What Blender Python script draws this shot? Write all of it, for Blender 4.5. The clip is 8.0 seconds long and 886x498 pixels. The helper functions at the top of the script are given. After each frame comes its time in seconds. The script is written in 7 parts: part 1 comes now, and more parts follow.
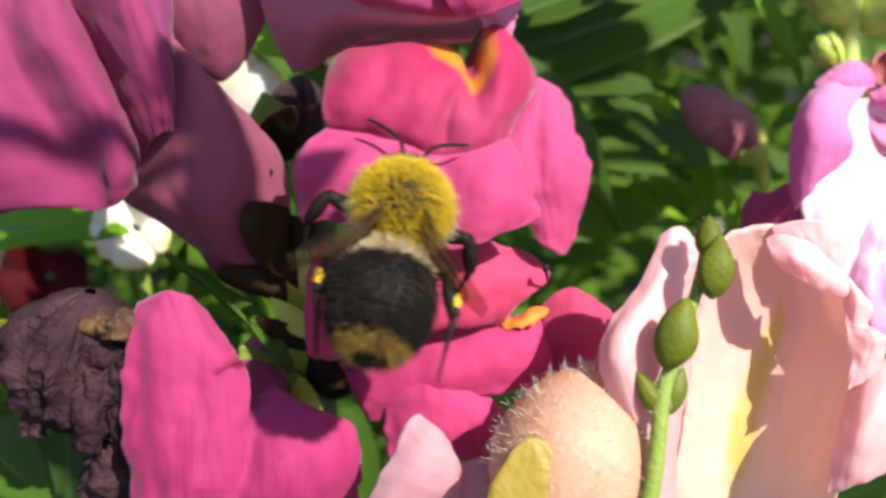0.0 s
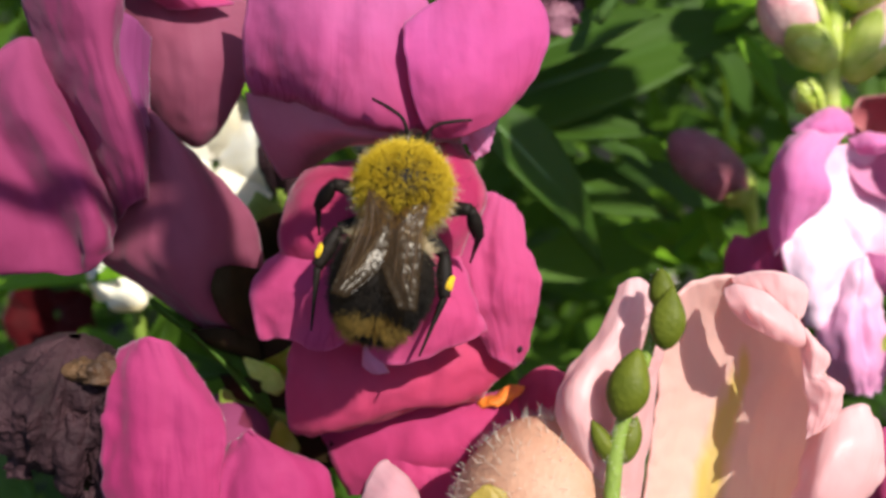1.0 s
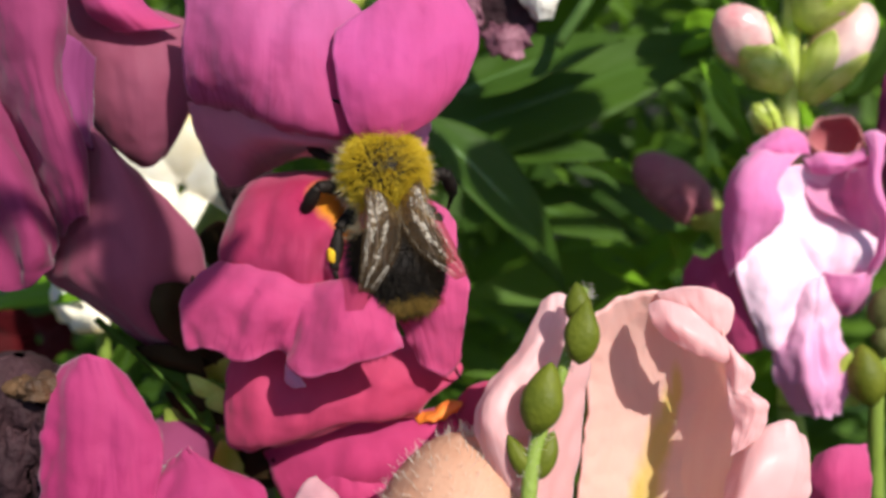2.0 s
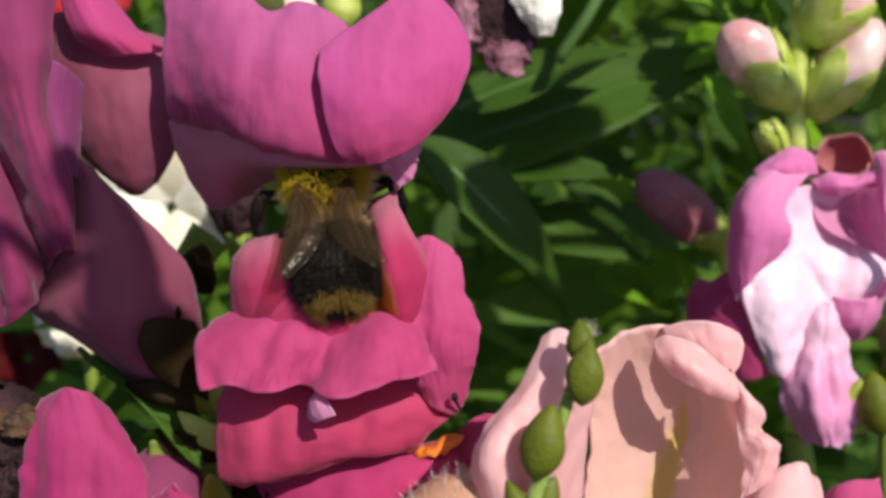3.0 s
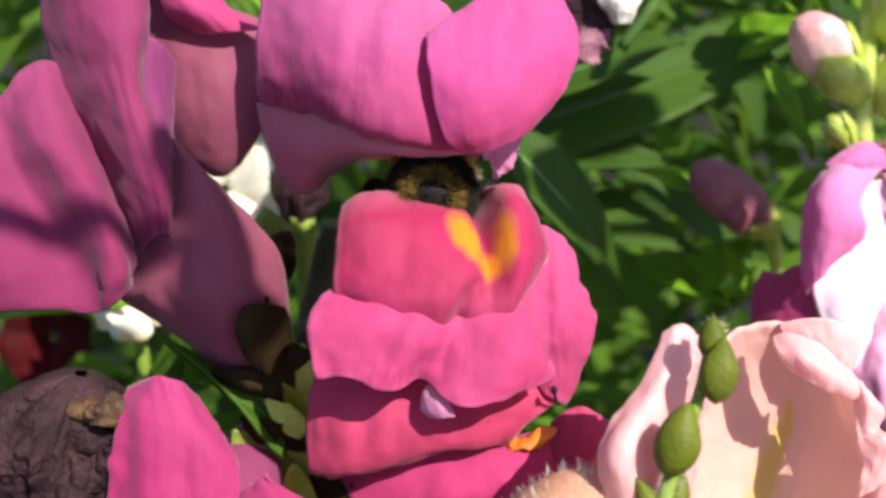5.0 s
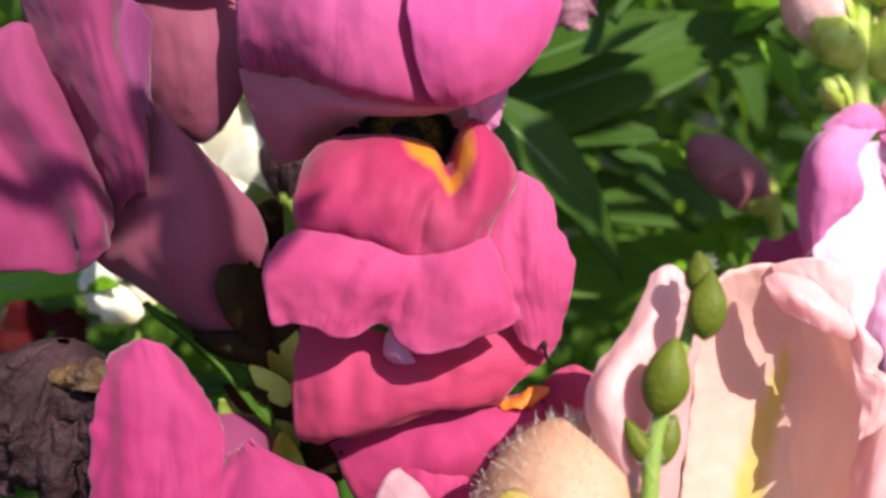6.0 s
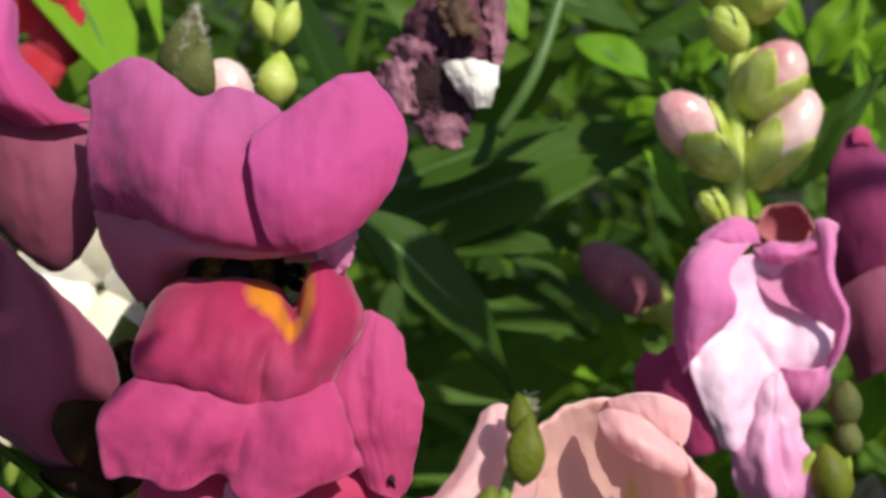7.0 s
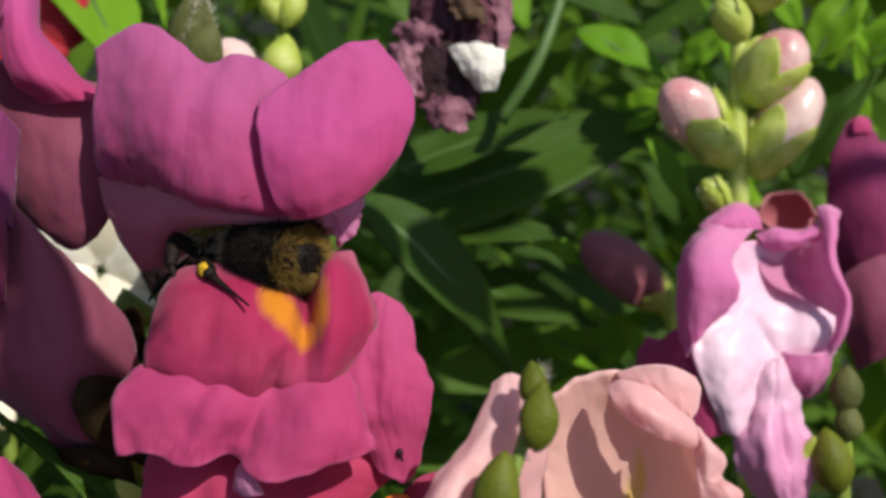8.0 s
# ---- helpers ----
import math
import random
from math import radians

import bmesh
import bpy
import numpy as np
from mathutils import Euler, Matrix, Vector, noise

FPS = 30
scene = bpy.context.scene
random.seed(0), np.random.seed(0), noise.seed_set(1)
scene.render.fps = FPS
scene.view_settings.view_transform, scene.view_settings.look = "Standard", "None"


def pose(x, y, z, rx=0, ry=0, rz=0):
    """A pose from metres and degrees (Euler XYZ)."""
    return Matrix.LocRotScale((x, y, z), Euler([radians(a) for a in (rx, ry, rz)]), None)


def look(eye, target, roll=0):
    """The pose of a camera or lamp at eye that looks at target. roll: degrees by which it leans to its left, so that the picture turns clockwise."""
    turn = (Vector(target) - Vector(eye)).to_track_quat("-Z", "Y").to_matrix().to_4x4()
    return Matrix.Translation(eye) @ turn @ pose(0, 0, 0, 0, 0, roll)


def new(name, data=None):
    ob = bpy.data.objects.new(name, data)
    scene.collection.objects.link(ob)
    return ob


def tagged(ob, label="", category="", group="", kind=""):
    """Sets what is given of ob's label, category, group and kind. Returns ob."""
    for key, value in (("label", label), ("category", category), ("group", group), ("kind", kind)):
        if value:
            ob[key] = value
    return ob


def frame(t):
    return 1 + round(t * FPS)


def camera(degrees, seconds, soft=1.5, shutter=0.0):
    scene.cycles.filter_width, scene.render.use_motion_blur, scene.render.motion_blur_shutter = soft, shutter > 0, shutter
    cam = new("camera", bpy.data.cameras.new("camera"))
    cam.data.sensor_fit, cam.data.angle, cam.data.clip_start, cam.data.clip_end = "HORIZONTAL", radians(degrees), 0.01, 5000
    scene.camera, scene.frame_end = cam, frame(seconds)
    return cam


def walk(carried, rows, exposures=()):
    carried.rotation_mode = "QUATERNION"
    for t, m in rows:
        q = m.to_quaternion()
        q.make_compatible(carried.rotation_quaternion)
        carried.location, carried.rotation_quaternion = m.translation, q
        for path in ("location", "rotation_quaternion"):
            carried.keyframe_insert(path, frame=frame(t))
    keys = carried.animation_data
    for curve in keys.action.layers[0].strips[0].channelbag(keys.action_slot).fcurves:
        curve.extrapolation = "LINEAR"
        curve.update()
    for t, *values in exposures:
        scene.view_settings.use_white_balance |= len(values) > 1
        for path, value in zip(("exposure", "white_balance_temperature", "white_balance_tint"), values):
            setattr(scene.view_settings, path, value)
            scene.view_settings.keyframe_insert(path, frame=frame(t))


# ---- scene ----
cam = camera(50, 8.0, soft=3.0, shutter=0.4)
cam.data.dof.use_dof = True
cam.data.dof.focus_distance, cam.data.dof.aperture_fstop = 0.073, 32.0
PATH = [
    (0.0, pose(-0.00648, -0.06599, 0.39133, 51.384, -1.314, -1.381)),
    (0.5, pose(-0.00415, -0.06719, 0.39202, 52.300, -0.430, -0.880)),
    (1.0, pose(-0.00169, -0.06673, 0.39390, 53.167, -0.314, -0.021)),
    (1.5, pose(0.00162, -0.06698, 0.39310, 54.524, 0.187, 0.771)),
    (1.7, pose(0.00449, -0.06807, 0.39309, 54.822, 0.443, 1.030)),
    (2.8, pose(0.00682, -0.06500, 0.39328, 55.640, 0.796, 0.990)),
    (3.0, pose(0.00605, -0.06393, 0.39301, 55.352, 0.550, 1.036)),
    (3.5, pose(0.00000, -0.06230, 0.39360, 54.883, 0.095, -0.023)),
    (4.0, pose(-0.00208, -0.06090, 0.39272, 53.624, -0.684, -0.819)),
    (4.5, pose(-0.00674, -0.06145, 0.39319, 53.483, -1.900, -0.295)),
    (5.0, pose(-0.00498, -0.06248, 0.39301, 54.082, -1.390, -0.059)),
    (5.2, pose(-0.00400, -0.06374, 0.39235, 54.519, -0.960, -0.661)),
    (6.3, pose(-0.00120, -0.06463, 0.38680, 57.322, 0.245, -0.038)),
    (6.5, pose(0.00307, -0.06271, 0.38965, 58.930, -0.011, -0.081)),
    (7.0, pose(0.00746, -0.06193, 0.39077, 60.330, -0.141, -1.842)),
    (7.5, pose(0.00990, -0.06298, 0.39023, 60.866, -0.119, -1.516)),
    (8.0, pose(0.00571, -0.06327, 0.38856, 60.806, -0.946, -2.235)),
]
walk(cam, PATH, [(0.0, 0.98), (0.5, 0.68), (1.0, 0.56), (1.5, 0.57), (3.0, 0.22), (3.5, 0.40), (4.0, 0.57), (4.5, 0.82), (5.2, 0.86), (6.3, 0.77), (6.6, 0.55), (7.0, 0.20), (7.5, 0.00), (8.0, 0.02)])

# ---- world, sun, exposure ----
world = bpy.data.worlds.new("sky")
scene.world = world
world.use_nodes = True
wn = world.node_tree.nodes
sky = wn.new("ShaderNodeTexSky")
sky.sky_type = "NISHITA"
sky.sun_disc = False
SUN_FROM = Vector((0.40, -0.33, 0.85)).normalized()
sky.sun_elevation = math.asin(SUN_FROM.z)
sky.sun_rotation = math.atan2(SUN_FROM.x, SUN_FROM.y)
world.node_tree.links.new(sky.outputs[0], wn["Background"].inputs[0])
wn["Background"].inputs[1].default_value = 0.09
sun_data = bpy.data.lights.new("sun", "SUN")
sun_data.energy, sun_data.angle, sun_data.color = 4.6, radians(0.53), (1.0, 0.95, 0.87)
sun = new("sun", sun_data)
sun.matrix_world = look(SUN_FROM * 3.0, (0, 0, 0))

# The flower bed is laid out in millimetres on a slope that faces the viewer:
# x to the right, y up the slope, z out of it.
BED = pose(0.0, 0.0, 0.35, 55, 0, 0)
MM = 0.001


# ---- materials ----
def nodes_of(name):
    m = bpy.data.materials.new(name)
    m.use_nodes = True
    t = m.node_tree
    return m, t, t.nodes, t.links, t.nodes["Principled BSDF"], t.nodes["Material Output"]


def ramp(n, stops):
    r = n.new("ShaderNodeValToRGB")
    while len(r.color_ramp.elements) < len(stops):
        r.color_ramp.elements.new(0.5)
    for e, (p, c) in zip(r.color_ramp.elements, stops):
        e.position, e.color = p, (*c, 1)
    return r


def mixed(n, l, fac, a, b, blend="MIX"):
    x = n.new("ShaderNodeMix")
    x.data_type, x.blend_type = "RGBA", blend
    for sock, v in ((x.inputs[0], fac), (x.inputs[6], a), (x.inputs[7], b)):
        if isinstance(v, (int, float)):
            sock.default_value = v
        elif isinstance(v, tuple):
            sock.default_value = (*v, 1)
        else:
            l.new(v, sock)
    return x.outputs[2]


def noise_at(n, l, vec, scale, detail=3.0, rough=0.55):
    t = n.new("ShaderNodeTexNoise")
    t.inputs["Scale"].default_value, t.inputs["Detail"].default_value = scale, detail
    t.inputs["Roughness"].default_value = rough
    if vec is not None:
        l.new(vec, t.inputs["Vector"])
    return t.outputs[0]


def stretched(n, l, vec, scale):
    m = n.new("ShaderNodeMapping")
    m.inputs["Scale"].default_value = scale
    l.new(vec, m.inputs["Vector"])
    return m.outputs[0]


def petal_material(name, base, deep, pale, vein, glow=0.45, rough=0.68, streak=13.0, veins=0.35, along=0.45, mark=None, gloss=0.15, tone=(0.0, 0.45, 1.0)):
    """A thin velvety petal: mottled base, paler or deeper along its length, fine veins, light shining through."""
    m, t, n, l, p, out = nodes_of(name)
    uv = n.new("ShaderNodeUVMap").outputs[0]
    ob = n.new("ShaderNodeTexCoord").outputs["Object"]
    sep = n.new("ShaderNodeSeparateXYZ")
    l.new(uv, sep.inputs[0])
    mott = noise_at(n, l, ob, 140.0, 4.0)
    lengthwise = ramp(n, list(zip(tone, (pale, base, deep))))
    l.new(sep.outputs["Y"], lengthwise.inputs[0])
    c = mixed(n, l, along, base, lengthwise.outputs[0])
    mr = ramp(n, [(0.35, (0, 0, 0)), (0.7, (1, 1, 1))])
    l.new(mott, mr.inputs[0])
    soft = n.new("ShaderNodeMath")
    soft.operation = "MULTIPLY"
    soft.inputs[1].default_value = 0.35
    l.new(mr.outputs[0], soft.inputs[0])
    c = mixed(n, l, soft.outputs[0], c, deep)
    if mark:
        # soft-edged patches of another pigment, each round (u, v) with the spread (ru, rv)
        *spots, tint = mark
        near = None
        for mu, mv, ru, rv in spots:
            dist = n.new("ShaderNodeVectorMath")
            dist.operation = "MULTIPLY_ADD"
            dist.inputs[1].default_value = (1 / ru, 1 / rv, 0)
            dist.inputs[2].default_value = (-mu / ru, -mv / rv, 0)
            l.new(uv, dist.inputs[0])
            far_ = n.new("ShaderNodeVectorMath")
            far_.operation = "LENGTH"
            l.new(dist.outputs[0], far_.inputs[0])
            if near is None:
                near = far_.outputs["Value"]
            else:
                least = n.new("ShaderNodeMath")
                least.operation = "MINIMUM"
                l.new(near, least.inputs[0])
                l.new(far_.outputs["Value"], least.inputs[1])
                near = least.outputs[0]
        wig = n.new("ShaderNodeMath")
        wig.operation = "MULTIPLY_ADD"
        wig.inputs[1].default_value = 0.7
        l.new(noise_at(n, l, ob, 250.0, 3.0), wig.inputs[0])
        l.new(near, wig.inputs[2])
        mk = ramp(n, [(0.55, (0.85, 0.85, 0.85)), (1.0, (0, 0, 0))])
        half = n.new("ShaderNodeMath")
        half.operation = "MULTIPLY"
        half.inputs[1].default_value = 0.7
        l.new(wig.outputs[0], half.inputs[0])
        l.new(half.outputs[0], mk.inputs[0])
        c = mixed(n, l, mk.outputs[0], c, tint)
    pr = ramp(n, [(0.45, (0, 0, 0)), (0.75, (0.3, 0.3, 0.3))])
    l.new(noise_at(n, l, ob, 75.0, 3.0), pr.inputs[0])
    c = mixed(n, l, pr.outputs[0], c, pale)
    far = []
    for axis in ("X", "Y"):
        k = n.new("ShaderNodeMath")
        k.operation = "SUBTRACT"
        k.inputs[1].default_value = 0.5
        l.new(sep.outputs[axis], k.inputs[0])
        k2 = n.new("ShaderNodeMath")
        k2.operation = "ABSOLUTE"
        l.new(k.outputs[0], k2.inputs[0])
        far.append(k2.outputs[0])
    # Paler colour round the border paints in the light that catches petal edges.
    rim = n.new("ShaderNodeMath")
    rim.operation = "MAXIMUM"
    l.new(far[0], rim.inputs[0])
    l.new(far[1], rim.inputs[1])
    rr = ramp(n, [(0.465, (0, 0, 0)), (0.5, (0.55, 0.55, 0.55))])
    l.new(rim.outputs[0], rr.inputs[0])
    c = mixed(n, l, rr.outputs[0], c, pale)
    warp = n.new("ShaderNodeVectorMath")
    warp.operation = "MULTIPLY_ADD"
    wob = n.new("ShaderNodeTexNoise")
    wob.inputs["Scale"].default_value = 3.0
    l.new(uv, wob.inputs["Vector"])
    l.new(wob.outputs["Color"], warp.inputs[0])
    warp.inputs[1].default_value = (0.06, 0.06, 0.0)
    l.new(uv, warp.inputs[2])
    st = noise_at(n, l, stretched(n, l, warp.outputs[0], (streak, 1.6, 1.0)), 1.0, 1.5)
    broad = ramp(n, [(0.30, (0.17, 0.17, 0.17)), (0.52, (0, 0, 0))])
    l.new(noise_at(n, l, stretched(n, l, warp.outputs[0], (streak * 0.45, 0.8, 1.0)), 1.0, 3.0), broad.inputs[0])
    c = mixed(n, l, broad.outputs[0], c, vein)
    mid = n.new("ShaderNodeMath")
    mid.operation = "SUBTRACT"
    mid.inputs[1].default_value = 0.5
    l.new(st, mid.inputs[0])
    ab = n.new("ShaderNodeMath")
    ab.operation = "ABSOLUTE"
    l.new(mid.outputs[0], ab.inputs[0])
    vr = ramp(n, [(0.0, (1, 1, 1)), (0.05, (0, 0, 0))])
    l.new(ab.outputs[0], vr.inputs[0])
    where = ramp(n, [(0.40, (0, 0, 0)), (0.62, (1, 1, 1))])
    l.new(noise_at(n, l, ob, 90.0, 2.0), where.inputs[0])
    vm = n.new("ShaderNodeMath")
    vm.operation = "MULTIPLY"
    l.new(vr.outputs[0], vm.inputs[0])
    faint = n.new("ShaderNodeMath")
    faint.operation = "MULTIPLY"
    faint.inputs[1].default_value = veins
    rising = ramp(n, [(0.35, (0.06, 0.06, 0.06)), (0.88, (1, 1, 1))])
    l.new(sep.outputs["Y"], rising.inputs[0])
    l.new(mixed(n, l, 1.0, where.outputs[0], rising.outputs[0], "MULTIPLY"), faint.inputs[0])
    l.new(faint.outputs[0], vm.inputs[1])
    c = mixed(n, l, vm.outputs[0], c, vein)
    fine = noise_at(n, l, ob, 1500.0, 3.0)
    bump = n.new("ShaderNodeBump")
    bump.inputs["Strength"].default_value, bump.inputs["Distance"].default_value = 0.4, 0.00016
    hs = n.new("ShaderNodeMath")
    hs.operation = "MULTIPLY_ADD"
    hs.inputs[1].default_value = 0.5
    l.new(fine, hs.inputs[0])
    l.new(st, hs.inputs[2])
    crepe = n.new("ShaderNodeMath")
    crepe.operation = "MULTIPLY_ADD"
    crepe.inputs[1].default_value = 2.2
    l.new(noise_at(n, l, stretched(n, l, ob, (1.0, 0.6, 1.0)), 420.0, 4.0, 0.6), crepe.inputs[0])
    l.new(hs.outputs[0], crepe.inputs[2])
    l.new(crepe.outputs[0], bump.inputs["Height"])
    l.new(bump.outputs[0], p.inputs["Normal"])
    l.new(c, p.inputs["Base Color"])
    p.inputs["Roughness"].default_value = rough
    p.inputs["Specular IOR Level"].default_value = gloss
    p.inputs["Sheen Weight"].default_value = 0.22
    p.inputs["Sheen Roughness"].default_value = 0.4
    tr = n.new("ShaderNodeBsdfTranslucent")
    l.new(c, tr.inputs[0])
    mx = n.new("ShaderNodeMixShader")
    mx.inputs[0].default_value = glow
    l.new(p.outputs[0], mx.inputs[1])
    l.new(tr.outputs[0], mx.inputs[2])
    l.new(mx.outputs[0], out.inputs[0])
    return m


def leaf_material(name, dark, light, rib, glow=0.3, rough=0.38, island=False):
    m, t, n, l, p, out = nodes_of(name)
    uv = n.new("ShaderNodeUVMap").outputs[0]
    ob = n.new("ShaderNodeTexCoord").outputs["Object"]
    if island:
        rnd = n.new("ShaderNodeNewGeometry").outputs["Random Per Island"]
    else:
        rnd = n.new("ShaderNodeObjectInfo").outputs["Random"]
    c = mixed(n, l, rnd, dark, light)
    mott = noise_at(n, l, ob, 220.0, 4.0)
    c = mixed(n, l, mott, c, mixed(n, l, 0.5, dark, c))
    sep = n.new("ShaderNodeSeparateXYZ")
    l.new(uv, sep.inputs[0])
    off = n.new("ShaderNodeMath")
    off.operation = "SUBTRACT"
    off.inputs[1].default_value = 0.5
    l.new(sep.outputs["X"], off.inputs[0])
    ab = n.new("ShaderNodeMath")
    ab.operation = "ABSOLUTE"
    l.new(off.outputs[0], ab.inputs[0])
    rr = ramp(n, [(0.0, (0.4, 0.4, 0.4)), (0.05, (0, 0, 0))])
    l.new(ab.outputs[0], rr.inputs[0])
    c = mixed(n, l, rr.outputs[0], c, rib)
    side = n.new("ShaderNodeVectorMath")
    side.operation = "MULTIPLY_ADD"
    comb = n.new("ShaderNodeCombineXYZ")
    l.new(ab.outputs[0], comb.inputs["X"])
    sh = n.new("ShaderNodeMath")
    sh.operation = "MULTIPLY_ADD"
    sh.inputs[1].default_value = -0.9
    l.new(ab.outputs[0], sh.inputs[0])
    l.new(sep.outputs["Y"], sh.inputs[2])
    comb2 = n.new("ShaderNodeCombineXYZ")
    l.new(sh.outputs[0], comb2.inputs["Y"])
    vn = noise_at(n, l, stretched(n, l, comb2.outputs[0], (1.0, 22.0, 1.0)), 1.0, 1.0)
    bump = n.new("ShaderNodeBump")
    bump.inputs["Strength"].default_value, bump.inputs["Distance"].default_value = 0.4, 0.0006
    l.new(vn, bump.inputs["Height"])
    l.new(bump.outputs[0], p.inputs["Normal"])
    l.new(c, p.inputs["Base Color"])
    p.inputs["Roughness"].default_value = rough
    p.inputs["Specular IOR Level"].default_value = 0.22
    tr = n.new("ShaderNodeBsdfTranslucent")
    tc = mixed(n, l, 0.5, c, (0.34, 0.52, 0.02))
    l.new(tc, tr.inputs[0])
    mx = n.new("ShaderNodeMixShader")
    mx.inputs[0].default_value = glow
    l.new(p.outputs[0], mx.inputs[1])
    l.new(tr.outputs[0], mx.inputs[2])
    l.new(mx.outputs[0], out.inputs[0])
    return m


def plain_material(name, a, b, scale=300.0, rough=0.5, bump_by=0.3, metal=0.0, gloss=0.4, glow=0.0):
    """Two colours mottled at two scales, with a fine relief."""
    m, t, n, l, p, out = nodes_of(name)
    ob = n.new("ShaderNodeTexCoord").outputs["Object"]
    big = noise_at(n, l, ob, scale, 4.0)
    r = ramp(n, [(0.35, a), (0.65, b)])
    l.new(big, r.inputs[0])
    fine = noise_at(n, l, ob, scale * 7.0, 3.0)
    c = mixed(n, l, 0.25, r.outputs[0], mixed(n, l, fine, a, b))
    l.new(c, p.inputs["Base Color"])
    bump = n.new("ShaderNodeBump")
    bump.inputs["Strength"].default_value, bump.inputs["Distance"].default_value = bump_by, 0.0004
    l.new(fine, bump.inputs["Height"])
    l.new(bump.outputs[0], p.inputs["Normal"])
    p.inputs["Roughness"].default_value, p.inputs["Metallic"].default_value = rough, metal
    p.inputs["Specular IOR Level"].default_value = gloss
    if glow:
        tr = n.new("ShaderNodeBsdfTranslucent")
        l.new(c, tr.inputs[0])
        mx = n.new("ShaderNodeMixShader")
        mx.inputs[0].default_value = glow
        l.new(p.outputs[0], mx.inputs[1])
        l.new(tr.outputs[0], mx.inputs[2])
        l.new(mx.outputs[0], out.inputs[0])
    return m


PINK = petal_material("petal_pink", (0.630, 0.081, 0.244), (0.573, 0.064, 0.186), (0.696, 0.152, 0.344), (0.414, 0.028, 0.131), veins=0.45)
PINK_VEIN = petal_material("petal_pink_veined", (0.590, 0.105, 0.312), (0.458, 0.050, 0.142), (0.635, 0.172, 0.410), (0.334, 0.021, 0.098), veins=1.0, streak=16.0, along=0.95)
PINK_LOBE = petal_material("petal_pink_lobe", (0.650, 0.100, 0.336), (0.585, 0.068, 0.198), (0.685, 0.145, 0.420), (0.405, 0.028, 0.134), veins=0.8, streak=14.0, along=0.9)
ROSEPINK = petal_material("petal_rose_pink", (0.63, 0.071, 0.178), (0.57, 0.051, 0.138), (0.68, 0.115, 0.245), (0.40, 0.022, 0.092), veins=0.4)
DEEP_MAGENTA = petal_material("petal_deep_magenta", (0.42, 0.036, 0.15), (0.33, 0.024, 0.10), (0.52, 0.075, 0.22), (0.24, 0.012, 0.07), veins=0.7, glow=0.3)
ROSE = petal_material("petal_rose", (0.66, 0.070, 0.228), (0.60, 0.050, 0.176), (0.70, 0.100, 0.285), (0.45, 0.021, 0.102))
PALATE = petal_material("petal_palate", (0.524, 0.032, 0.117), (0.570, 0.053, 0.183), (0.626, 0.232, 0.319), (0.350, 0.010, 0.056), along=0.95, mark=((0.50, 0.36, 0.09, 0.09), (0.56, 0.40, 0.09, 0.095), (0.62, 0.435, 0.09, 0.095), (0.68, 0.465, 0.085, 0.085), (0.74, 0.475, 0.075, 0.075), (0.80, 0.417, 0.055, 0.14), (0.88, 0.38, 0.008)), tone=(0.14, 0.30, 1.0))
# Mauve base darkened to paint in the shade on the left flower.
MAUVE_SHADED = petal_material("petal_mauve_shaded", (0.360, 0.054, 0.161), (0.297, 0.036, 0.110), (0.414, 0.093, 0.220), (0.216, 0.023, 0.079), rough=0.75, gloss=0.08)
ORCHID = petal_material("petal_orchid", (0.82, 0.267, 0.560), (0.78, 0.169, 0.456), (0.87, 0.484, 0.684), (0.62, 0.097, 0.353))
LILAC = petal_material("petal_lilac", (0.74, 0.32, 0.52), (0.66, 0.20, 0.40), (0.84, 0.52, 0.68), (0.62, 0.18, 0.42))
# These two paint shade into the left flower's tube, back petal and fold edge.
PINK_SHADED = petal_material("petal_pink_shaded", (0.37, 0.096, 0.165), (0.30, 0.060, 0.112), (0.46, 0.144, 0.235), (0.25, 0.039, 0.087), rough=0.6, gloss=0.15)
FOLD_SHADE = petal_material("petal_fold_shade", (0.32, 0.056, 0.190), (0.27, 0.042, 0.150), (0.36, 0.085, 0.235), (0.28, 0.046, 0.153))
THROAT = petal_material("petal_throat", (0.66, 0.22, 0.33), (0.60, 0.150, 0.26), (0.70, 0.32, 0.42), (0.413, 0.054, 0.194), veins=0.7)
PEACH = petal_material("petal_peach", (0.93, 0.60, 0.59), (0.92, 0.50, 0.50), (0.94, 0.68, 0.68), (0.84, 0.34, 0.34), rough=0.42, gloss=0.45, glow=0.5, streak=12.0, veins=0.2)
PEACH_CUP = petal_material("petal_peach_cup", (0.94, 0.63, 0.54), (0.96, 0.76, 0.60), (0.93, 0.58, 0.55), (0.86, 0.40, 0.36), rough=0.32, gloss=0.5, glow=0.46, streak=12.0, veins=0.2, mark=((0.50, 0.27, 0.05, 0.09), (0.46, 0.35, 0.075, 0.11), (0.42, 0.45, 0.10, 0.15), (0.40, 0.60, 0.11, 0.22), (0.78, 0.62, 0.08)))
SOFTPINK = petal_material("petal_soft_pink", (0.722, 0.387, 0.430), (0.688, 0.327, 0.370), (0.757, 0.482, 0.516), (0.602, 0.241, 0.310))
BLUSH = petal_material("petal_blush", (0.91, 0.74, 0.82), (0.88, 0.55, 0.70), (0.84, 0.32, 0.58), (0.78, 0.30, 0.54), rough=0.42, gloss=0.45, glow=0.18, veins=0.3)
SOFT_ROSE = petal_material("petal_soft_rose", (0.52, 0.15, 0.17), (0.40, 0.09, 0.11), (0.66, 0.30, 0.30), (0.30, 0.05, 0.07), glow=0.3)
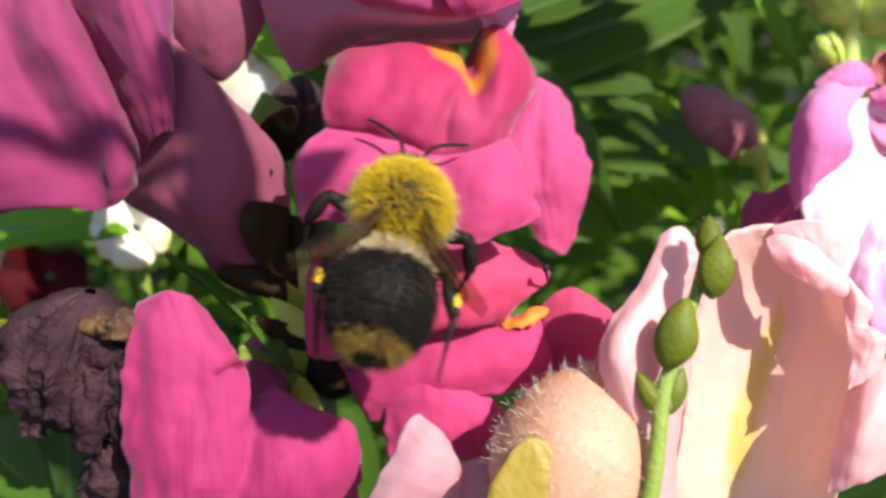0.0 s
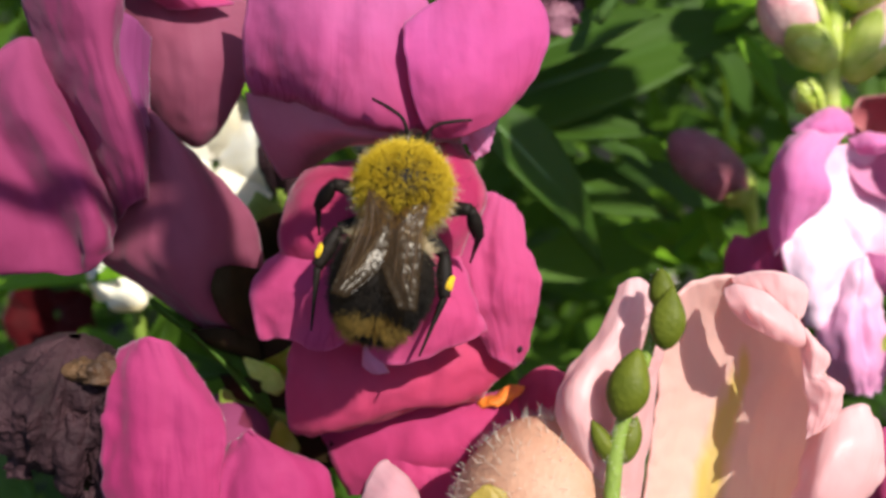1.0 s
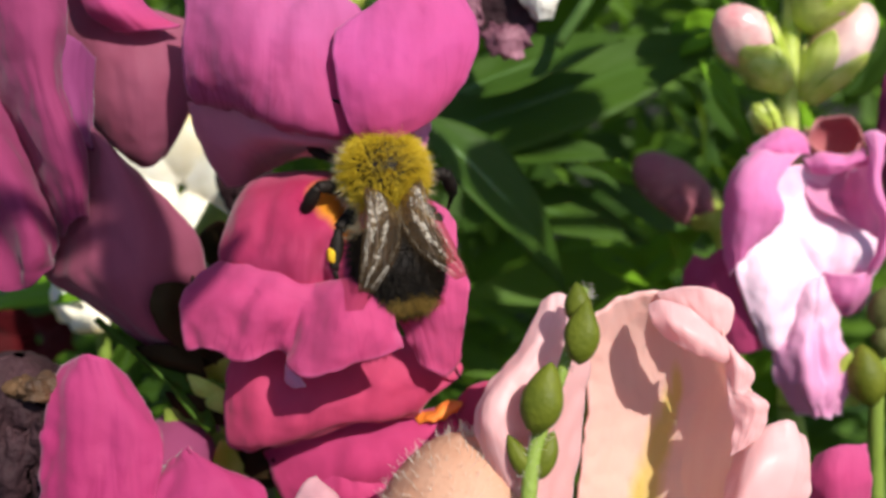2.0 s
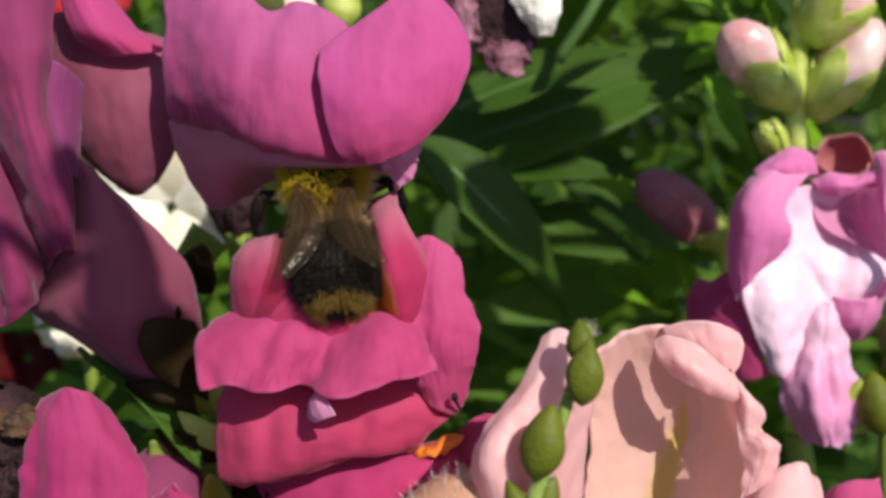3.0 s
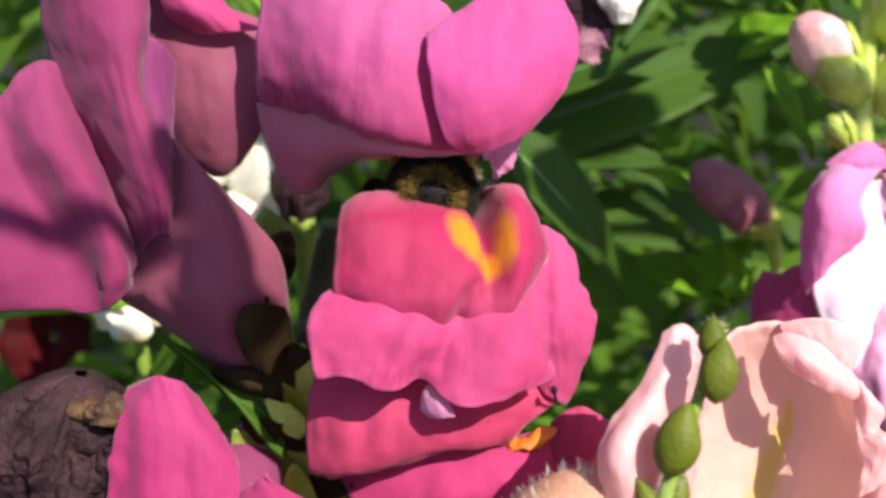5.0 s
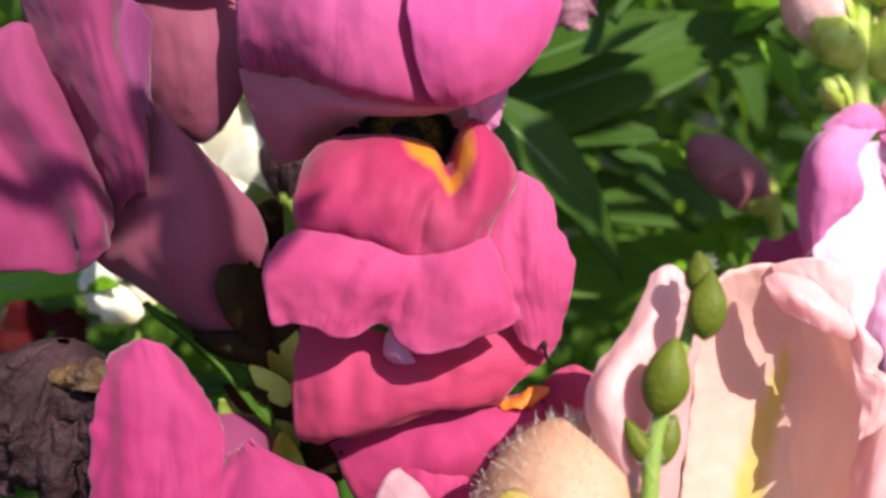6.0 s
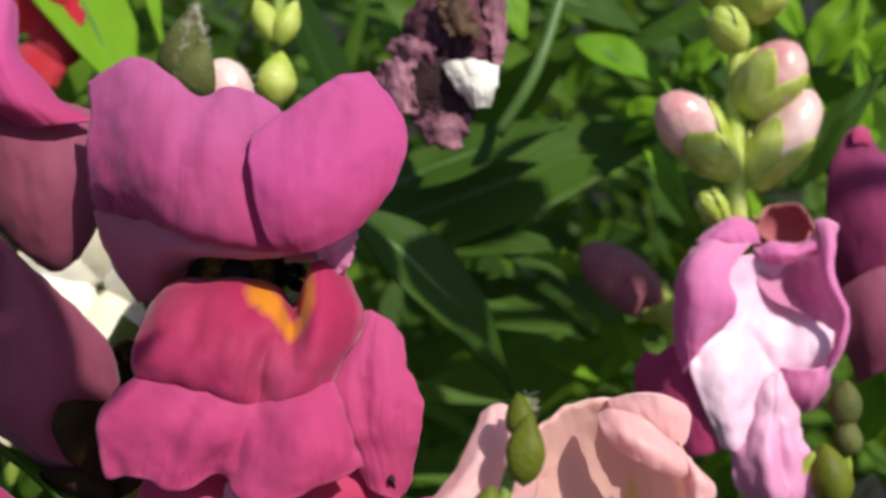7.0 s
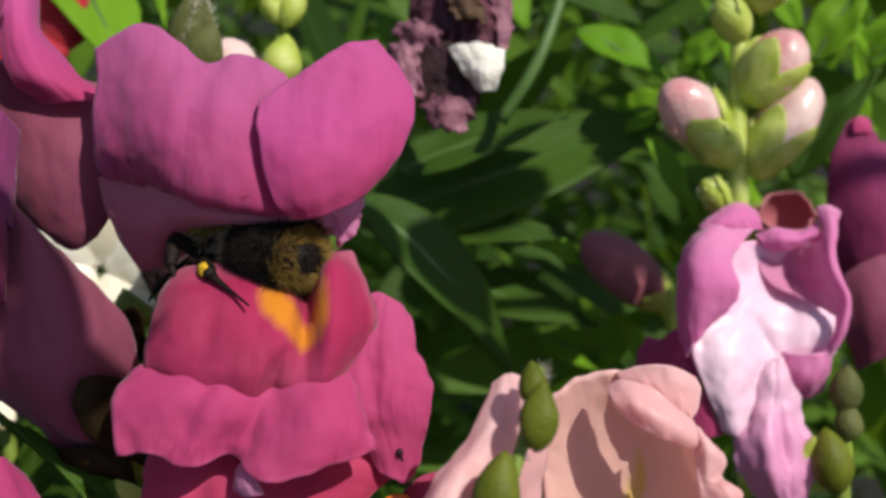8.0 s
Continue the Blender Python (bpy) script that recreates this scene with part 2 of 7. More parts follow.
BLUSH_LIP = petal_material("petal_blush_lip", (0.86, 0.42, 0.64), (0.80, 0.30, 0.54), (0.93, 0.78, 0.84), (0.66, 0.16, 0.40), rough=0.4, gloss=0.4, glow=0.3, streak=9.0, veins=0.8, along=0.8)
# Nearly black base paints in the shade on the low red bloom.
RED_SHADED = petal_material("petal_red_shaded", (0.073, 0.002, 0.004), (0.043, 0.002, 0.003), (0.224, 0.009, 0.014), (0.301, 0.009, 0.017))
SCARLET = petal_material("petal_scarlet", (0.62, 0.035, 0.055), (0.50, 0.020, 0.030), (0.80, 0.16, 0.20), (0.40, 0.012, 0.018))
IVORY = petal_material("petal_ivory", (0.96, 0.94, 0.84), (0.88, 0.62, 0.05), (0.97, 0.96, 0.92), (0.90, 0.80, 0.4), glow=0.22, along=0.9, tone=(0.0, 0.70, 1.0))
ORANGE = plain_material("pollen_orange", (0.72, 0.15, 0.03), (0.80, 0.24, 0.02), 500.0, 0.6, 0.4)
WILT = plain_material("wilted_purple", (0.014, 0.005, 0.007), (0.056, 0.025, 0.030), 260.0, 0.7, 1.0, gloss=0.2)
WILT_ROSE = plain_material("wilted_rose", (0.028, 0.005, 0.010), (0.20, 0.055, 0.088), 150.0, 0.6, 0.8, glow=0.15)
WILT_EDGE = plain_material("wilted_pink_edge", (0.10, 0.016, 0.035), (0.52, 0.24, 0.31), 190.0, 0.6, 0.8, glow=0.25)
WILT_TAN = plain_material("wilted_tan", (0.035, 0.017, 0.010), (0.12, 0.060, 0.022), 300.0, 0.6, 0.9)
# Darker and brighter copies of one leaf green, for shaded and sunlit leaves.
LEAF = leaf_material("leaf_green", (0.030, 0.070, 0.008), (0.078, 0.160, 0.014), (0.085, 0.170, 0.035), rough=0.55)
LEAF_SUNLIT = leaf_material("leaf_sunlit", (0.15, 0.33, 0.014), (0.27, 0.50, 0.025), (0.24, 0.45, 0.065), glow=0.42, rough=0.5)
FOLIAGE = leaf_material("foliage_green", (0.013, 0.040, 0.006), (0.135, 0.260, 0.016), (0.085, 0.170, 0.028), rough=0.55, island=True)
RIB = plain_material("leaf_rib", (0.055, 0.115, 0.020), (0.085, 0.16, 0.035), 300.0, 0.45, 0.3)
STEM = plain_material("stem_green", (0.18, 0.26, 0.03), (0.26, 0.35, 0.06), 250.0, 0.6, 0.4, glow=0.15)
# Dark brown-green stands in for the shade on the main stem.
STEM_SHADED = plain_material("stem_green_shaded", (0.030, 0.030, 0.010), (0.055, 0.055, 0.018), 250.0, 0.55, 0.4)
CALYX = plain_material("calyx_green", (0.42, 0.54, 0.035), (0.72, 0.78, 0.22), 420.0, 0.34, 0.5, gloss=0.6, glow=0.3)
# Darkest olive paints in the sepals' shade; the next is its lit copy.
OLIVE_SHADED = plain_material("calyx_olive_shaded", (0.022, 0.012, 0.006), (0.042, 0.027, 0.010), 160.0, 0.7, 0.4, gloss=0.1, glow=0.2)
OLIVE_LIT = plain_material("calyx_olive_lit", (0.085, 0.095, 0.025), (0.15, 0.16, 0.05), 260.0, 0.6, 0.5, gloss=0.2, glow=0.2)
PALETAN = plain_material("dry_cream", (0.84, 0.78, 0.66), (0.92, 0.89, 0.82), 350.0, 0.6, 0.8, glow=0.2)
OLIVE_YELLOW = plain_material("bud_olive_yellow", (0.34, 0.24, 0.03), (0.46, 0.32, 0.07), 200.0, 0.5, 0.4, glow=0.25)
POD = plain_material("pod_green", (0.085, 0.105, 0.008), (0.17, 0.19, 0.018), 350.0, 0.5, 0.3, gloss=0.2, glow=0.15)
BUDPINK = plain_material("bud_pink", (0.72, 0.20, 0.24), (0.93, 0.76, 0.68), 130.0, 0.3, 0.4, gloss=0.6, glow=0.25)
BUDPEACH = plain_material("bud_peach", (0.60, 0.29, 0.17), (0.70, 0.40, 0.27), 160.0, 0.5, 0.4, glow=0.3)
BUDDARK = plain_material("bud_dark", (0.36, 0.11, 0.15), (0.48, 0.20, 0.23), 200.0, 0.5, 0.4, glow=0.2)
HAIR = plain_material("plant_hair", (0.80, 0.74, 0.62), (0.85, 0.80, 0.70), 200.0, 0.4, 0.0, glow=0.3)
YELLOW_LEAF = leaf_material("leaf_yellow", (0.34, 0.36, 0.015), (0.50, 0.48, 0.03), (0.6, 0.58, 0.2), glow=0.3, rough=0.35)
SOIL = plain_material("soil", (0.005, 0.004, 0.003), (0.012, 0.010, 0.006), 40.0, 0.9, 1.0)


# ---- shaping ----
def catmull(P, n):
    """n points on a smooth curve through the points P."""
    P = np.asarray(P, float)
    if len(P) == 2:
        P = np.array([P[0], (P[0] + P[1]) / 2, P[1]])
    Q = np.concatenate([[2 * P[0] - P[1]], P, [2 * P[-1] - P[-2]]])
    s = np.linspace(0, len(P) - 1, n)
    k = np.clip(s.astype(int), 0, len(P) - 2)
    u = (s - k).reshape(-1, *([1] * (P.ndim - 1)))
    a, b, c, d = Q[k], Q[k + 1], Q[k + 2], Q[k + 3]
    return 0.5 * (2 * b + (c - a) * u + (2 * a - 5 * b + 4 * c - d) * u ** 2 + (3 * b - a - 3 * c + d) * u ** 3)


def grid_mesh(name, V, nu, nv, uv=True):
    """A mesh on nv rows of nu points."""
    faces = [(j * nu + i, j * nu + i + 1, (j + 1) * nu + i + 1, (j + 1) * nu + i) for j in range(nv - 1) for i in range(nu - 1)]
    me = bpy.data.meshes.new(name)
    me.from_pydata([tuple(v) for v in V], [], faces)
    lay = me.uv_layers.new(name="UVMap")
    for lp in me.loops:
        i, j = lp.vertex_index % nu, lp.vertex_index // nu
        lay.data[lp.index].uv = (i / (nu - 1), j / (nv - 1))
    me.shade_smooth()
    return me


def sheet_points(ctrl, nu, nv, ruffle=0.0, seed=0.0, freq=0.35, round_by=0.0, folds=0.22, creases=()):
    """Points of a petal: a smooth surface through rows of control points, its rim ruffled and its corners rounded.
    Each crease (points, width, depth) presses a groove, or with a negative depth raises a ridge, along a line."""
    rows = np.array([catmull(r, nu) for r in ctrl])
    G = catmull(rows, nv)
    if round_by:
        u = np.linspace(-1, 1, nu)[None, :]
        v = np.linspace(-1, 1, nv)[:, None]
        su, sv = u * np.sqrt(1 - round_by * v * v / 2), v * np.sqrt(1 - round_by * u * u / 2)
        fu, fv = (su + 1) / 2 * (nu - 1), (sv + 1) / 2 * (nv - 1)
        i0, j0 = np.clip(fu.astype(int), 0, nu - 2), np.clip(fv.astype(int), 0, nv - 2)
        a, b = (fu - i0)[..., None], (fv - j0)[..., None]
        G = (G[j0, i0] * (1 - a) * (1 - b) + G[j0, i0 + 1] * a * (1 - b) + G[j0 + 1, i0] * (1 - a) * b + G[j0 + 1, i0 + 1] * a * b)
    N = np.cross(np.gradient(G, axis=1), np.gradient(G, axis=0))
    N /= np.linalg.norm(N, axis=2, keepdims=True) + 1e-9
    DU, DV = np.gradient(G, axis=1), np.gradient(G, axis=0)
    DU /= np.linalg.norm(DU, axis=2, keepdims=True) + 1e-9
    DV /= np.linalg.norm(DV, axis=2, keepdims=True) + 1e-9
    H = G.copy()
    for j in range(nv):
        for i in range(nu):
            u, v = 2 * i / (nu - 1) - 1, 2 * j / (nv - 1) - 1
            e = max(abs(u), abs(v))
            p = Vector(G[j, i]) * freq + Vector((seed * 7.3, seed * 3.1, seed))
            w = noise.noise(p * 2.2) * ruffle * e ** 5 + folds * noise.noise(p * 0.6) + (0.06 + 0.35 * folds) * noise.noise(p * 1.5) + 0.06 * noise.noise(p * 3.2)
            w += (0.07 + 0.12 * folds) * noise.noise(Vector((u * 5.0 + 0.8 * noise.noise(p), v * 1.1, seed)))
            edge = 0.9 * ruffle * noise.noise(p * 1.8 + Vector((5, 0, 0)))
            H[j, i] = G[j, i] + N[j, i] * w + (DU[j, i] * np.sign(u) * abs(u) ** 8 + DV[j, i] * np.sign(v) * abs(v) ** 8) * edge
    for pts, width, depth in creases:
        L = catmull(pts, 24)
        D = np.linalg.norm(H[:, :, None, :2] - L[None, None, :, :2], axis=3)
        k = D.argmin(axis=2)
        fade = np.sin(np.pi * np.clip(k / 23.0, 0.04, 0.96)) ** 0.6
        H[:, :, 2] -= depth * fade * np.exp(-(D.min(axis=2) / width) ** 2)
    return H.reshape(-1, 3)


SEED = [0]


def link(name, me, mat, parent, label=""):
    ob = new(name, me)
    me.materials.append(mat)
    ob.parent = parent
    if label:
        ob["label"] = label
    return ob


def thing(name, centre, label, category, group="", turn=None):
    """An Empty on the bed that carries the parts of one thing; centre in the bed's millimetres."""
    ob = new(name)
    ob.empty_display_size = 0.002
    ob["centre"] = centre
    m = BED @ Matrix.Translation(Vector(centre) * MM)
    ob.matrix_world = m
    tagged(ob, label, category, group)
    return ob


def base_of(ob):
    """The bed place of the thing to which ob belongs."""
    while ob.parent:
        ob = ob.parent
    return np.array(ob["centre"])


def petal(name, ctrl, mat, parent, label="", nu=34, nv=34, thick=0.22, ruffle=0.25, round_by=0.0, freq=0.35, folds=0.22, creases=()):
    SEED[0] += 1
    G = (sheet_points(ctrl, nu, nv, ruffle, SEED[0] * 1.7, freq, round_by, folds, creases) - base_of(parent)) * MM
    ob = link(name, grid_mesh(name, G, nu, nv), mat, parent, label)
    s = ob.modifiers.new("thickness", "SOLIDIFY")
    s.thickness, s.offset = thick * MM, 0.0
    return ob


def tube_mesh(name, pts, radii, sides=14, steps=6, flat=1.0, origin=(0, 0, 0)):
    """A round tapering rod along a smooth curve through pts, with the radii given at them, all in millimetres."""
    n = (len(pts) - 1) * steps + 1
    P = catmull(pts, n)
    R = np.interp(np.linspace(0, len(radii) - 1, n), range(len(radii)), radii)
    R = np.maximum(catmull(np.array(radii, float).reshape(-1, 1), n)[:, 0], 0.01) if len(radii) > 2 else R
    V, prev = [], None
    for k in range(n):
        d = Vector(P[min(k + 1, n - 1)] - P[max(k - 1, 0)]).normalized()
        a = prev - d * prev.dot(d) if prev else d.orthogonal()
        a.normalize()
        prev = a
        b = d.cross(a)
        for i in range(sides):
            w = 2 * math.pi * i / sides
            V.append((Vector(P[k]) - Vector(origin) + (a * math.cos(w) + b * math.sin(w) * flat) * R[k]) * MM)
    F = [(k * sides + i, k * sides + (i + 1) % sides, (k + 1) * sides + (i + 1) % sides, (k + 1) * sides + i)
         for k in range(n - 1) for i in range(sides)]
    F += [tuple(range(sides - 1, -1, -1)), tuple((n - 1) * sides + i for i in range(sides))]
    me = bpy.data.meshes.new(name)
    me.from_pydata(V, [], F)
    me.shade_smooth()
    return me


def rod(name, pts, radii, mat, parent=None, label="", sides=14, steps=6, flat=1.0):
    o = base_of(parent) if parent else (0, 0, 0)
    ob = link(name, tube_mesh(name, pts, radii, sides, steps, flat, o), mat, parent, label)
    if not parent:
        ob.matrix_world = BED
    return ob


def bulb_points(centre, axis, length, width, pinch, nu=20, nv=16, lobes=0, depth=0.0):
    """Points of a bud-like body of revolution; pinch > 0 draws the tip out."""
    axis = Vector(axis).normalized()
    a = axis.orthogonal().normalized()
    b = axis.cross(a)
    V = []
    for j in range(nv):
        s = j / (nv - 1)
        r = math.sin(math.pi * min(max(s, 0.004), 0.996) ** (1.0 - 0.35 * pinch)) ** (0.62 + 0.3 * pinch) * width / 2
        for i in range(nu):
            w = 2 * math.pi * i / nu
            k = 1 + depth * math.cos(lobes * w) * math.sin(math.pi * s)
            V.append(Vector(centre) + axis * (s - 0.5) * length + (a * math.cos(w) + b * math.sin(w)) * r * k)
    return V


def bulb(name, centre, axis, length, width, mat, parent, label="", pinch=0.0, lobes=0, depth=0.0, nu=20, nv=16):
    V = bulb_points(centre, axis, length, width, pinch, nu, nv, lobes, depth)
    o = Vector(base_of(parent)) if parent else Vector()
    F = [(j * nu + i, j * nu + (i + 1) % nu, (j + 1) * nu + (i + 1) % nu, (j + 1) * nu + i) for j in range(nv - 1) for i in range(nu)]
    F += [tuple(range(nu - 1, -1, -1)), tuple((nv - 1) * nu + i for i in range(nu))]
    me = bpy.data.meshes.new(name)
    SEED[0] += 1
    me.from_pydata([(v - o + 0.12 * noise.noise_vector(v * 0.5 + Vector((SEED[0], 0, 0)))) * MM for v in V], [], F)
    me.shade_smooth()
    ob = link(name, me, mat, parent, label)
    if not parent:
        ob.matrix_world = BED
    return ob


def calyx_bud(base, tip, width, petals, green, parent, cover=0.55, count=4, label="closed bud held by green sepals"):
    """A closed bud from base to tip, with sepals that hug it from its base up to the share cover of its length."""
    A, B = Vector(base), Vector(tip)
    axis = (B - A).normalized()
    L = (B - A).length
    a = axis.orthogonal().normalized()
    b = axis.cross(a)
    blunt = 0.6
    bulb("bud", tuple((A + B) / 2), tuple(axis), L, width, petals, parent, label, -blunt, nu=28, nv=22, lobes=2, depth=0.10)
    for k in range(count):
        SEED[0] += 1
        w0 = 2 * math.pi * (k + 0.3 * noise.noise(Vector((SEED[0], 0, 0)))) / count
        top = cover * (1 + 0.2 * noise.noise(Vector((SEED[0], 5, 0))))
        rows = []
        for q in (0.0, 0.2, 0.45, 0.7, 0.9, 1.0):
            sh = max(q * top, 0.02)
            r = math.sin(math.pi * sh ** (1 + 0.35 * blunt)) ** (0.62 - 0.3 * blunt) * width / 2 * 1.06 + 0.2 + 0.35 * q * q * (k % 2)
            half = 1.3 * math.pi / count * max(1.0 - q * q, 0.02) ** 0.75
            rows.append([tuple(A + axis * L * sh + (a * math.cos(w0 + x * half) + b * math.sin(w0 + x * half)) * r) for x in (-1, -0.5, 0, 0.5, 1)])
        petal("sepal", rows, green, parent, "", 14, 16, 0.3, 0.16, folds=0.3)
    rng = random.Random(SEED[0])
    o = Vector(base_of(parent))
    places, normals = [], []
    for _ in range(110):
        sh, w = rng.uniform(0.08, 0.95), rng.uniform(0, 2 * math.pi)
        out = a * math.cos(w) + b * math.sin(w)
        r = math.sin(math.pi * sh ** (1 + 0.35 * blunt)) ** (0.62 - 0.3 * blunt) * width / 2 * 1.04
        places.append(A + axis * L * sh + out * r - o)
        normals.append(out)
    fuzz("hairs", (0, 0, 0), places, normals, 0.75, 0.022, HAIR, parent, spread=0.25, seed=SEED[0], label="fine pale hairs")


def sepal(name, base, tip, width, cup, mat, parent, face=(0, 0, 1), label=""):
    """A pointed green leaflet that hugs a bud: base and tip in millimetres, cup its hollow."""
    A, B, fz = Vector(base), Vector(tip), Vector(face)
    d = B - A
    side = d.cross(fz).normalized()
    up = side.cross(d).normalized()
    rows = []
    for s, w in ((0, 0.5), (0.3, 1.0), (0.65, 0.8), (0.9, 0.35), (1.0, 0.04)):
        c = A + d * s + up * (math.sin(math.pi * s) * cup)
        rows.append([tuple(c + side * width / 2 * w * x - up * cup * 0.9 * x * x * w) for x in (-1, -0.5, 0, 0.5, 1)])
    return petal(name, rows, mat, parent, label, 14, 18, 0.2, 0.12, freq=0.4)


def leaf_points(length, width, bend, fold, nu=9, nv=18, wave=0.0, seed=0.0):
    """A lance-shaped leaf along +y from the origin, its face to +z, in millimetres."""
    G = []
    for j in range(nv):
        s = j / (nv - 1)
        w = (math.sin(math.pi * s ** 0.8) ** 0.85 * (1 - 0.35 * s) + 0.07 * (1 - s)) * width / 2 * 1.25
        for i in range(nu):
            x = 2 * i / (nu - 1) - 1
            z = bend * length * (s - s * s) * 1.2 - bend * length * 0.3 * s * s + fold * abs(x) * w
            z += wave * noise.noise(Vector((x * 1.4 + seed, s * 4.0, seed)))
            G.append((x * w, s * length, z))
    return np.array(G)


def leaf_frame(base, tip, face, roll=0.0):
    A, B = Vector(base), Vector(tip)
    y = (B - A).normalized()
    z = Vector(face)
    z = (z - y * z.dot(y)).normalized()
    x = y.cross(z)
    m = Matrix((x, y, z)).transposed().to_4x4()
    m.translation = A
    return m @ Matrix.Rotation(radians(roll), 4, "Y")


def leaf(base, tip, width, mat, label, face=(0, 0.6, 0.8), bend=0.12, fold=0.18, roll=0.0, group="", name="leaf"):
    """One leaf as a thing of its own, from base to tip on the bed: a blade and its midrib."""
    SEED[0] += 1
    L = (Vector(tip) - Vector(base)).length
    nu, nv = 11, 22
    G = leaf_points(L, width, bend, fold, nu, nv, wave=0.7, seed=SEED[0])
    ob = new(name)
    ob.empty_display_size = 0.002
    m = leaf_frame(base, tip, face, roll)
    m.translation *= MM
    ob.matrix_world = BED @ m
    blade = link("blade", grid_mesh("blade", G * MM, nu, nv), mat, ob)
    s = blade.modifiers.new("thickness", "SOLIDIFY")
    s.thickness, s.offset = 0.3 * MM, 0.0
    ribs = [tuple(G[j * nu + nu // 2] - np.array((0, 0, 0.12))) for j in (0, 5, 10, 15, 20)]
    w = min(0.5, width * 0.06)
    link("midrib", tube_mesh("midrib", ribs, [w * 1.2, w, w * 0.8, w * 0.5, w * 0.2], 8, 5), RIB, ob, "paler midrib")
    return tagged(ob, label, "leaf", group)


def fuzz(name, ob_centre, places, normals, length, thick, mat, parent, lean=(0, 0, 0), spread=0.35, seed=1, label=""):
    """Fine hairs standing on a surface, each a slim three-sided spike; places in the parent's millimetres."""
    rng = random.Random(seed)
    V, F = [], []
    for p, nrm in zip(places, normals):
        d = (Vector(nrm) + Vector(lean) + Vector([rng.gauss(0, spread) for _ in range(3)])).normalized()
        a = d.orthogonal().normalized()
        b = d.cross(a)
        L = length * rng.uniform(0.6, 1.25)
        p = Vector(p)
        k = len(V)
        bend = Vector([rng.gauss(0, 0.12) for _ in range(3)]) * L
        for i in range(3):
            w = 2.0944 * i
            V.append((p + (a * math.cos(w) + b * math.sin(w)) * thick) * MM)
        for i in range(3):
            w = 2.0944 * i
            V.append((p + d * L * 0.55 + bend * 0.4 + (a * math.cos(w) + b * math.sin(w)) * thick * 0.7) * MM)
        V.append((p + d * L + bend) * MM)
        for i in range(3):
            j = (i + 1) % 3
            F += [(k + i, k + j, k + 3 + j, k + 3 + i), (k + 3 + i, k + 3 + j, k + 6)]
    me = bpy.data.meshes.new(name)
    me.from_pydata(V, [], F)
    me.shade_smooth()
    return link(name, me, mat, parent, label)


# ---- ground ----
def build_ground():
    n = 81
    xs = np.sign(np.linspace(-1, 1, n)) * np.abs(np.linspace(-1, 1, n)) ** 5 * 60.0
    G = []
    for y in xs:
        for x in xs:
            near = math.exp(-(x * x + y * y) * 0.4)
            G.append((x, y + 0.2, 0.02 * near * noise.noise(Vector((x * 9, y * 9, 0))) - 0.004))
    ob = link("ground", grid_mesh("ground", G, n, n), SOIL, None)
    tagged(ob, "dark crumbly garden soil under the plants", "ground", kind="structure")


build_ground()


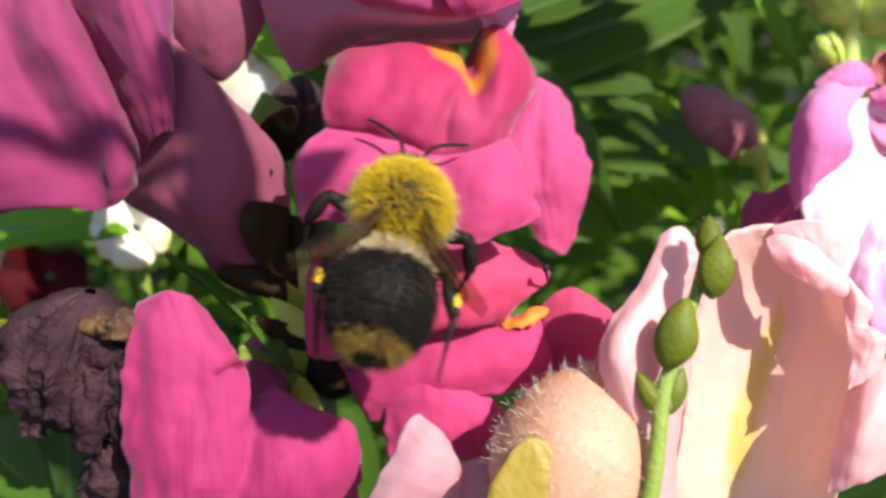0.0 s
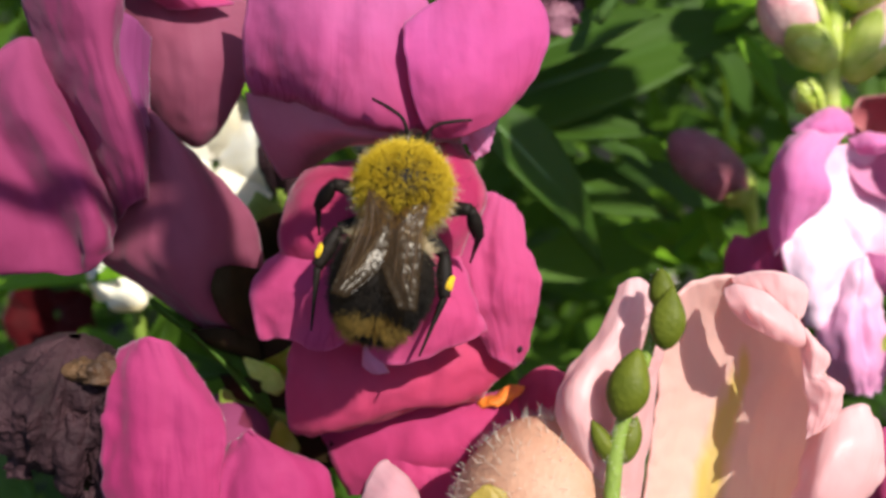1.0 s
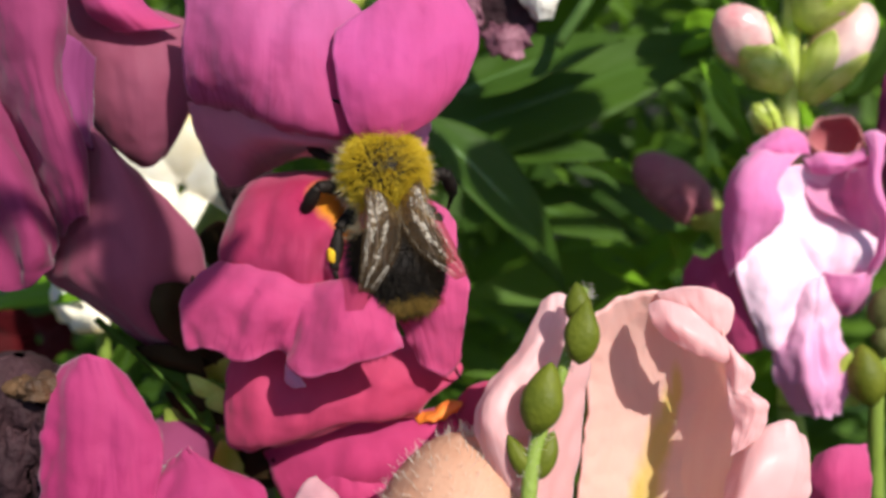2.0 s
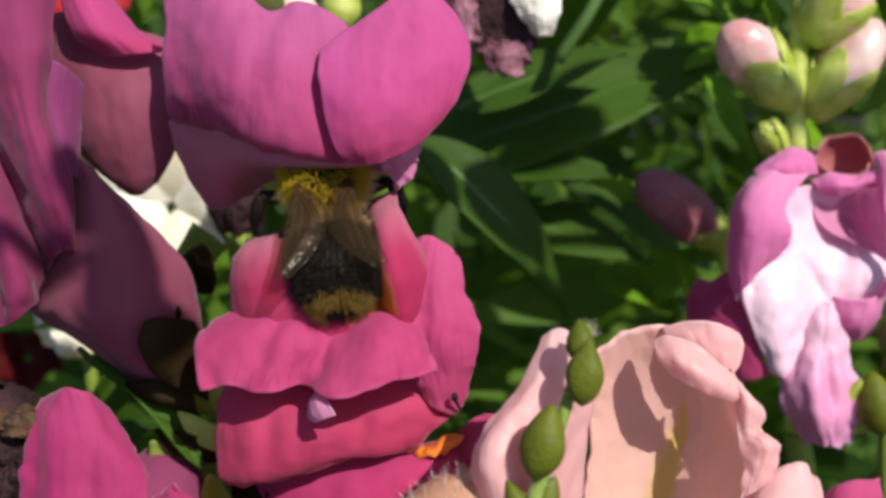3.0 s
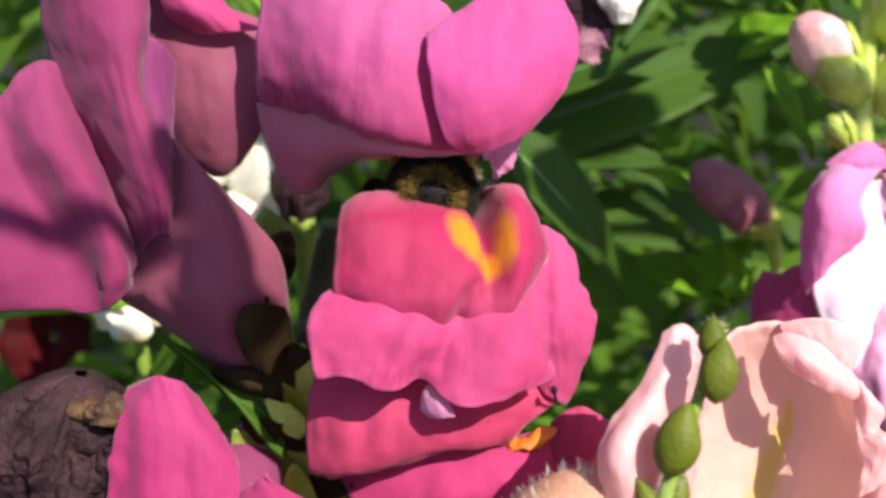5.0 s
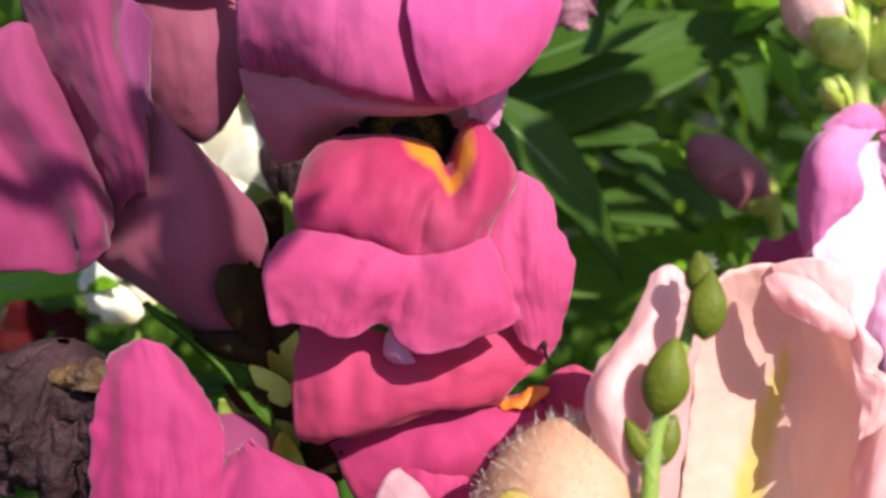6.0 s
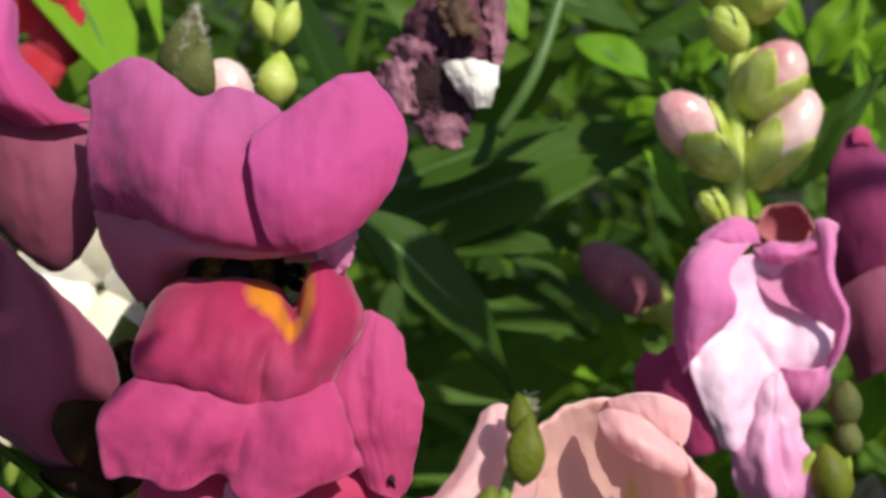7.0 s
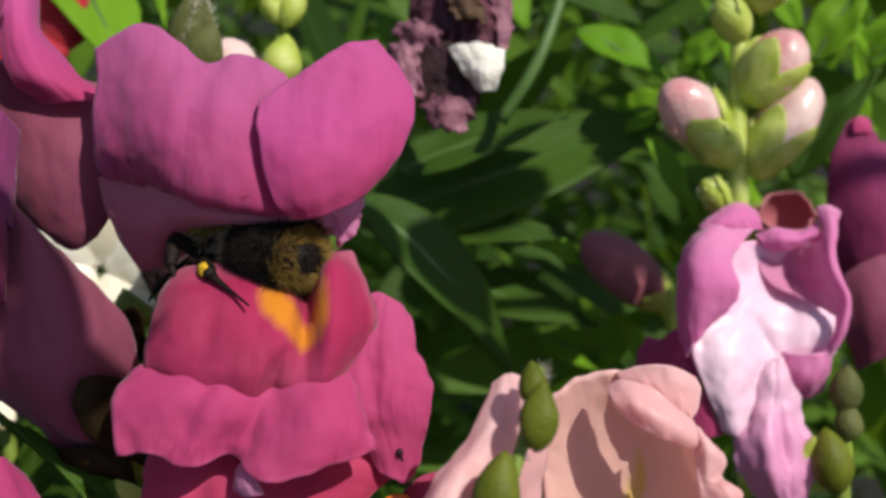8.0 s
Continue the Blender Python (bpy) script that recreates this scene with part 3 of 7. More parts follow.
# ---- snapdragon visited by the bee ----
def build_main_flower():
    f = thing("snapdragon_flower", (-14.6, 0.8, -8.0), "bright pink snapdragon flower with a yellow-marked lip that the bee enters", "flower", "snapdragon flowers")
    petal("upper_lip", [
        [(-18.7, 19.2, -1.6), (-14.5, 20.7, -0.3), (-11.7, 19.2, 0.1), (-9.3, 17.6, 0.1), (-6.9, 18.3, -0.1), (-3.3, 16.6, -0.1)],
        [(-18.3, 16.3, -1.1), (-14.5, 17.2, 0.7), (-11.4, 16.2, 1.7), (-8.7, 15.2, 2.1), (-6.2, 15.3, 1.7), (-2.7, 14.9, 0.9)],
        [(-18.7, 13.3, -1.9), (-14.7, 13.7, 1.1), (-11.2, 12.9, 2.7), (-8.5, 12.1, 3.3), (-6.0, 12.0, 2.9), (-2.7, 12.1, 1.3)],
        [(-18.8, 10.9, -2.9), (-14.7, 10.6, 0.9), (-11.1, 9.6, 2.9), (-8.2, 8.8, 3.8), (-5.5, 8.6, 3.6), (-2.6, 8.7, 1.9)],
        [(-18.4, 9.3, -4.1), (-14.6, 8.6, -0.3), (-11.3, 7.4, 1.9), (-8.0, 6.3, 3.2), (-5.0, 5.7, 3.4), (-2.2, 5.6, 2.3)],
        [(-17.8, 8.8, -5.6), (-14.6, 8.1, -2.3), (-11.4, 6.9, 0.1), (-8.1, 5.8, 1.7), (-5.1, 5.2, 2.1), (-2.2, 5.0, 1.7)]],
          PINK_VEIN, f, "broad pink upper lip with fine dark veins", 60, 54, ruffle=0.12, folds=0.25,
          creases=(([(-9.2, 17.1, 1.0), (-9.6, 13.1, 1.0), (-10.2, 8.2, 1.0)], 1.1, 0.4), ([(-16.5, 15.6, 0.0), (-16.2, 12.4, 0.0), (-14.6, 8.3, 0.0)], 1.0, 0.3)))
    petal("upper_lobe", [
        [(-4.8, 14.0, 2.7), (-2.4, 15.7, 2.3), (-0.5, 17.0, 2.1), (1.5, 18.5, 1.7), (4.0, 19.0, 1.3)],
        [(-4.8, 12.1, 4.1), (-2.3, 13.0, 3.9), (0.2, 14.2, 3.5), (3.0, 15.7, 2.7), (6.0, 16.4, 1.5)],
        [(-4.4, 9.7, 4.7), (-2.0, 10.2, 5.3), (0.7, 11.1, 5.1), (3.4, 12.4, 4.1), (6.9, 14.2, 1.9)],
        [(-4.0, 7.4, 4.7), (-1.7, 7.6, 5.6), (0.7, 8.5, 5.5), (3.4, 9.8, 4.3), (6.6, 11.9, 2.3)],
        [(-3.3, 5.7, 4.5), (-1.5, 5.9, 5.1), (0.7, 6.5, 4.9), (3.2, 7.9, 4.1), (5.6, 9.3, 2.7)],
        [(-2.3, 4.7, 3.7), (-1.0, 4.6, 3.9), (0.5, 5.0, 3.9), (2.2, 6.0, 3.5), (3.9, 7.5, 2.7)]],
          PINK_LOBE, f, "rounded pink lobe folded forward", 44, 50, ruffle=0.12, folds=0.15)
    petal("tube", [
        [(-19.2, 9.3, -4.8), (-16.6, 8.8, -3.7), (-11.8, 7.3, -0.5), (-8.0, 6.2, 0.9), (-4.8, 5.7, 1.5), (-1.8, 5.5, 1.5), (1.4, 6.2, -0.6)],
        [(-18.7, 7.1, -5.6), (-16.0, 6.4, -4.1), (-11.6, 5.7, -0.7), (-7.9, 5.2, 1.1), (-4.8, 4.9, 1.5), (-1.8, 5.0, 1.1), (1.3, 5.8, -2.1)],
        [(-18.3, 5.6, -6.4), (-15.1, 4.8, -4.0), (-11.7, 5.1, -2.3), (-8.2, 4.9, -0.5), (-5.0, 4.8, -0.3), (-2.4, 5.0, -0.7), (0.9, 5.8, -4.1)],
        [(-17.8, 4.3, -7.0), (-14.7, 3.7, -5.4), (-12.1, 4.7, -6.0), (-9.1, 5.4, -7.0), (-6.0, 5.7, -9.0), (-2.9, 5.7, -8.0), (0.4, 5.8, -6.0)],
        [(-16.6, 1.8, -9.0), (-14.4, 2.3, -9.0), (-13.3, 4.2, -14.0), (-11.1, 5.9, -20.0), (-7.1, 5.9, -20.0), (-3.6, 5.9, -18.0), (-0.4, 5.5, -14.0)]],
          THROAT, f, "paler veined throat of the flower", 46, 36, ruffle=0.08)
    lip = petal("palate", [
        [(-13.4, -0.8, -7.0), (-11.8, 0.2, -7.5), (-9.2, 0.5, -7.5), (-6.3, 0.7, -7.5), (-3.8, 1.0, -7.5), (-2.5, 0.7, -7.5), (-0.9, 3.4, -7.5), (1.0, 3.6, -8.0)],
        [(-13.4, 1.9, -4.2), (-11.7, 3.1, -4.2), (-8.9, 3.4, -4.2), (-5.9, 3.4, -4.2), (-3.6, 2.7, -4.7), (-2.3, 1.3, -4.7), (-0.8, 4.5, -4.2), (1.3, 4.6, -5.2)],
        [(-13.8, 0.4, -1.2), (-11.6, 2.0, -0.2), (-8.5, 2.7, 0.2), (-5.4, 2.7, 0.2), (-3.2, 2.1, 0.0), (-1.9, 0.8, -1.2), (-0.0, 4.3, -0.2), (2.5, 3.2, -2.7)],
        [(-13.8, -1.5, 0.8), (-11.3, -0.2, 2.4), (-8.0, 0.4, 3.0), (-5.3, 0.4, 3.0), (-3.2, -0.0, 2.8), (-1.7, -1.0, 1.4), (0.5, 1.5, 2.6), (3.6, 0.6, -1.2)],
        [(-13.7, -2.8, 1.4), (-11.4, -2.2, 3.0), (-8.0, -2.0, 4.1), (-5.3, -2.2, 4.4), (-3.5, -2.6, 3.4), (-1.7, -3.0, 3.2), (0.7, -1.3, 3.2), (3.1, -1.2, -0.8)],
        [(-13.4, -3.6, 1.4), (-11.0, -3.6, 2.8), (-8.1, -4.0, 3.8), (-5.7, -4.7, 4.0), (-4.0, -4.9, 2.8), (-2.0, -4.9, 3.4), (-0.2, -4.1, 2.8), (1.8, -3.0, 0.0)],
        [(-13.0, -4.3, 1.0), (-10.9, -4.4, 2.0), (-8.2, -5.1, 2.8), (-6.1, -5.8, 2.8), (-4.3, -6.4, 2.0), (-2.5, -6.3, 2.4), (-0.7, -5.4, 1.8), (1.1, -4.5, 0.2)]],
                PALATE, f, "deep rose swollen lower lip", 64, 54, ruffle=0.03, folds=0.3,
                creases=(([(-8.3, 2.5, 1.0), (-9.0, -1.1, 2.0), (-11.6, -3.6, 2.0)], 0.8, 0.45), ([(-2.7, -0.2, 1.0), (-3.9, -2.8, 2.0), (-4.2, -6.0, 2.0)], 0.55, 0.8)))
    lower_lobe = petal("lower_lobe", [
        [(-13.7, -3.5, -2.2), (-11.5, -3.6, -1.2), (-8.8, -4.4, -0.6), (-6.5, -5.1, -0.6), (-4.6, -5.6, -1.2), (-2.8, -5.5, -0.8), (-0.8, -4.7, -1.4), (1.0, -4.0, -2.4)],
        [(-13.3, -4.1, 0.8), (-11.0, -4.2, 2.0), (-8.3, -5.0, 2.8), (-6.1, -5.7, 2.8), (-4.3, -6.1, 2.0), (-2.5, -6.0, 2.4), (-0.7, -5.3, 1.8), (1.1, -4.5, 0.1)],
        [(-15.0, -5.4, 1.8), (-11.7, -5.8, 3.0), (-8.4, -6.6, 3.8), (-6.1, -7.2, 3.6), (-4.1, -7.4, 3.0), (-2.0, -7.3, 3.8), (-0.1, -6.6, 3.4), (1.7, -5.8, 1.6)],
        [(-15.8, -7.2, 2.6), (-12.4, -7.6, 3.8), (-8.9, -8.3, 4.4), (-6.3, -8.8, 3.8), (-4.0, -9.0, 3.6), (-1.7, -8.9, 4.8), (0.3, -8.2, 4.4), (2.4, -7.7, 2.4)],
        [(-15.8, -9.5, 2.8), (-12.6, -9.6, 3.6), (-9.2, -10.4, 4.0), (-6.7, -10.1, 2.8), (-4.5, -11.0, 3.8), (-1.7, -10.9, 5.0), (0.7, -10.0, 4.6), (3.2, -9.7, 2.6)],
        [(-15.2, -11.4, 2.6), (-12.8, -11.5, 3.0), (-9.5, -12.3, 3.4), (-7.0, -11.3, 2.2), (-4.7, -13.3, 3.8), (-1.9, -13.2, 4.4), (0.7, -12.1, 4.0), (3.6, -11.0, 2.2)]],
          PINK, lip, "pink spreading lobes of the lower lip", 72, 50, ruffle=0.3, freq=0.35, folds=0.3,
          creases=(([(-8.6, -6.1, 3.0), (-10.0, -9.1, 3.0), (-11.2, -11.8, 3.0)], 0.9, 0.6), ([(-5.0, -7.0, 3.0), (-5.4, -9.1, 3.0), (-5.6, -11.4, 3.0)], 0.7, 0.7)))
    side_lobe = petal("side_lobe", [
        [(2.5, 0.0, -3.2), (3.9, 0.6, -3.0), (5.3, -0.1, -2.8), (6.3, -1.3, -3.0)],
        [(1.4, -3.0, -1.8), (3.2, -2.5, -1.0), (5.2, -2.8, -1.0), (6.8, -3.6, -1.8)],
        [(0.8, -5.4, -0.6), (3.2, -5.6, 0.2), (5.6, -5.9, 0.2), (8.2, -6.4, -1.0)],
        [(1.5, -8.0, 0.0), (3.4, -8.2, 0.6), (5.6, -8.2, 0.4), (8.0, -8.4, -0.8)],
        [(2.8, -10.7, -0.4), (4.1, -10.6, -0.2), (5.8, -10.7, -0.6), (7.6, -11.0, -1.6)],
        [(3.9, -12.9, -1.2), (5.0, -13.8, -1.2), (6.0, -14.2, -1.6), (7.2, -13.2, -2.4)]],
          PINK, lip, "pink side lobe of the lower lip", 40, 52, ruffle=0.35, freq=0.35, folds=0.3,
          creases=(([(3.9, -1.0, 0.0), (3.4, -5.4, 0.0), (3.9, -9.3, 0.0)], 0.8, 0.5),))
    lobe_curl = petal("lobe_curl", [
        [(-6.2, -11.7, 1.2), (-5.8, -11.4, 1.6), (-5.4, -11.2, 2.0)],
        [(-6.8, -12.6, 1.2), (-6.0, -12.6, 2.4), (-5.4, -12.2, 2.6)],
        [(-6.9, -13.7, 1.2), (-5.9, -13.6, 2.6), (-5.0, -13.2, 2.9)],
        [(-6.1, -14.3, 1.6), (-5.3, -14.3, 2.4), (-4.5, -14.2, 2.6)]],
          LILAC, lip, "pale lilac curled underside of a lobe", 18, 22, thick=0.15, ruffle=0.1)
    petal("frill", [
        [(-0.7, 5.4, 0.6), (1.3, 6.3, 1.0), (3.0, 7.6, 0.3)],
        [(-0.1, 4.9, -0.2), (1.6, 5.2, 0.0), (2.9, 6.2, -0.4)],
        [(0.9, 3.2, -1.2), (1.9, 3.8, -0.9), (2.7, 4.9, -1.2)]],
          LILAC, f, "pale torn frill of the throat", 26, 20, thick=0.12, ruffle=0.7, freq=0.8)
    sepal("sepal", (-19.4, -5.7, -14.0), (-16.3, -1.5, -6.5), 4.0, 0.4, OLIVE_SHADED, f)
    sepal("sepal", (-24.0, -7.7, -12.0), (-17.8, -7.3, -4.0), 4.5, 0.4, OLIVE_SHADED, f)
    sepal("sepal", (-23.6, -13.6, -11.0), (-14.2, -12.0, -5.0), 5.0, 0.4, OLIVE_SHADED, f, label="brownish green sepal, shade painted into its colour")
    rod("pedicel", [(-26.4, -9.1, -18.0), (-23.2, -5.8, -18.0), (-19.2, -0.3, -19.0)], [1.0, 1.2, 2.2], STEM, f)
    return f, lip, (lower_lobe, lobe_curl), side_lobe


MAIN, LIP, LIP_LOBES, LIP_SIDE = build_main_flower()


def build_lower_flower():
    f = thing("snapdragon_flower", (-11.1, -22.6, -8.0), "deep pink snapdragon flower tucked beneath another bloom", "flower", "snapdragon flowers")
    petal("upper_lip", [
        [(-14.3, -11.7, -4.0), (-10.5, -12.0, -3.0), (-6.7, -12.3, -2.6), (-3.0, -11.8, -2.6), (0.8, -11.3, -3.0), (4.8, -12.4, -4.5)],
        [(-14.7, -15.1, -3.0), (-11.2, -14.7, -1.0), (-7.5, -14.8, -0.4), (-3.9, -14.5, -0.4), (0.3, -13.8, -1.0), (5.9, -14.2, -3.5)],
        [(-15.0, -17.7, -3.0), (-11.6, -17.4, -0.6), (-7.9, -17.0, 0.0), (-4.3, -16.7, 0.0), (-0.2, -15.8, -0.6), (4.2, -15.9, -2.6)],
        [(-14.6, -20.4, -3.4), (-11.7, -20.4, -1.6), (-7.9, -19.1, -0.8), (-4.3, -18.3, -0.6), (-0.6, -17.8, -1.2), (2.5, -17.4, -2.6)],
        [(-14.1, -21.3, -4.5), (-11.5, -21.2, -3.0), (-7.7, -19.9, -2.2), (-4.0, -19.0, -2.0), (-0.4, -18.4, -2.4), (2.4, -18.0, -3.6)]],
          ROSEPINK, f, "pink upper lip with a wavy rim", 56, 40, ruffle=0.25, folds=0.35,
          creases=(([(-9.8, -13.8, 0.0), (-9.9, -16.6, 0.0), (-10.1, -19.7, 0.0)], 0.9, 0.5), ([(-2.5, -13.3, 0.0), (-2.3, -15.5, 0.0), (-2.7, -17.8, 0.0)], 0.9, 0.5)))
    petal("palate", [
        [(-12.4, -22.4, -8.0), (-7.3, -20.0, -6.0), (-2.3, -18.9, -5.0), (2.6, -17.8, -4.6), (7.1, -17.2, -6.0)],
        [(-11.3, -24.1, -6.0), (-6.3, -21.4, -4.0), (-1.4, -20.0, -2.8), (2.9, -19.0, -2.6), (7.3, -18.5, -4.5)],
        [(-10.3, -26.0, -5.5), (-5.5, -23.7, -3.0), (-1.0, -22.2, -1.8), (3.4, -21.3, -2.0), (7.5, -20.9, -4.0)],
        [(-9.8, -27.6, -6.0), (-5.3, -25.9, -4.0), (-0.9, -24.7, -3.0), (3.0, -24.0, -3.0), (7.0, -23.9, -5.0)]],
          ROSE, f, "deep rose lower lip", 40, 34, creases=(([(5.4, -17.6, -3.0), (6.1, -19.5, -3.0), (6.7, -22.0, -3.0)], 0.8, 0.5),))
    petal("yellow_mark", [
        [(1.6, -18.4, -4.4), (4.0, -17.3, -3.6), (6.0, -16.5, -4.4)],
        [(2.2, -18.6, -2.6), (3.9, -17.8, -2.3), (5.9, -17.2, -3.6)],
        [(3.0, -18.8, -2.5), (4.3, -18.2, -2.2), (5.8, -17.7, -3.5)]], ORANGE, f, "orange pollen guide", 16, 10, thick=0.15, round_by=0.9, ruffle=0.5, freq=0.8)
    petal("side_lobe", [
        [(5.6, -16.8, -5.0), (7.8, -15.3, -4.4), (10.0, -16.0, -4.4), (11.9, -17.8, -5.0)],
        [(5.5, -18.7, -4.0), (7.8, -17.8, -2.6), (10.0, -18.0, -2.8), (12.1, -19.7, -4.2)],
        [(5.8, -21.2, -4.0), (8.1, -20.7, -2.8), (10.1, -21.0, -3.0), (11.9, -22.3, -4.4)],
        [(6.7, -24.4, -5.0), (8.6, -24.2, -4.0), (10.3, -24.2, -4.0), (11.5, -24.4, -5.0)]],
          ROSEPINK, f, "rounded rose side lobe", 30, 30, ruffle=0.25)
    petal("lobe", [
        [(-8.2, -24.4, -5.0), (-5.3, -22.5, -3.4), (-2.4, -22.5, -3.0), (0.1, -24.0, -3.4)],
        [(-8.2, -26.8, -4.6), (-4.8, -25.3, -2.4), (-1.4, -25.4, -2.0), (2.1, -26.2, -3.0)],
        [(-8.0, -29.3, -4.6), (-4.5, -28.0, -2.4), (-1.2, -28.4, -2.0), (1.6, -28.5, -3.2)],
        [(-7.2, -32.1, -5.4), (-4.3, -30.6, -3.8), (-1.3, -30.3, -3.6), (1.1, -31.0, -4.6)]],
          ROSE, f, "hanging rose lobe with a white fleck", 36, 32, ruffle=0.4, folds=0.4)
    rod("pistil", [(5.9, -14.8, -2.6), (5.5, -14.0, -1.4), (5.3, -13.3, -0.6)], [0.10, 0.12, 0.16], WILT, f, "thin dark pistil")
    bulb("stigma", (5.3, -13.2, -0.6), (0.1, 1, 0.2), 0.8, 0.6, WILT, f)
    rod("pedicel", [(-20.3, -22.2, -16.0), (-15.3, -23.4, -14.0), (-9.4, -23.3, -11.0)], [1.2, 1.5, 3.0], CALYX, f)
    for a, b in (((-14.8, -26.8, -14.0), (-11.0, -20.4, -7.0)), ((-15.0, -21.4, -12.0), (-10.8, -24.2, -6.0))):
        sepal("sepal", a, b, 5.0, 0.4, OLIVE_SHADED, f)
    return f


LOWER = build_lower_flower()


# ---- big mauve flower in the shade, and its neighbour ----
def build_left_flower():
    f = thing("snapdragon_flower", (-23.9, -12.6, -14.0), "large mauve-pink snapdragon flower with deep folds, shade painted into its colour", "flower", "snapdragon flowers")
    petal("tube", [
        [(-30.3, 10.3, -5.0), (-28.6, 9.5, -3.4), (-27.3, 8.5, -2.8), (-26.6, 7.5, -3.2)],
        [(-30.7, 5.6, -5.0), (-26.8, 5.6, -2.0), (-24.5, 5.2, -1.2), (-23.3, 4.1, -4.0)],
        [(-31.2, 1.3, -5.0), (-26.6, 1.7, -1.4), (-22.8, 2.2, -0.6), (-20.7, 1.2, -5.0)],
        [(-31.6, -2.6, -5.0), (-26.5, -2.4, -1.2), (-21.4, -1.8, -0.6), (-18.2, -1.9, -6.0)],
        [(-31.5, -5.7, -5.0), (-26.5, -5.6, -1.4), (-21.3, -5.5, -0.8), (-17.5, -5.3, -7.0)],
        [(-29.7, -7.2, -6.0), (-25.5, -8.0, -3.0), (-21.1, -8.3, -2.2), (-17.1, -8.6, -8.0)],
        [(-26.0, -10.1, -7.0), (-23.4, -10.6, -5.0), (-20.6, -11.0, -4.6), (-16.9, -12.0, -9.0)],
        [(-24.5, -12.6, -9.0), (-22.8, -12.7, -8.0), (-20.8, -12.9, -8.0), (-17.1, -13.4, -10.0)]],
          PINK_SHADED, f, "pink tube of the flower, darkened as in shade", 48, 56, ruffle=0.05, folds=0.35)
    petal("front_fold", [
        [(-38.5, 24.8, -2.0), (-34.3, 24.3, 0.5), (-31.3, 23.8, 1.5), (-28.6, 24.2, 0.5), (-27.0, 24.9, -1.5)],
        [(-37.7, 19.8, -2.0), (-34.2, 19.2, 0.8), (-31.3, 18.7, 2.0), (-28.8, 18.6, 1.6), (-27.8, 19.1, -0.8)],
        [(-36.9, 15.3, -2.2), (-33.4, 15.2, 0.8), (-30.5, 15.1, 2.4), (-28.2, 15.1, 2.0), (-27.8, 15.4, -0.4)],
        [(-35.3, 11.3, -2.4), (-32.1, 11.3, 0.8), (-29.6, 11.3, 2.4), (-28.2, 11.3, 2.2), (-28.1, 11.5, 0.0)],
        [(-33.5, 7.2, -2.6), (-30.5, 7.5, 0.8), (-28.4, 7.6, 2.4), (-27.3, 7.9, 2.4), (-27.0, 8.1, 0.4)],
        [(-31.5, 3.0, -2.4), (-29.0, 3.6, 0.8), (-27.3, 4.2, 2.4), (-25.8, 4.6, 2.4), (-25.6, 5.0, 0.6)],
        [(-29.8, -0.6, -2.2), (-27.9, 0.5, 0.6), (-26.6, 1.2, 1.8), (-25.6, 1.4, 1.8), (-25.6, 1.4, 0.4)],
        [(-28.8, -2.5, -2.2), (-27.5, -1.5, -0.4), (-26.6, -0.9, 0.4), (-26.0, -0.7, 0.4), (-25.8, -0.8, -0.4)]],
          MAUVE_SHADED, f, "long folded ridge of mauve petal, darkened as in shade", 44, 60, ruffle=0.08, folds=0.35)
    # Violet strip painted for the shaded right flank of the fold.
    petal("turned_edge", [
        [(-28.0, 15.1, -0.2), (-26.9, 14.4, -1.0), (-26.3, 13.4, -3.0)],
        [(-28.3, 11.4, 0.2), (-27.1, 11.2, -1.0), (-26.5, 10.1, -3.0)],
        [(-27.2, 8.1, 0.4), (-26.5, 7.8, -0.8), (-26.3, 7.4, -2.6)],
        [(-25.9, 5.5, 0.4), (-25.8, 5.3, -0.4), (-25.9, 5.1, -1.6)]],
          FOLD_SHADE, f, "turned edge of the fold, its shade painted violet", 20, 30, ruffle=0.06, folds=0.1)
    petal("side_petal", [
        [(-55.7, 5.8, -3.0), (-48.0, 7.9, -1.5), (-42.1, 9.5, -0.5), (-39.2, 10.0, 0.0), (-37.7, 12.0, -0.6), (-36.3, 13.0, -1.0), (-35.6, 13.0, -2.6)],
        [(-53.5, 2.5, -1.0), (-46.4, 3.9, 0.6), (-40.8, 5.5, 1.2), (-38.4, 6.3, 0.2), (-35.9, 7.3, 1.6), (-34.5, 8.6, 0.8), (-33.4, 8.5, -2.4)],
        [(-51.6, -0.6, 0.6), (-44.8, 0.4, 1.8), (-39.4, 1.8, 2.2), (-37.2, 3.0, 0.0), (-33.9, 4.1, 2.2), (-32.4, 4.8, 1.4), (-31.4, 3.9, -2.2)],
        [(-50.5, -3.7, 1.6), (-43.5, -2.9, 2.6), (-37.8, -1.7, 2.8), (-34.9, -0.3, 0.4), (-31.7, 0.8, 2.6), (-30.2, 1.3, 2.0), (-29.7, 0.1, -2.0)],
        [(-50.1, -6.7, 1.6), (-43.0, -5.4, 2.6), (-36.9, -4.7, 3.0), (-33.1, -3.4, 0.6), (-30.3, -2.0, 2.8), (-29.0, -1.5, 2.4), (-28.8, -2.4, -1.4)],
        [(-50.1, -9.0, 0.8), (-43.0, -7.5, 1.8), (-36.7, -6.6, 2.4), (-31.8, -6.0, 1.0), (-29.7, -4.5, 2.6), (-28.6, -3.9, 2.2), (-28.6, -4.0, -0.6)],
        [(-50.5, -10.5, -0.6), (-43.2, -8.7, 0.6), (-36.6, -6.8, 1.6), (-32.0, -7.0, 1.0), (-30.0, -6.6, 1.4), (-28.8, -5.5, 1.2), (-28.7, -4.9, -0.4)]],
          MAUVE_SHADED, f, "wide creased mauve side petal, darkened as in shade", 72, 60, ruffle=0.2, folds=0.35)
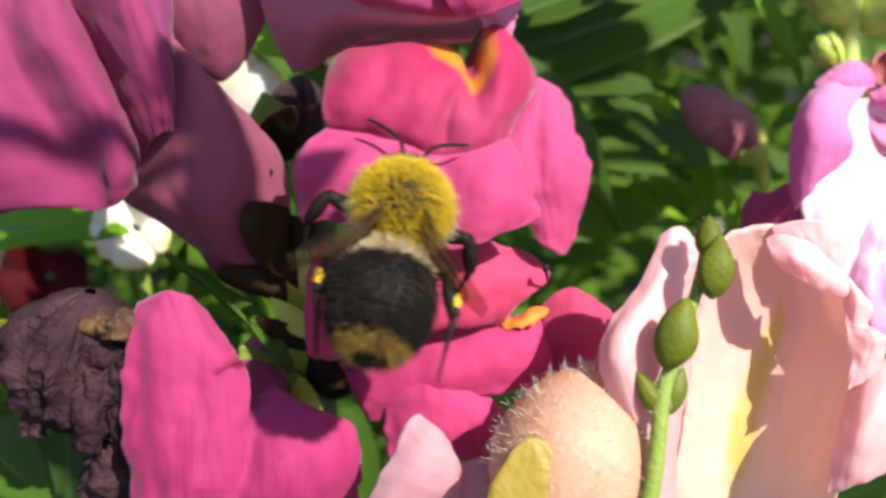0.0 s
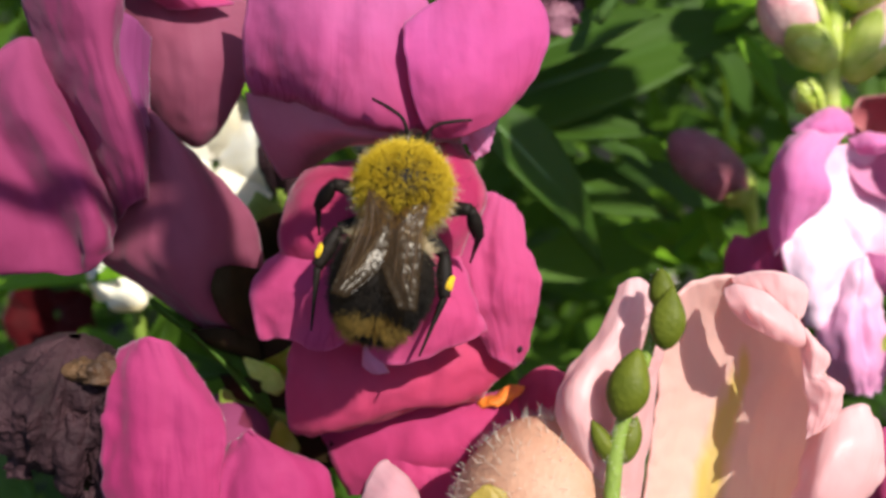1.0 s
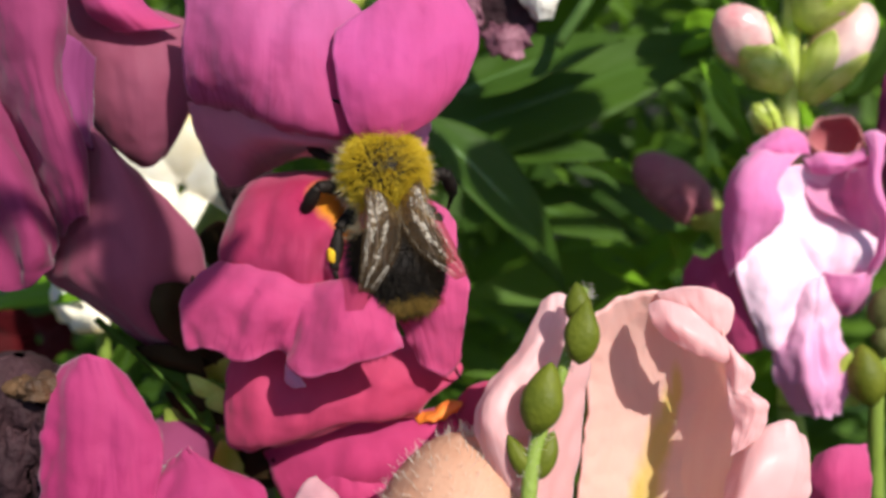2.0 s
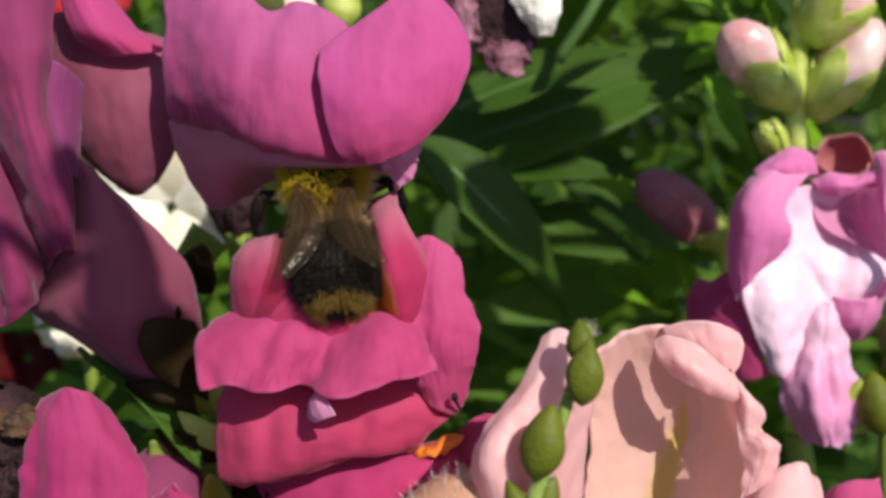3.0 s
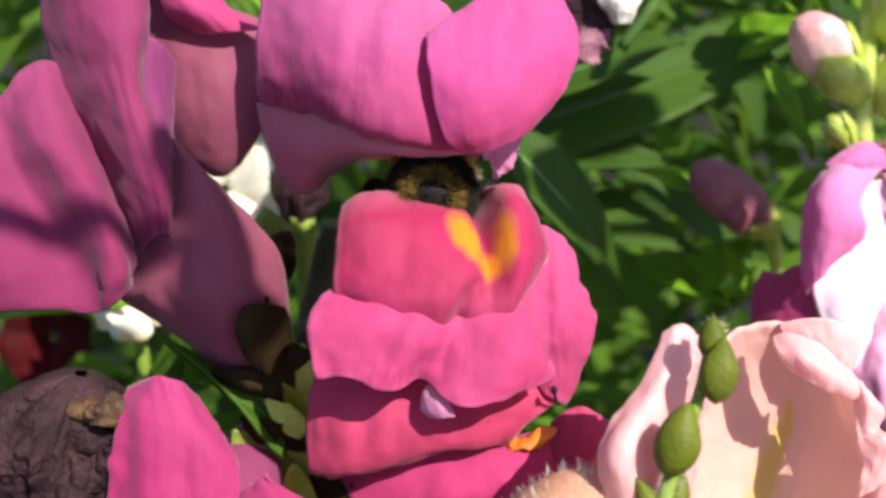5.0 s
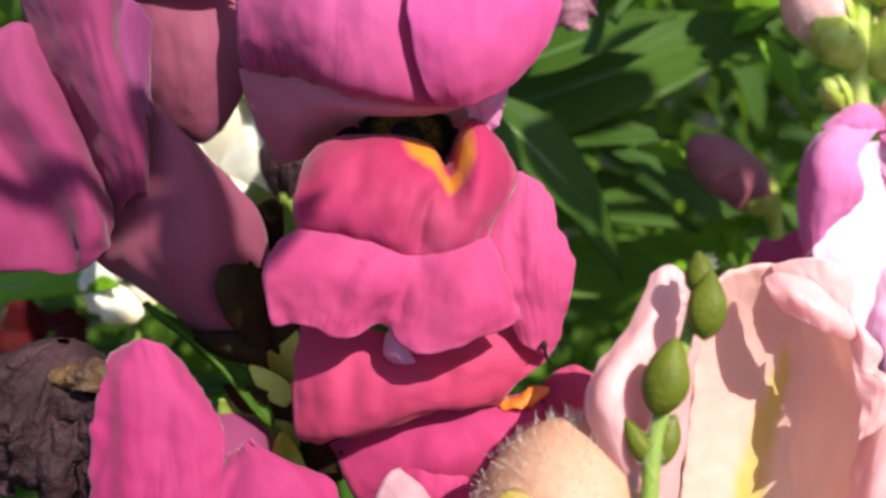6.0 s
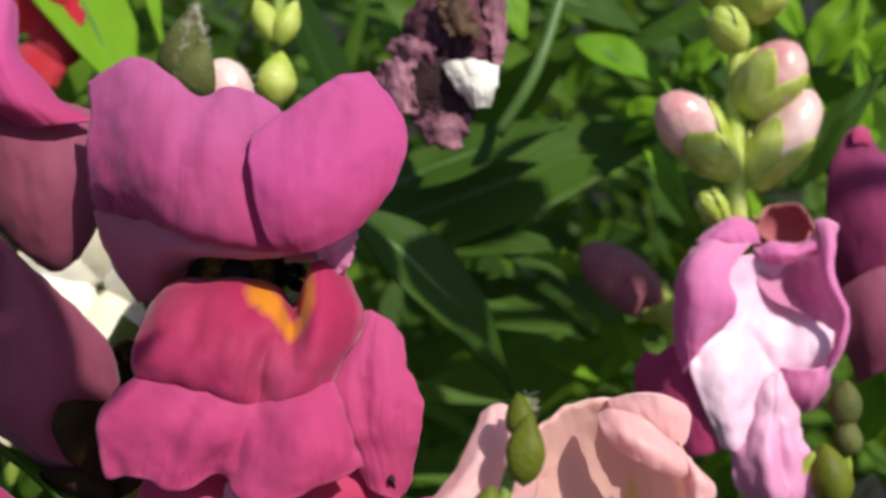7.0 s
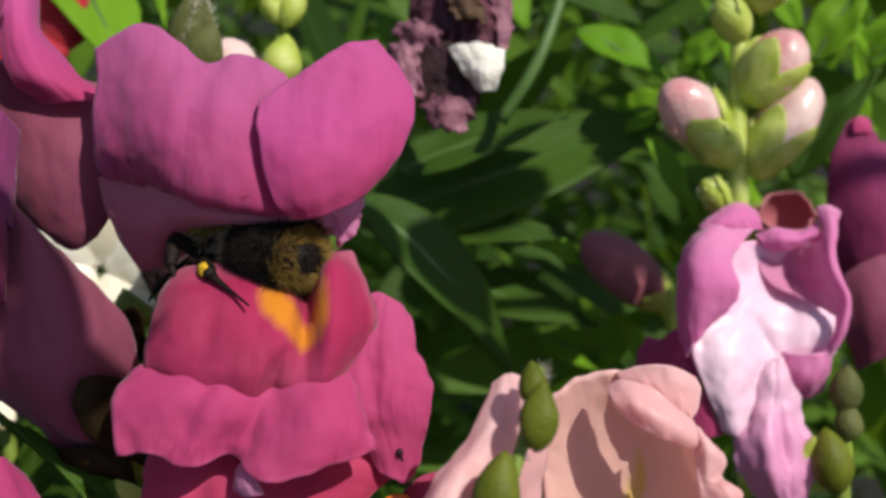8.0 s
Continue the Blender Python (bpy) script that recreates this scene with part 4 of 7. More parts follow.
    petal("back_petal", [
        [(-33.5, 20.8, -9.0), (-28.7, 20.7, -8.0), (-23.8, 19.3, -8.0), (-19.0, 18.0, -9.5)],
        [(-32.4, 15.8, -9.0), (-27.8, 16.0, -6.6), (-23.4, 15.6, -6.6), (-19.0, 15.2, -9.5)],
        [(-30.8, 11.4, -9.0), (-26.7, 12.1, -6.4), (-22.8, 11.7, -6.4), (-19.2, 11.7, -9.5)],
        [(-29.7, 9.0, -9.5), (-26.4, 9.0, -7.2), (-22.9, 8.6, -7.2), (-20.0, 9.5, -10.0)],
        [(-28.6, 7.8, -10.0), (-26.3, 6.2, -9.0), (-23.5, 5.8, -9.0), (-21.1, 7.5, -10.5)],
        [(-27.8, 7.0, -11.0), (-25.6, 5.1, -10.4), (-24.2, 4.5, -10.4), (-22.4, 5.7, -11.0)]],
          PINK_SHADED, f, "rounded pink petal behind, dulled as in shade", 38, 40, ruffle=0.1)
    petal("back_lobe", [
        [(-30.4, 28.0, -5.5), (-28.2, 27.8, -5.0), (-27.0, 27.5, -5.5), (-26.6, 26.9, -6.5)],
        [(-29.1, 23.7, -4.4), (-27.3, 23.2, -3.6), (-26.4, 22.9, -4.4), (-26.3, 23.1, -6.5)],
        [(-28.3, 20.2, -4.2), (-26.4, 19.9, -3.2), (-25.3, 20.2, -4.0), (-24.5, 20.8, -6.5)],
        [(-27.3, 17.7, -4.6), (-25.2, 17.7, -3.4), (-23.6, 17.9, -4.2), (-22.5, 18.5, -6.5)],
        [(-25.5, 16.4, -5.6), (-23.6, 16.3, -5.0), (-21.8, 16.5, -5.4), (-19.9, 17.2, -7.0)]],
          PINK_LOBE, f, "bright pink rim of the petal behind", 30, 36, ruffle=0.08)
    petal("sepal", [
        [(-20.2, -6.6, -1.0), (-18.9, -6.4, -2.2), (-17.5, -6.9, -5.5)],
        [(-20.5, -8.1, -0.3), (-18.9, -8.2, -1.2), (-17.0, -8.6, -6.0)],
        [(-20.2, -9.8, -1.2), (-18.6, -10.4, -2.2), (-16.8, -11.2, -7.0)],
        [(-19.6, -11.5, -3.0), (-18.2, -12.6, -4.5), (-16.7, -14.3, -8.0)]], OLIVE_SHADED, f, "broad brown-green sepal, shade painted into its colour", 22, 26, thick=0.25, ruffle=0.1)
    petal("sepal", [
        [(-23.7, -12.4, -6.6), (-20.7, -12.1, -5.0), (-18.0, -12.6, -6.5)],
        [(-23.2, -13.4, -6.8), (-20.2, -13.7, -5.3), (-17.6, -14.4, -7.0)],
        [(-21.7, -14.4, -8.0), (-19.9, -14.8, -7.4), (-17.6, -16.0, -8.6)]], OLIVE_SHADED, f, "broad brown-green sepal, shade painted into its colour", 26, 18, thick=0.25, ruffle=0.1)
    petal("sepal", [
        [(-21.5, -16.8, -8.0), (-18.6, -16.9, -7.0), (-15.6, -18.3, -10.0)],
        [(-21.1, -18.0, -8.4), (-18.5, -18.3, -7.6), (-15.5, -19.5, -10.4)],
        [(-20.1, -19.4, -9.0), (-18.2, -19.7, -8.6), (-15.6, -20.7, -11.0)]], OLIVE_SHADED, f, "broad brown-green sepal, shade painted into its colour", 20, 14, thick=0.25, ruffle=0.15)
    sepal("sepal", (-15.9, -18.4, -8.6), (-19.0, -15.0, -6.4), 2.2, 0.2, CALYX, f, label="light green sepal edge")
    rod("pedicel", [(-16.0, -20.4, -17.0), (-16.4, -16.8, -16.0), (-19.1, -13.3, -15.0)], [1.1, 1.4, 3.2], CALYX, f)
    return f


LEFT = build_left_flower()


def build_spike(pts, radii, label, mat=STEM):
    f = thing("snapdragon_plant", pts[0], label, "plant", "snapdragon plants")
    a, b = np.array(pts[0]), np.array(pts[1])
    pts = [tuple(a + (b - a) * k) for k in (0.0, 0.5, 0.8, 0.93, 0.98)] + list(pts[1:])
    rod("stem", pts, radii, mat, f, sides=16)
    q = [catmull(pts, 40)[30] + np.array(d) for d in ((0, 0, 0), (1.2, 1.5, 1.5))]
    bulb("node", tuple(q[0]), tuple(q[1] - q[0]), radii[-2] * 3.0, radii[-2] * 2.3, mat, f, "swollen node of the stem")
    return f


def ground_under(p, lean=(0.0, 0.0)):
    """The bed place on the soil straight below the bed place p."""
    w = BED @ (Vector(p) * MM)
    w.x, w.y, w.z = w.x + lean[0], w.y + lean[1], 0.0
    return tuple((BED.inverted() @ w) / MM)


A = (-16.4, -12.6, -20.0)
build_spike([ground_under(A, (0.01, 0.02)), (-16.1, -33.7, -22.0), A, (-15.5, -5.5, -20.0), (-14.5, -0.2, -19.0)], [2.6, 2.4, 2.2, 1.9, 1.4], "upright stem that carries the pink blooms, shade painted in as brown-green", STEM_SHADED)


# ---- pink flower and faded flower below ----
def build_bottom_flower():
    f = thing("snapdragon_flower", (-22.3, -31.1, -8.0), "magenta snapdragon lobes lit by the sun beside a faded bloom", "flower", "snapdragon flowers")
    petal("lobe", [
        [(-29.4, -13.8, -3.0), (-27.4, -12.7, -1.5), (-25.3, -12.9, -1.0), (-23.5, -14.9, -3.0)],
        [(-29.9, -16.9, -1.0), (-26.5, -16.0, 0.6), (-23.4, -16.7, 0.4), (-20.6, -18.9, -1.8)],
        [(-30.3, -20.6, -0.6), (-26.4, -20.3, 1.2), (-22.9, -20.8, 1.0), (-20.0, -21.9, -0.8)],
        [(-30.4, -25.3, -0.4), (-25.8, -24.2, 2.0), (-22.4, -24.6, 1.4), (-20.2, -25.2, 0.2)],
        [(-29.6, -30.7, -0.8), (-25.5, -29.4, 1.8), (-22.4, -29.5, 1.6), (-19.8, -29.8, 0.6)]],
          DEEP_MAGENTA, f, "tall magenta lobe", 40, 40, ruffle=0.35, round_by=0.12, folds=0.35,
          creases=(([(-24.8, -14.5, 0.0), (-24.2, -19.1, 0.0), (-24.9, -24.8, 0.0)], 1.2, 0.7), ([(-28.5, -16.3, 0.0), (-28.4, -21.0, 0.0), (-28.6, -25.7, 0.0)], 0.9, 0.5)))
    petal("lobe", [
        [(-20.8, -22.6, -3.0), (-18.8, -21.0, -2.0), (-17.9, -20.5, -2.0), (-17.6, -22.4, -2.0)],
        [(-20.7, -24.8, 0.0), (-17.5, -22.9, 0.5), (-14.3, -22.7, 0.0), (-12.3, -23.6, -2.0)],
        [(-21.1, -26.9, 0.8), (-16.9, -25.4, 1.4), (-13.3, -25.1, 0.8), (-10.8, -25.7, -1.6)],
        [(-21.5, -29.6, 1.2), (-16.9, -28.6, 1.6), (-13.3, -27.9, 0.8), (-10.7, -27.7, -1.6)],
        [(-21.2, -33.6, -2.0), (-17.1, -32.4, 0.0), (-13.5, -31.8, -1.0), (-11.3, -31.4, -4.0)]],
          DEEP_MAGENTA, f, "low rose lobe", 36, 38, ruffle=0.35, folds=0.35,
          creases=(([(-18.0, -21.0, 0.0), (-19.4, -24.8, 0.0), (-19.9, -28.6, 0.0)], 0.9, 0.8), ([(-14.3, -23.4, 0.0), (-15.0, -26.7, 0.0), (-15.2, -29.6, 0.0)], 1.0, 0.5)))
    sepal("sepal", (-16.4, -27.5, -14.0), (-21.9, -18.3, -8.0), 5.5, 0.4, STEM, f, label="grey-green sepal with a pale edge")
    sepal("sepal", (-16.2, -27.8, -12.0), (-16.4, -21.0, -7.5), 3.4, 0.4, CALYX, f, label="light green sepal")
    rod("tube", [(-21.0, -20.2, -17.0), (-21.6, -23.2, -10.0), (-22.9, -27.4, -6.0), (-24.0, -32.5, -6.0)], [2.0, 4.0, 5.0, 4.0], MAUVE_SHADED, f)
    rod("pedicel", [(-17.3, -19.3, -19.0), (-19.5, -19.8, -18.0), (-21.3, -20.7, -17.0)], [1.1, 1.2, 2.2], CALYX, f)


build_bottom_flower()


def build_faded(name, centre, axis, length, width, label, seed=0, mat=WILT):
    """A shrivelled bloom: a crumpled bag of dry petal with a paler open end."""
    f = thing(name, centre, label, "flower", "faded flowers")
    nu, nv = 84, 64
    V = bulb_points(centre, axis, length, width, -0.2, nu, nv)
    ax = Vector(axis).normalized()
    G = []
    for k, v in enumerate(V):
        c = Vector(centre) + ax * (v - Vector(centre)).dot(ax)
        d = v - c
        w = noise.noise(Vector((math.atan2(d.y, d.x) * 3.0, (v - Vector(centre)).dot(ax) * 0.16, seed))) * 0.34
        w += noise.noise(v * 0.32 + Vector((seed, 0, 0))) * 0.20 + noise.noise(v * 0.9) * 0.07
        crumple = Vector((v.x * 0.75, v.y * 0.38, v.z * 0.75))
        w += 0.16 * (0.3 - abs(noise.noise(crumple + Vector((seed, 9, 0))))) + 0.07 * (0.3 - abs(noise.noise(crumple * 2.3)))
        G.append((c + d * (1 + w) - Vector(centre)) * MM)
    F = [(j * nu + i, j * nu + (i + 1) % nu, (j + 1) * nu + (i + 1) % nu, (j + 1) * nu + i) for j in range(nv - 1) for i in range(nu)]
    me = bpy.data.meshes.new("crumpled_petals")
    me.from_pydata(G, [], F)
    me.shade_smooth()
    link("crumpled_petals", me, mat, f)
    return f


FADED = build_faded("faded_flower", (-35.6, -19.3, -6.0), (0.25, 1.0, 0.25), 13.5, 12.5, "shrivelled brown-purple faded snapdragon flower", seed=3)
petal("dry_mouth", [
        [(-34.1, -14.7, -3.0), (-31.4, -14.2, -2.0), (-29.6, -15.0, -3.0)],
        [(-33.8, -15.6, -1.4), (-31.0, -14.9, 0.0), (-29.2, -16.1, -2.0)],
        [(-33.1, -16.8, -1.4), (-30.9, -16.4, -0.4), (-29.6, -17.2, -2.0)]], WILT_TAN, FADED, "dry tan opening", 30, 24, ruffle=0.35, freq=0.9, folds=0.9)
for rows in ([
        [(-39.5, -16.9, -4.0), (-37.6, -16.2, -2.4), (-36.7, -16.8, -3.0)],
        [(-39.6, -19.8, -3.5), (-37.6, -19.4, -1.4), (-36.8, -19.9, -2.6)],
        [(-39.9, -22.7, -3.6), (-38.0, -22.9, -2.0), (-37.3, -22.8, -3.0)],
        [(-39.7, -25.2, -4.5), (-38.8, -25.3, -3.6), (-38.3, -25.0, -4.0)]], [
        [(-36.5, -19.6, -2.4), (-33.3, -19.2, -0.6), (-31.2, -19.0, -2.0)],
        [(-36.0, -22.1, -2.0), (-33.2, -22.0, -0.2), (-31.7, -21.9, -1.8)],
        [(-35.3, -24.7, -2.6), (-33.5, -24.8, -1.0), (-32.4, -24.6, -2.4)],
        [(-34.5, -27.3, -3.6), (-33.8, -27.3, -2.8), (-33.4, -27.0, -3.4)]], [
        [(-32.4, -18.6, -2.0), (-30.4, -18.4, -1.0), (-29.5, -19.1, -2.4)],
        [(-32.4, -22.0, -2.6), (-30.9, -22.1, -1.6), (-30.3, -22.4, -3.0)],
        [(-32.7, -25.8, -4.0), (-31.6, -26.0, -3.0), (-31.2, -25.8, -4.0)]], [
        [(-35.3, -27.4, -6.0), (-32.7, -26.3, -4.0), (-31.4, -26.9, -6.0)],
        [(-35.6, -29.9, -6.0), (-32.7, -29.3, -4.0), (-31.1, -29.9, -6.0)],
        [(-35.8, -32.8, -7.0), (-33.4, -32.7, -6.0), (-32.0, -32.8, -7.0)]]):
    petal("withered_lobe", rows, WILT, FADED, "limp wrinkled lobe", 30, 34, ruffle=1.0, freq=0.8, folds=0.6)
rod("pedicel", [(-31.2, -34.5, -19.0), (-33.7, -29.6, -14.0), (-35.1, -23.5, -7.0)], [1.2, 1.4, 2.5], OLIVE_SHADED, FADED)


# ---- pale peach flower with its hairy bud ----
def build_pale_flower():
    f = thing("snapdragon_flower", (20.6, -31.6, 0.0), "pale peach snapdragon flower, open and sunlit, with a yellow throat", "flower", "snapdragon flowers")
    petal("cup", [
        [(14.7, -9.7, 7.0), (17.6, -7.3, 6.5), (19.7, -6.7, 6.5), (22.4, -6.8, 6.5), (24.5, -7.2, 7.0), (25.0, -7.9, 7.5)],
        [(15.5, -12.5, 4.8), (18.9, -11.3, 3.6), (21.6, -10.9, 3.2), (23.9, -10.9, 3.6), (25.5, -10.7, 5.4), (26.1, -10.8, 8.0)],
        [(15.9, -15.8, 4.0), (19.2, -15.4, 2.2), (22.2, -15.2, 1.6), (24.6, -14.8, 2.2), (26.2, -14.2, 4.4), (27.3, -13.3, 8.5)],
        [(15.5, -19.4, 3.8), (18.7, -19.4, 1.8), (21.9, -19.3, 1.0), (24.2, -18.8, 2.0), (25.7, -17.9, 4.8), (27.8, -15.8, 9.0)],
        [(15.1, -23.1, 3.6), (18.0, -23.2, 1.8), (21.2, -23.2, 0.9), (23.6, -22.6, 2.1), (25.4, -21.7, 4.8), (26.8, -19.1, 9.5)],
        [(14.7, -26.8, 3.4), (17.4, -26.9, 1.8), (20.6, -27.2, 0.9), (23.0, -26.6, 2.1), (24.9, -25.8, 4.8), (25.8, -22.9, 9.5)],
        [(15.0, -31.5, 2.0), (17.2, -31.4, 1.2), (20.4, -32.0, 0.4), (22.7, -31.2, 1.6), (24.7, -30.4, 4.0), (26.0, -27.8, 7.5)],
        [(17.9, -38.5, -1.0), (20.2, -39.5, -2.0), (22.4, -40.2, -2.5), (24.2, -40.0, -2.0), (25.8, -39.1, -1.0), (27.3, -37.7, 0.0)]],
          PEACH_CUP, f, "peach cup of fused petals", 76, 70, ruffle=0.2, freq=0.5, folds=0.1)
    petal("outer_petal", [
        [(12.0, -7.5, 8.5), (12.8, -6.7, 9.0), (14.1, -7.1, 8.5), (15.3, -8.4, 7.0)],
        [(10.8, -9.5, 9.5), (12.1, -9.0, 10.2), (13.8, -9.3, 9.5), (15.5, -10.1, 7.0)],
        [(8.6, -12.4, 10.5), (10.4, -11.7, 11.5), (13.0, -11.7, 10.0), (15.7, -12.4, 6.0)],
        [(6.9, -14.7, 11.5), (8.6, -13.9, 13.0), (12.1, -14.5, 10.5), (15.3, -15.5, 5.5)],
        [(6.8, -16.7, 12.0), (8.4, -16.2, 13.5), (11.7, -17.4, 10.5), (15.0, -19.1, 5.0)],
        [(7.8, -18.9, 12.0), (9.1, -18.8, 13.0), (11.7, -20.6, 10.0), (14.4, -22.7, 5.0)],
        [(9.3, -22.3, 11.5), (10.4, -22.5, 12.0), (12.3, -24.2, 9.0), (14.3, -26.3, 5.0)],
        [(10.8, -26.5, 10.0), (11.7, -26.9, 10.0), (13.1, -28.2, 8.0), (14.9, -30.3, 4.0)]],
          PEACH, f, "pale pink wrapping petal with a rolled ear", 44, 70, ruffle=0.15, folds=0.3)
    petal("rim_fold", [
        [(19.6, -7.4, 7.4), (21.4, -7.2, 8.4), (23.6, -8.4, 9.0), (25.6, -10.2, 8.6)],
        [(20.0, -8.6, 8.6), (21.6, -8.9, 10.0), (23.8, -10.2, 10.0), (26.0, -11.4, 9.0)],
        [(20.9, -10.1, 8.8), (22.3, -10.7, 9.6), (24.0, -11.4, 9.4), (25.8, -12.0, 8.8)]],
          PEACH, f, "turned-over tongue of the rim", 34, 24, ruffle=0.2, round_by=0.5)
    petal("rim_flap", [
        [(20.6, -6.7, 6.4), (22.4, -6.3, 7.2), (24.6, -6.3, 7.6), (26.4, -7.2, 7.2)],
        [(21.2, -7.5, 6.6), (22.8, -7.6, 7.4), (24.8, -7.8, 7.8), (26.5, -8.2, 7.4)],
        [(22.4, -8.6, 6.8), (23.8, -9.0, 7.4), (25.0, -9.6, 7.8), (26.0, -10.0, 7.6)]],
          PEACH, f, "outer flap of the rim", 30, 22, ruffle=0.2, round_by=0.3)
    petal("rim_lobe", [
        [(25.3, -10.0, 8.0), (25.7, -10.5, 9.0), (26.3, -11.2, 8.8)],
        [(25.5, -12.0, 8.6), (26.2, -11.8, 9.8), (27.4, -12.6, 9.2)],
        [(25.6, -13.9, 9.0), (26.3, -13.8, 9.6), (27.0, -14.1, 9.0)],
        [(25.7, -14.9, 9.2), (27.1, -14.5, 10.2), (28.4, -14.8, 9.6)],
        [(25.9, -16.6, 9.4), (27.1, -16.4, 10.0), (28.0, -16.6, 9.4)],
        [(25.7, -18.6, 9.6), (26.4, -18.2, 9.8), (26.9, -17.8, 9.6)]],
          PEACH, f, "wavy toothed edge of the rim", 24, 60, ruffle=0.22, freq=0.6)
    petal("low_lobe", [
        [(26.9, -18.4, 8.0), (28.1, -16.9, 9.0), (30.3, -16.2, 9.0), (31.4, -17.4, 8.5)],
        [(25.7, -20.6, 9.0), (26.9, -19.2, 11.0), (30.1, -18.9, 10.5), (31.4, -19.6, 9.5)],
        [(24.7, -23.0, 9.5), (26.0, -22.0, 11.5), (29.1, -22.1, 11.0), (31.0, -21.6, 10.0)],
        [(24.5, -26.6, 9.0), (26.0, -25.6, 10.5), (28.1, -24.8, 10.5), (30.2, -23.4, 9.5)]],
          PEACH, f, "paler low lobe", 28, 28, ruffle=0.4)
    return f


build_pale_flower()


def build_hairy_bud():
    f = thing("flower_bud", (5.6, -26.2, 10.0), "fat peach snapdragon bud covered in fine hairs", "flower bud", "flower buds")
    nu, nv = 36, 30
    ctr = (5.5, -25.2, 9.0)
    V = bulb_points(ctr, (0.12, 1, 0.1), 16.5, 12.6, -0.25, nu, nv)
    F = [(j * nu + i, j * nu + (i + 1) % nu, (j + 1) * nu + (i + 1) % nu, (j + 1) * nu + i) for j in range(nv - 1) for i in range(nu)]
    o = Vector(base_of(f))
    me = bpy.data.meshes.new("bud_body")
    me.from_pydata([(v - o + 0.25 * noise.noise_vector(v * 0.2)) * MM for v in V], [], F)
    me.shade_smooth()
    link("bud_body", me, BUDPEACH, f)
    rng = random.Random(5)
    places, normals = [], []
    for _ in range(1500):
        v = V[rng.randrange(len(V))]
        nrm = (v - Vector(ctr)).normalized()
        places.append(v - o + Vector([rng.uniform(-0.4, 0.4) for _ in range(3)]) - nrm * 0.2)
        normals.append(nrm)
    fuzz("hairs", ctr, places, normals, 0.9, 0.022, HAIR, f, spread=0.25, seed=6, label="fine whitish hairs")
    sepal("sepal", (3.2, -29.5, 14.4), (1.6, -20.9, 14.0), 8.5, 0.6, OLIVE_YELLOW, f, label="olive-yellow fold of the bud")
    petal("outer_petal", [
        [(-9.9, -28.4, 5.0), (-8.1, -24.7, 5.5), (-6.8, -22.2, 5.0), (-5.8, -21.7, 4.5)],
        [(-8.1, -28.5, 6.0), (-6.4, -25.1, 7.0), (-5.3, -23.1, 6.5), (-4.6, -22.3, 5.5)],
        [(-5.9, -29.0, 6.0), (-4.4, -26.0, 7.0), (-3.6, -24.0, 6.5), (-3.4, -23.8, 5.5)],
        [(-3.2, -29.8, 5.0), (-2.6, -27.7, 5.8), (-2.4, -26.4, 5.6), (-2.6, -25.7, 5.0)]],
          SOFTPINK, f, "pale pink petal edge", 24, 24)
    petal("outer_petal", [
        [(-2.8, -26.0, 4.0), (-1.4, -25.4, 4.0), (0.4, -26.2, 3.5)],
        [(-2.6, -28.0, 5.0), (-1.1, -27.0, 5.2), (0.8, -27.7, 4.5)],
        [(-2.4, -30.7, 5.0), (-1.1, -30.1, 5.4), (0.8, -30.4, 4.6)]],
          SOFTPINK, f, "pale pink petal edge", 18, 18)


build_hairy_bud()


def build_bud_stem():
    f = thing("bud_shoot", (10.2, -24.9, 14.0), "thin hairy green stem tip with small green buds", "stem", "plant stems")
    stem_pts = [(8.7, -30.1, 15.0), (10.1, -23.5, 14.5), (10.7, -18.5, 14.0), (11.5, -15.8, 13.5), (13.2, -11.1, 13.0), (14.1, -7.6, 12.5), (14.5, -6.2, 12.0)]
    rod("stalk", stem_pts, [0.62, 0.6, 0.56, 0.5, 0.42, 0.45, 0.4], STEM, f, sides=12)
    for p, ax, L, w in (((11.4, -13.7, 14.8), (0.22, 1, 0.1), 5.2, 3.0), ((14.2, -9.2, 14.0), (0.10, 1, 0.0), 4.6, 2.5),
                        ((14.0, -7.2, 13.0), (-0.05, 1, 0.1), 3.0, 2.0), ((9.9, -18.0, 13.6), (-0.5, 1, 0.0), 3.6, 1.5), ((11.7, -17.9, 13.4), (0.35, 1, 0.0), 3.8, 1.7)):
        bulb("bud", p, ax, L, w, POD, f, "small plump green bud", pinch=0.5, nu=16, nv=14, lobes=3, depth=0.05)
    P = catmull(stem_pts, 60)[8:]
    rng = random.Random(9)
    o = Vector(base_of(f))
    places, normals = [], []
    for _ in range(420):
        p = Vector(P[rng.randrange(len(P))])
        nrm = Vector((rng.gauss(0, 1), rng.gauss(0, 0.3), rng.gauss(0, 1))).normalized()
        places.append(p - o + nrm * 0.45)
        normals.append(nrm)
    fuzz("hairs", (0, 0, 0), places, normals, 0.7, 0.018, HAIR, f, spread=0.2, seed=10, label="fine pale hairs")


build_bud_stem()
A = (23.0, -44.1, -10.0)
build_spike([ground_under(A, (0.0, 0.03)), A, (23.5, -39.4, -10.0)], [2.0, 1.6, 1.2], "green stem of the peach bloom")


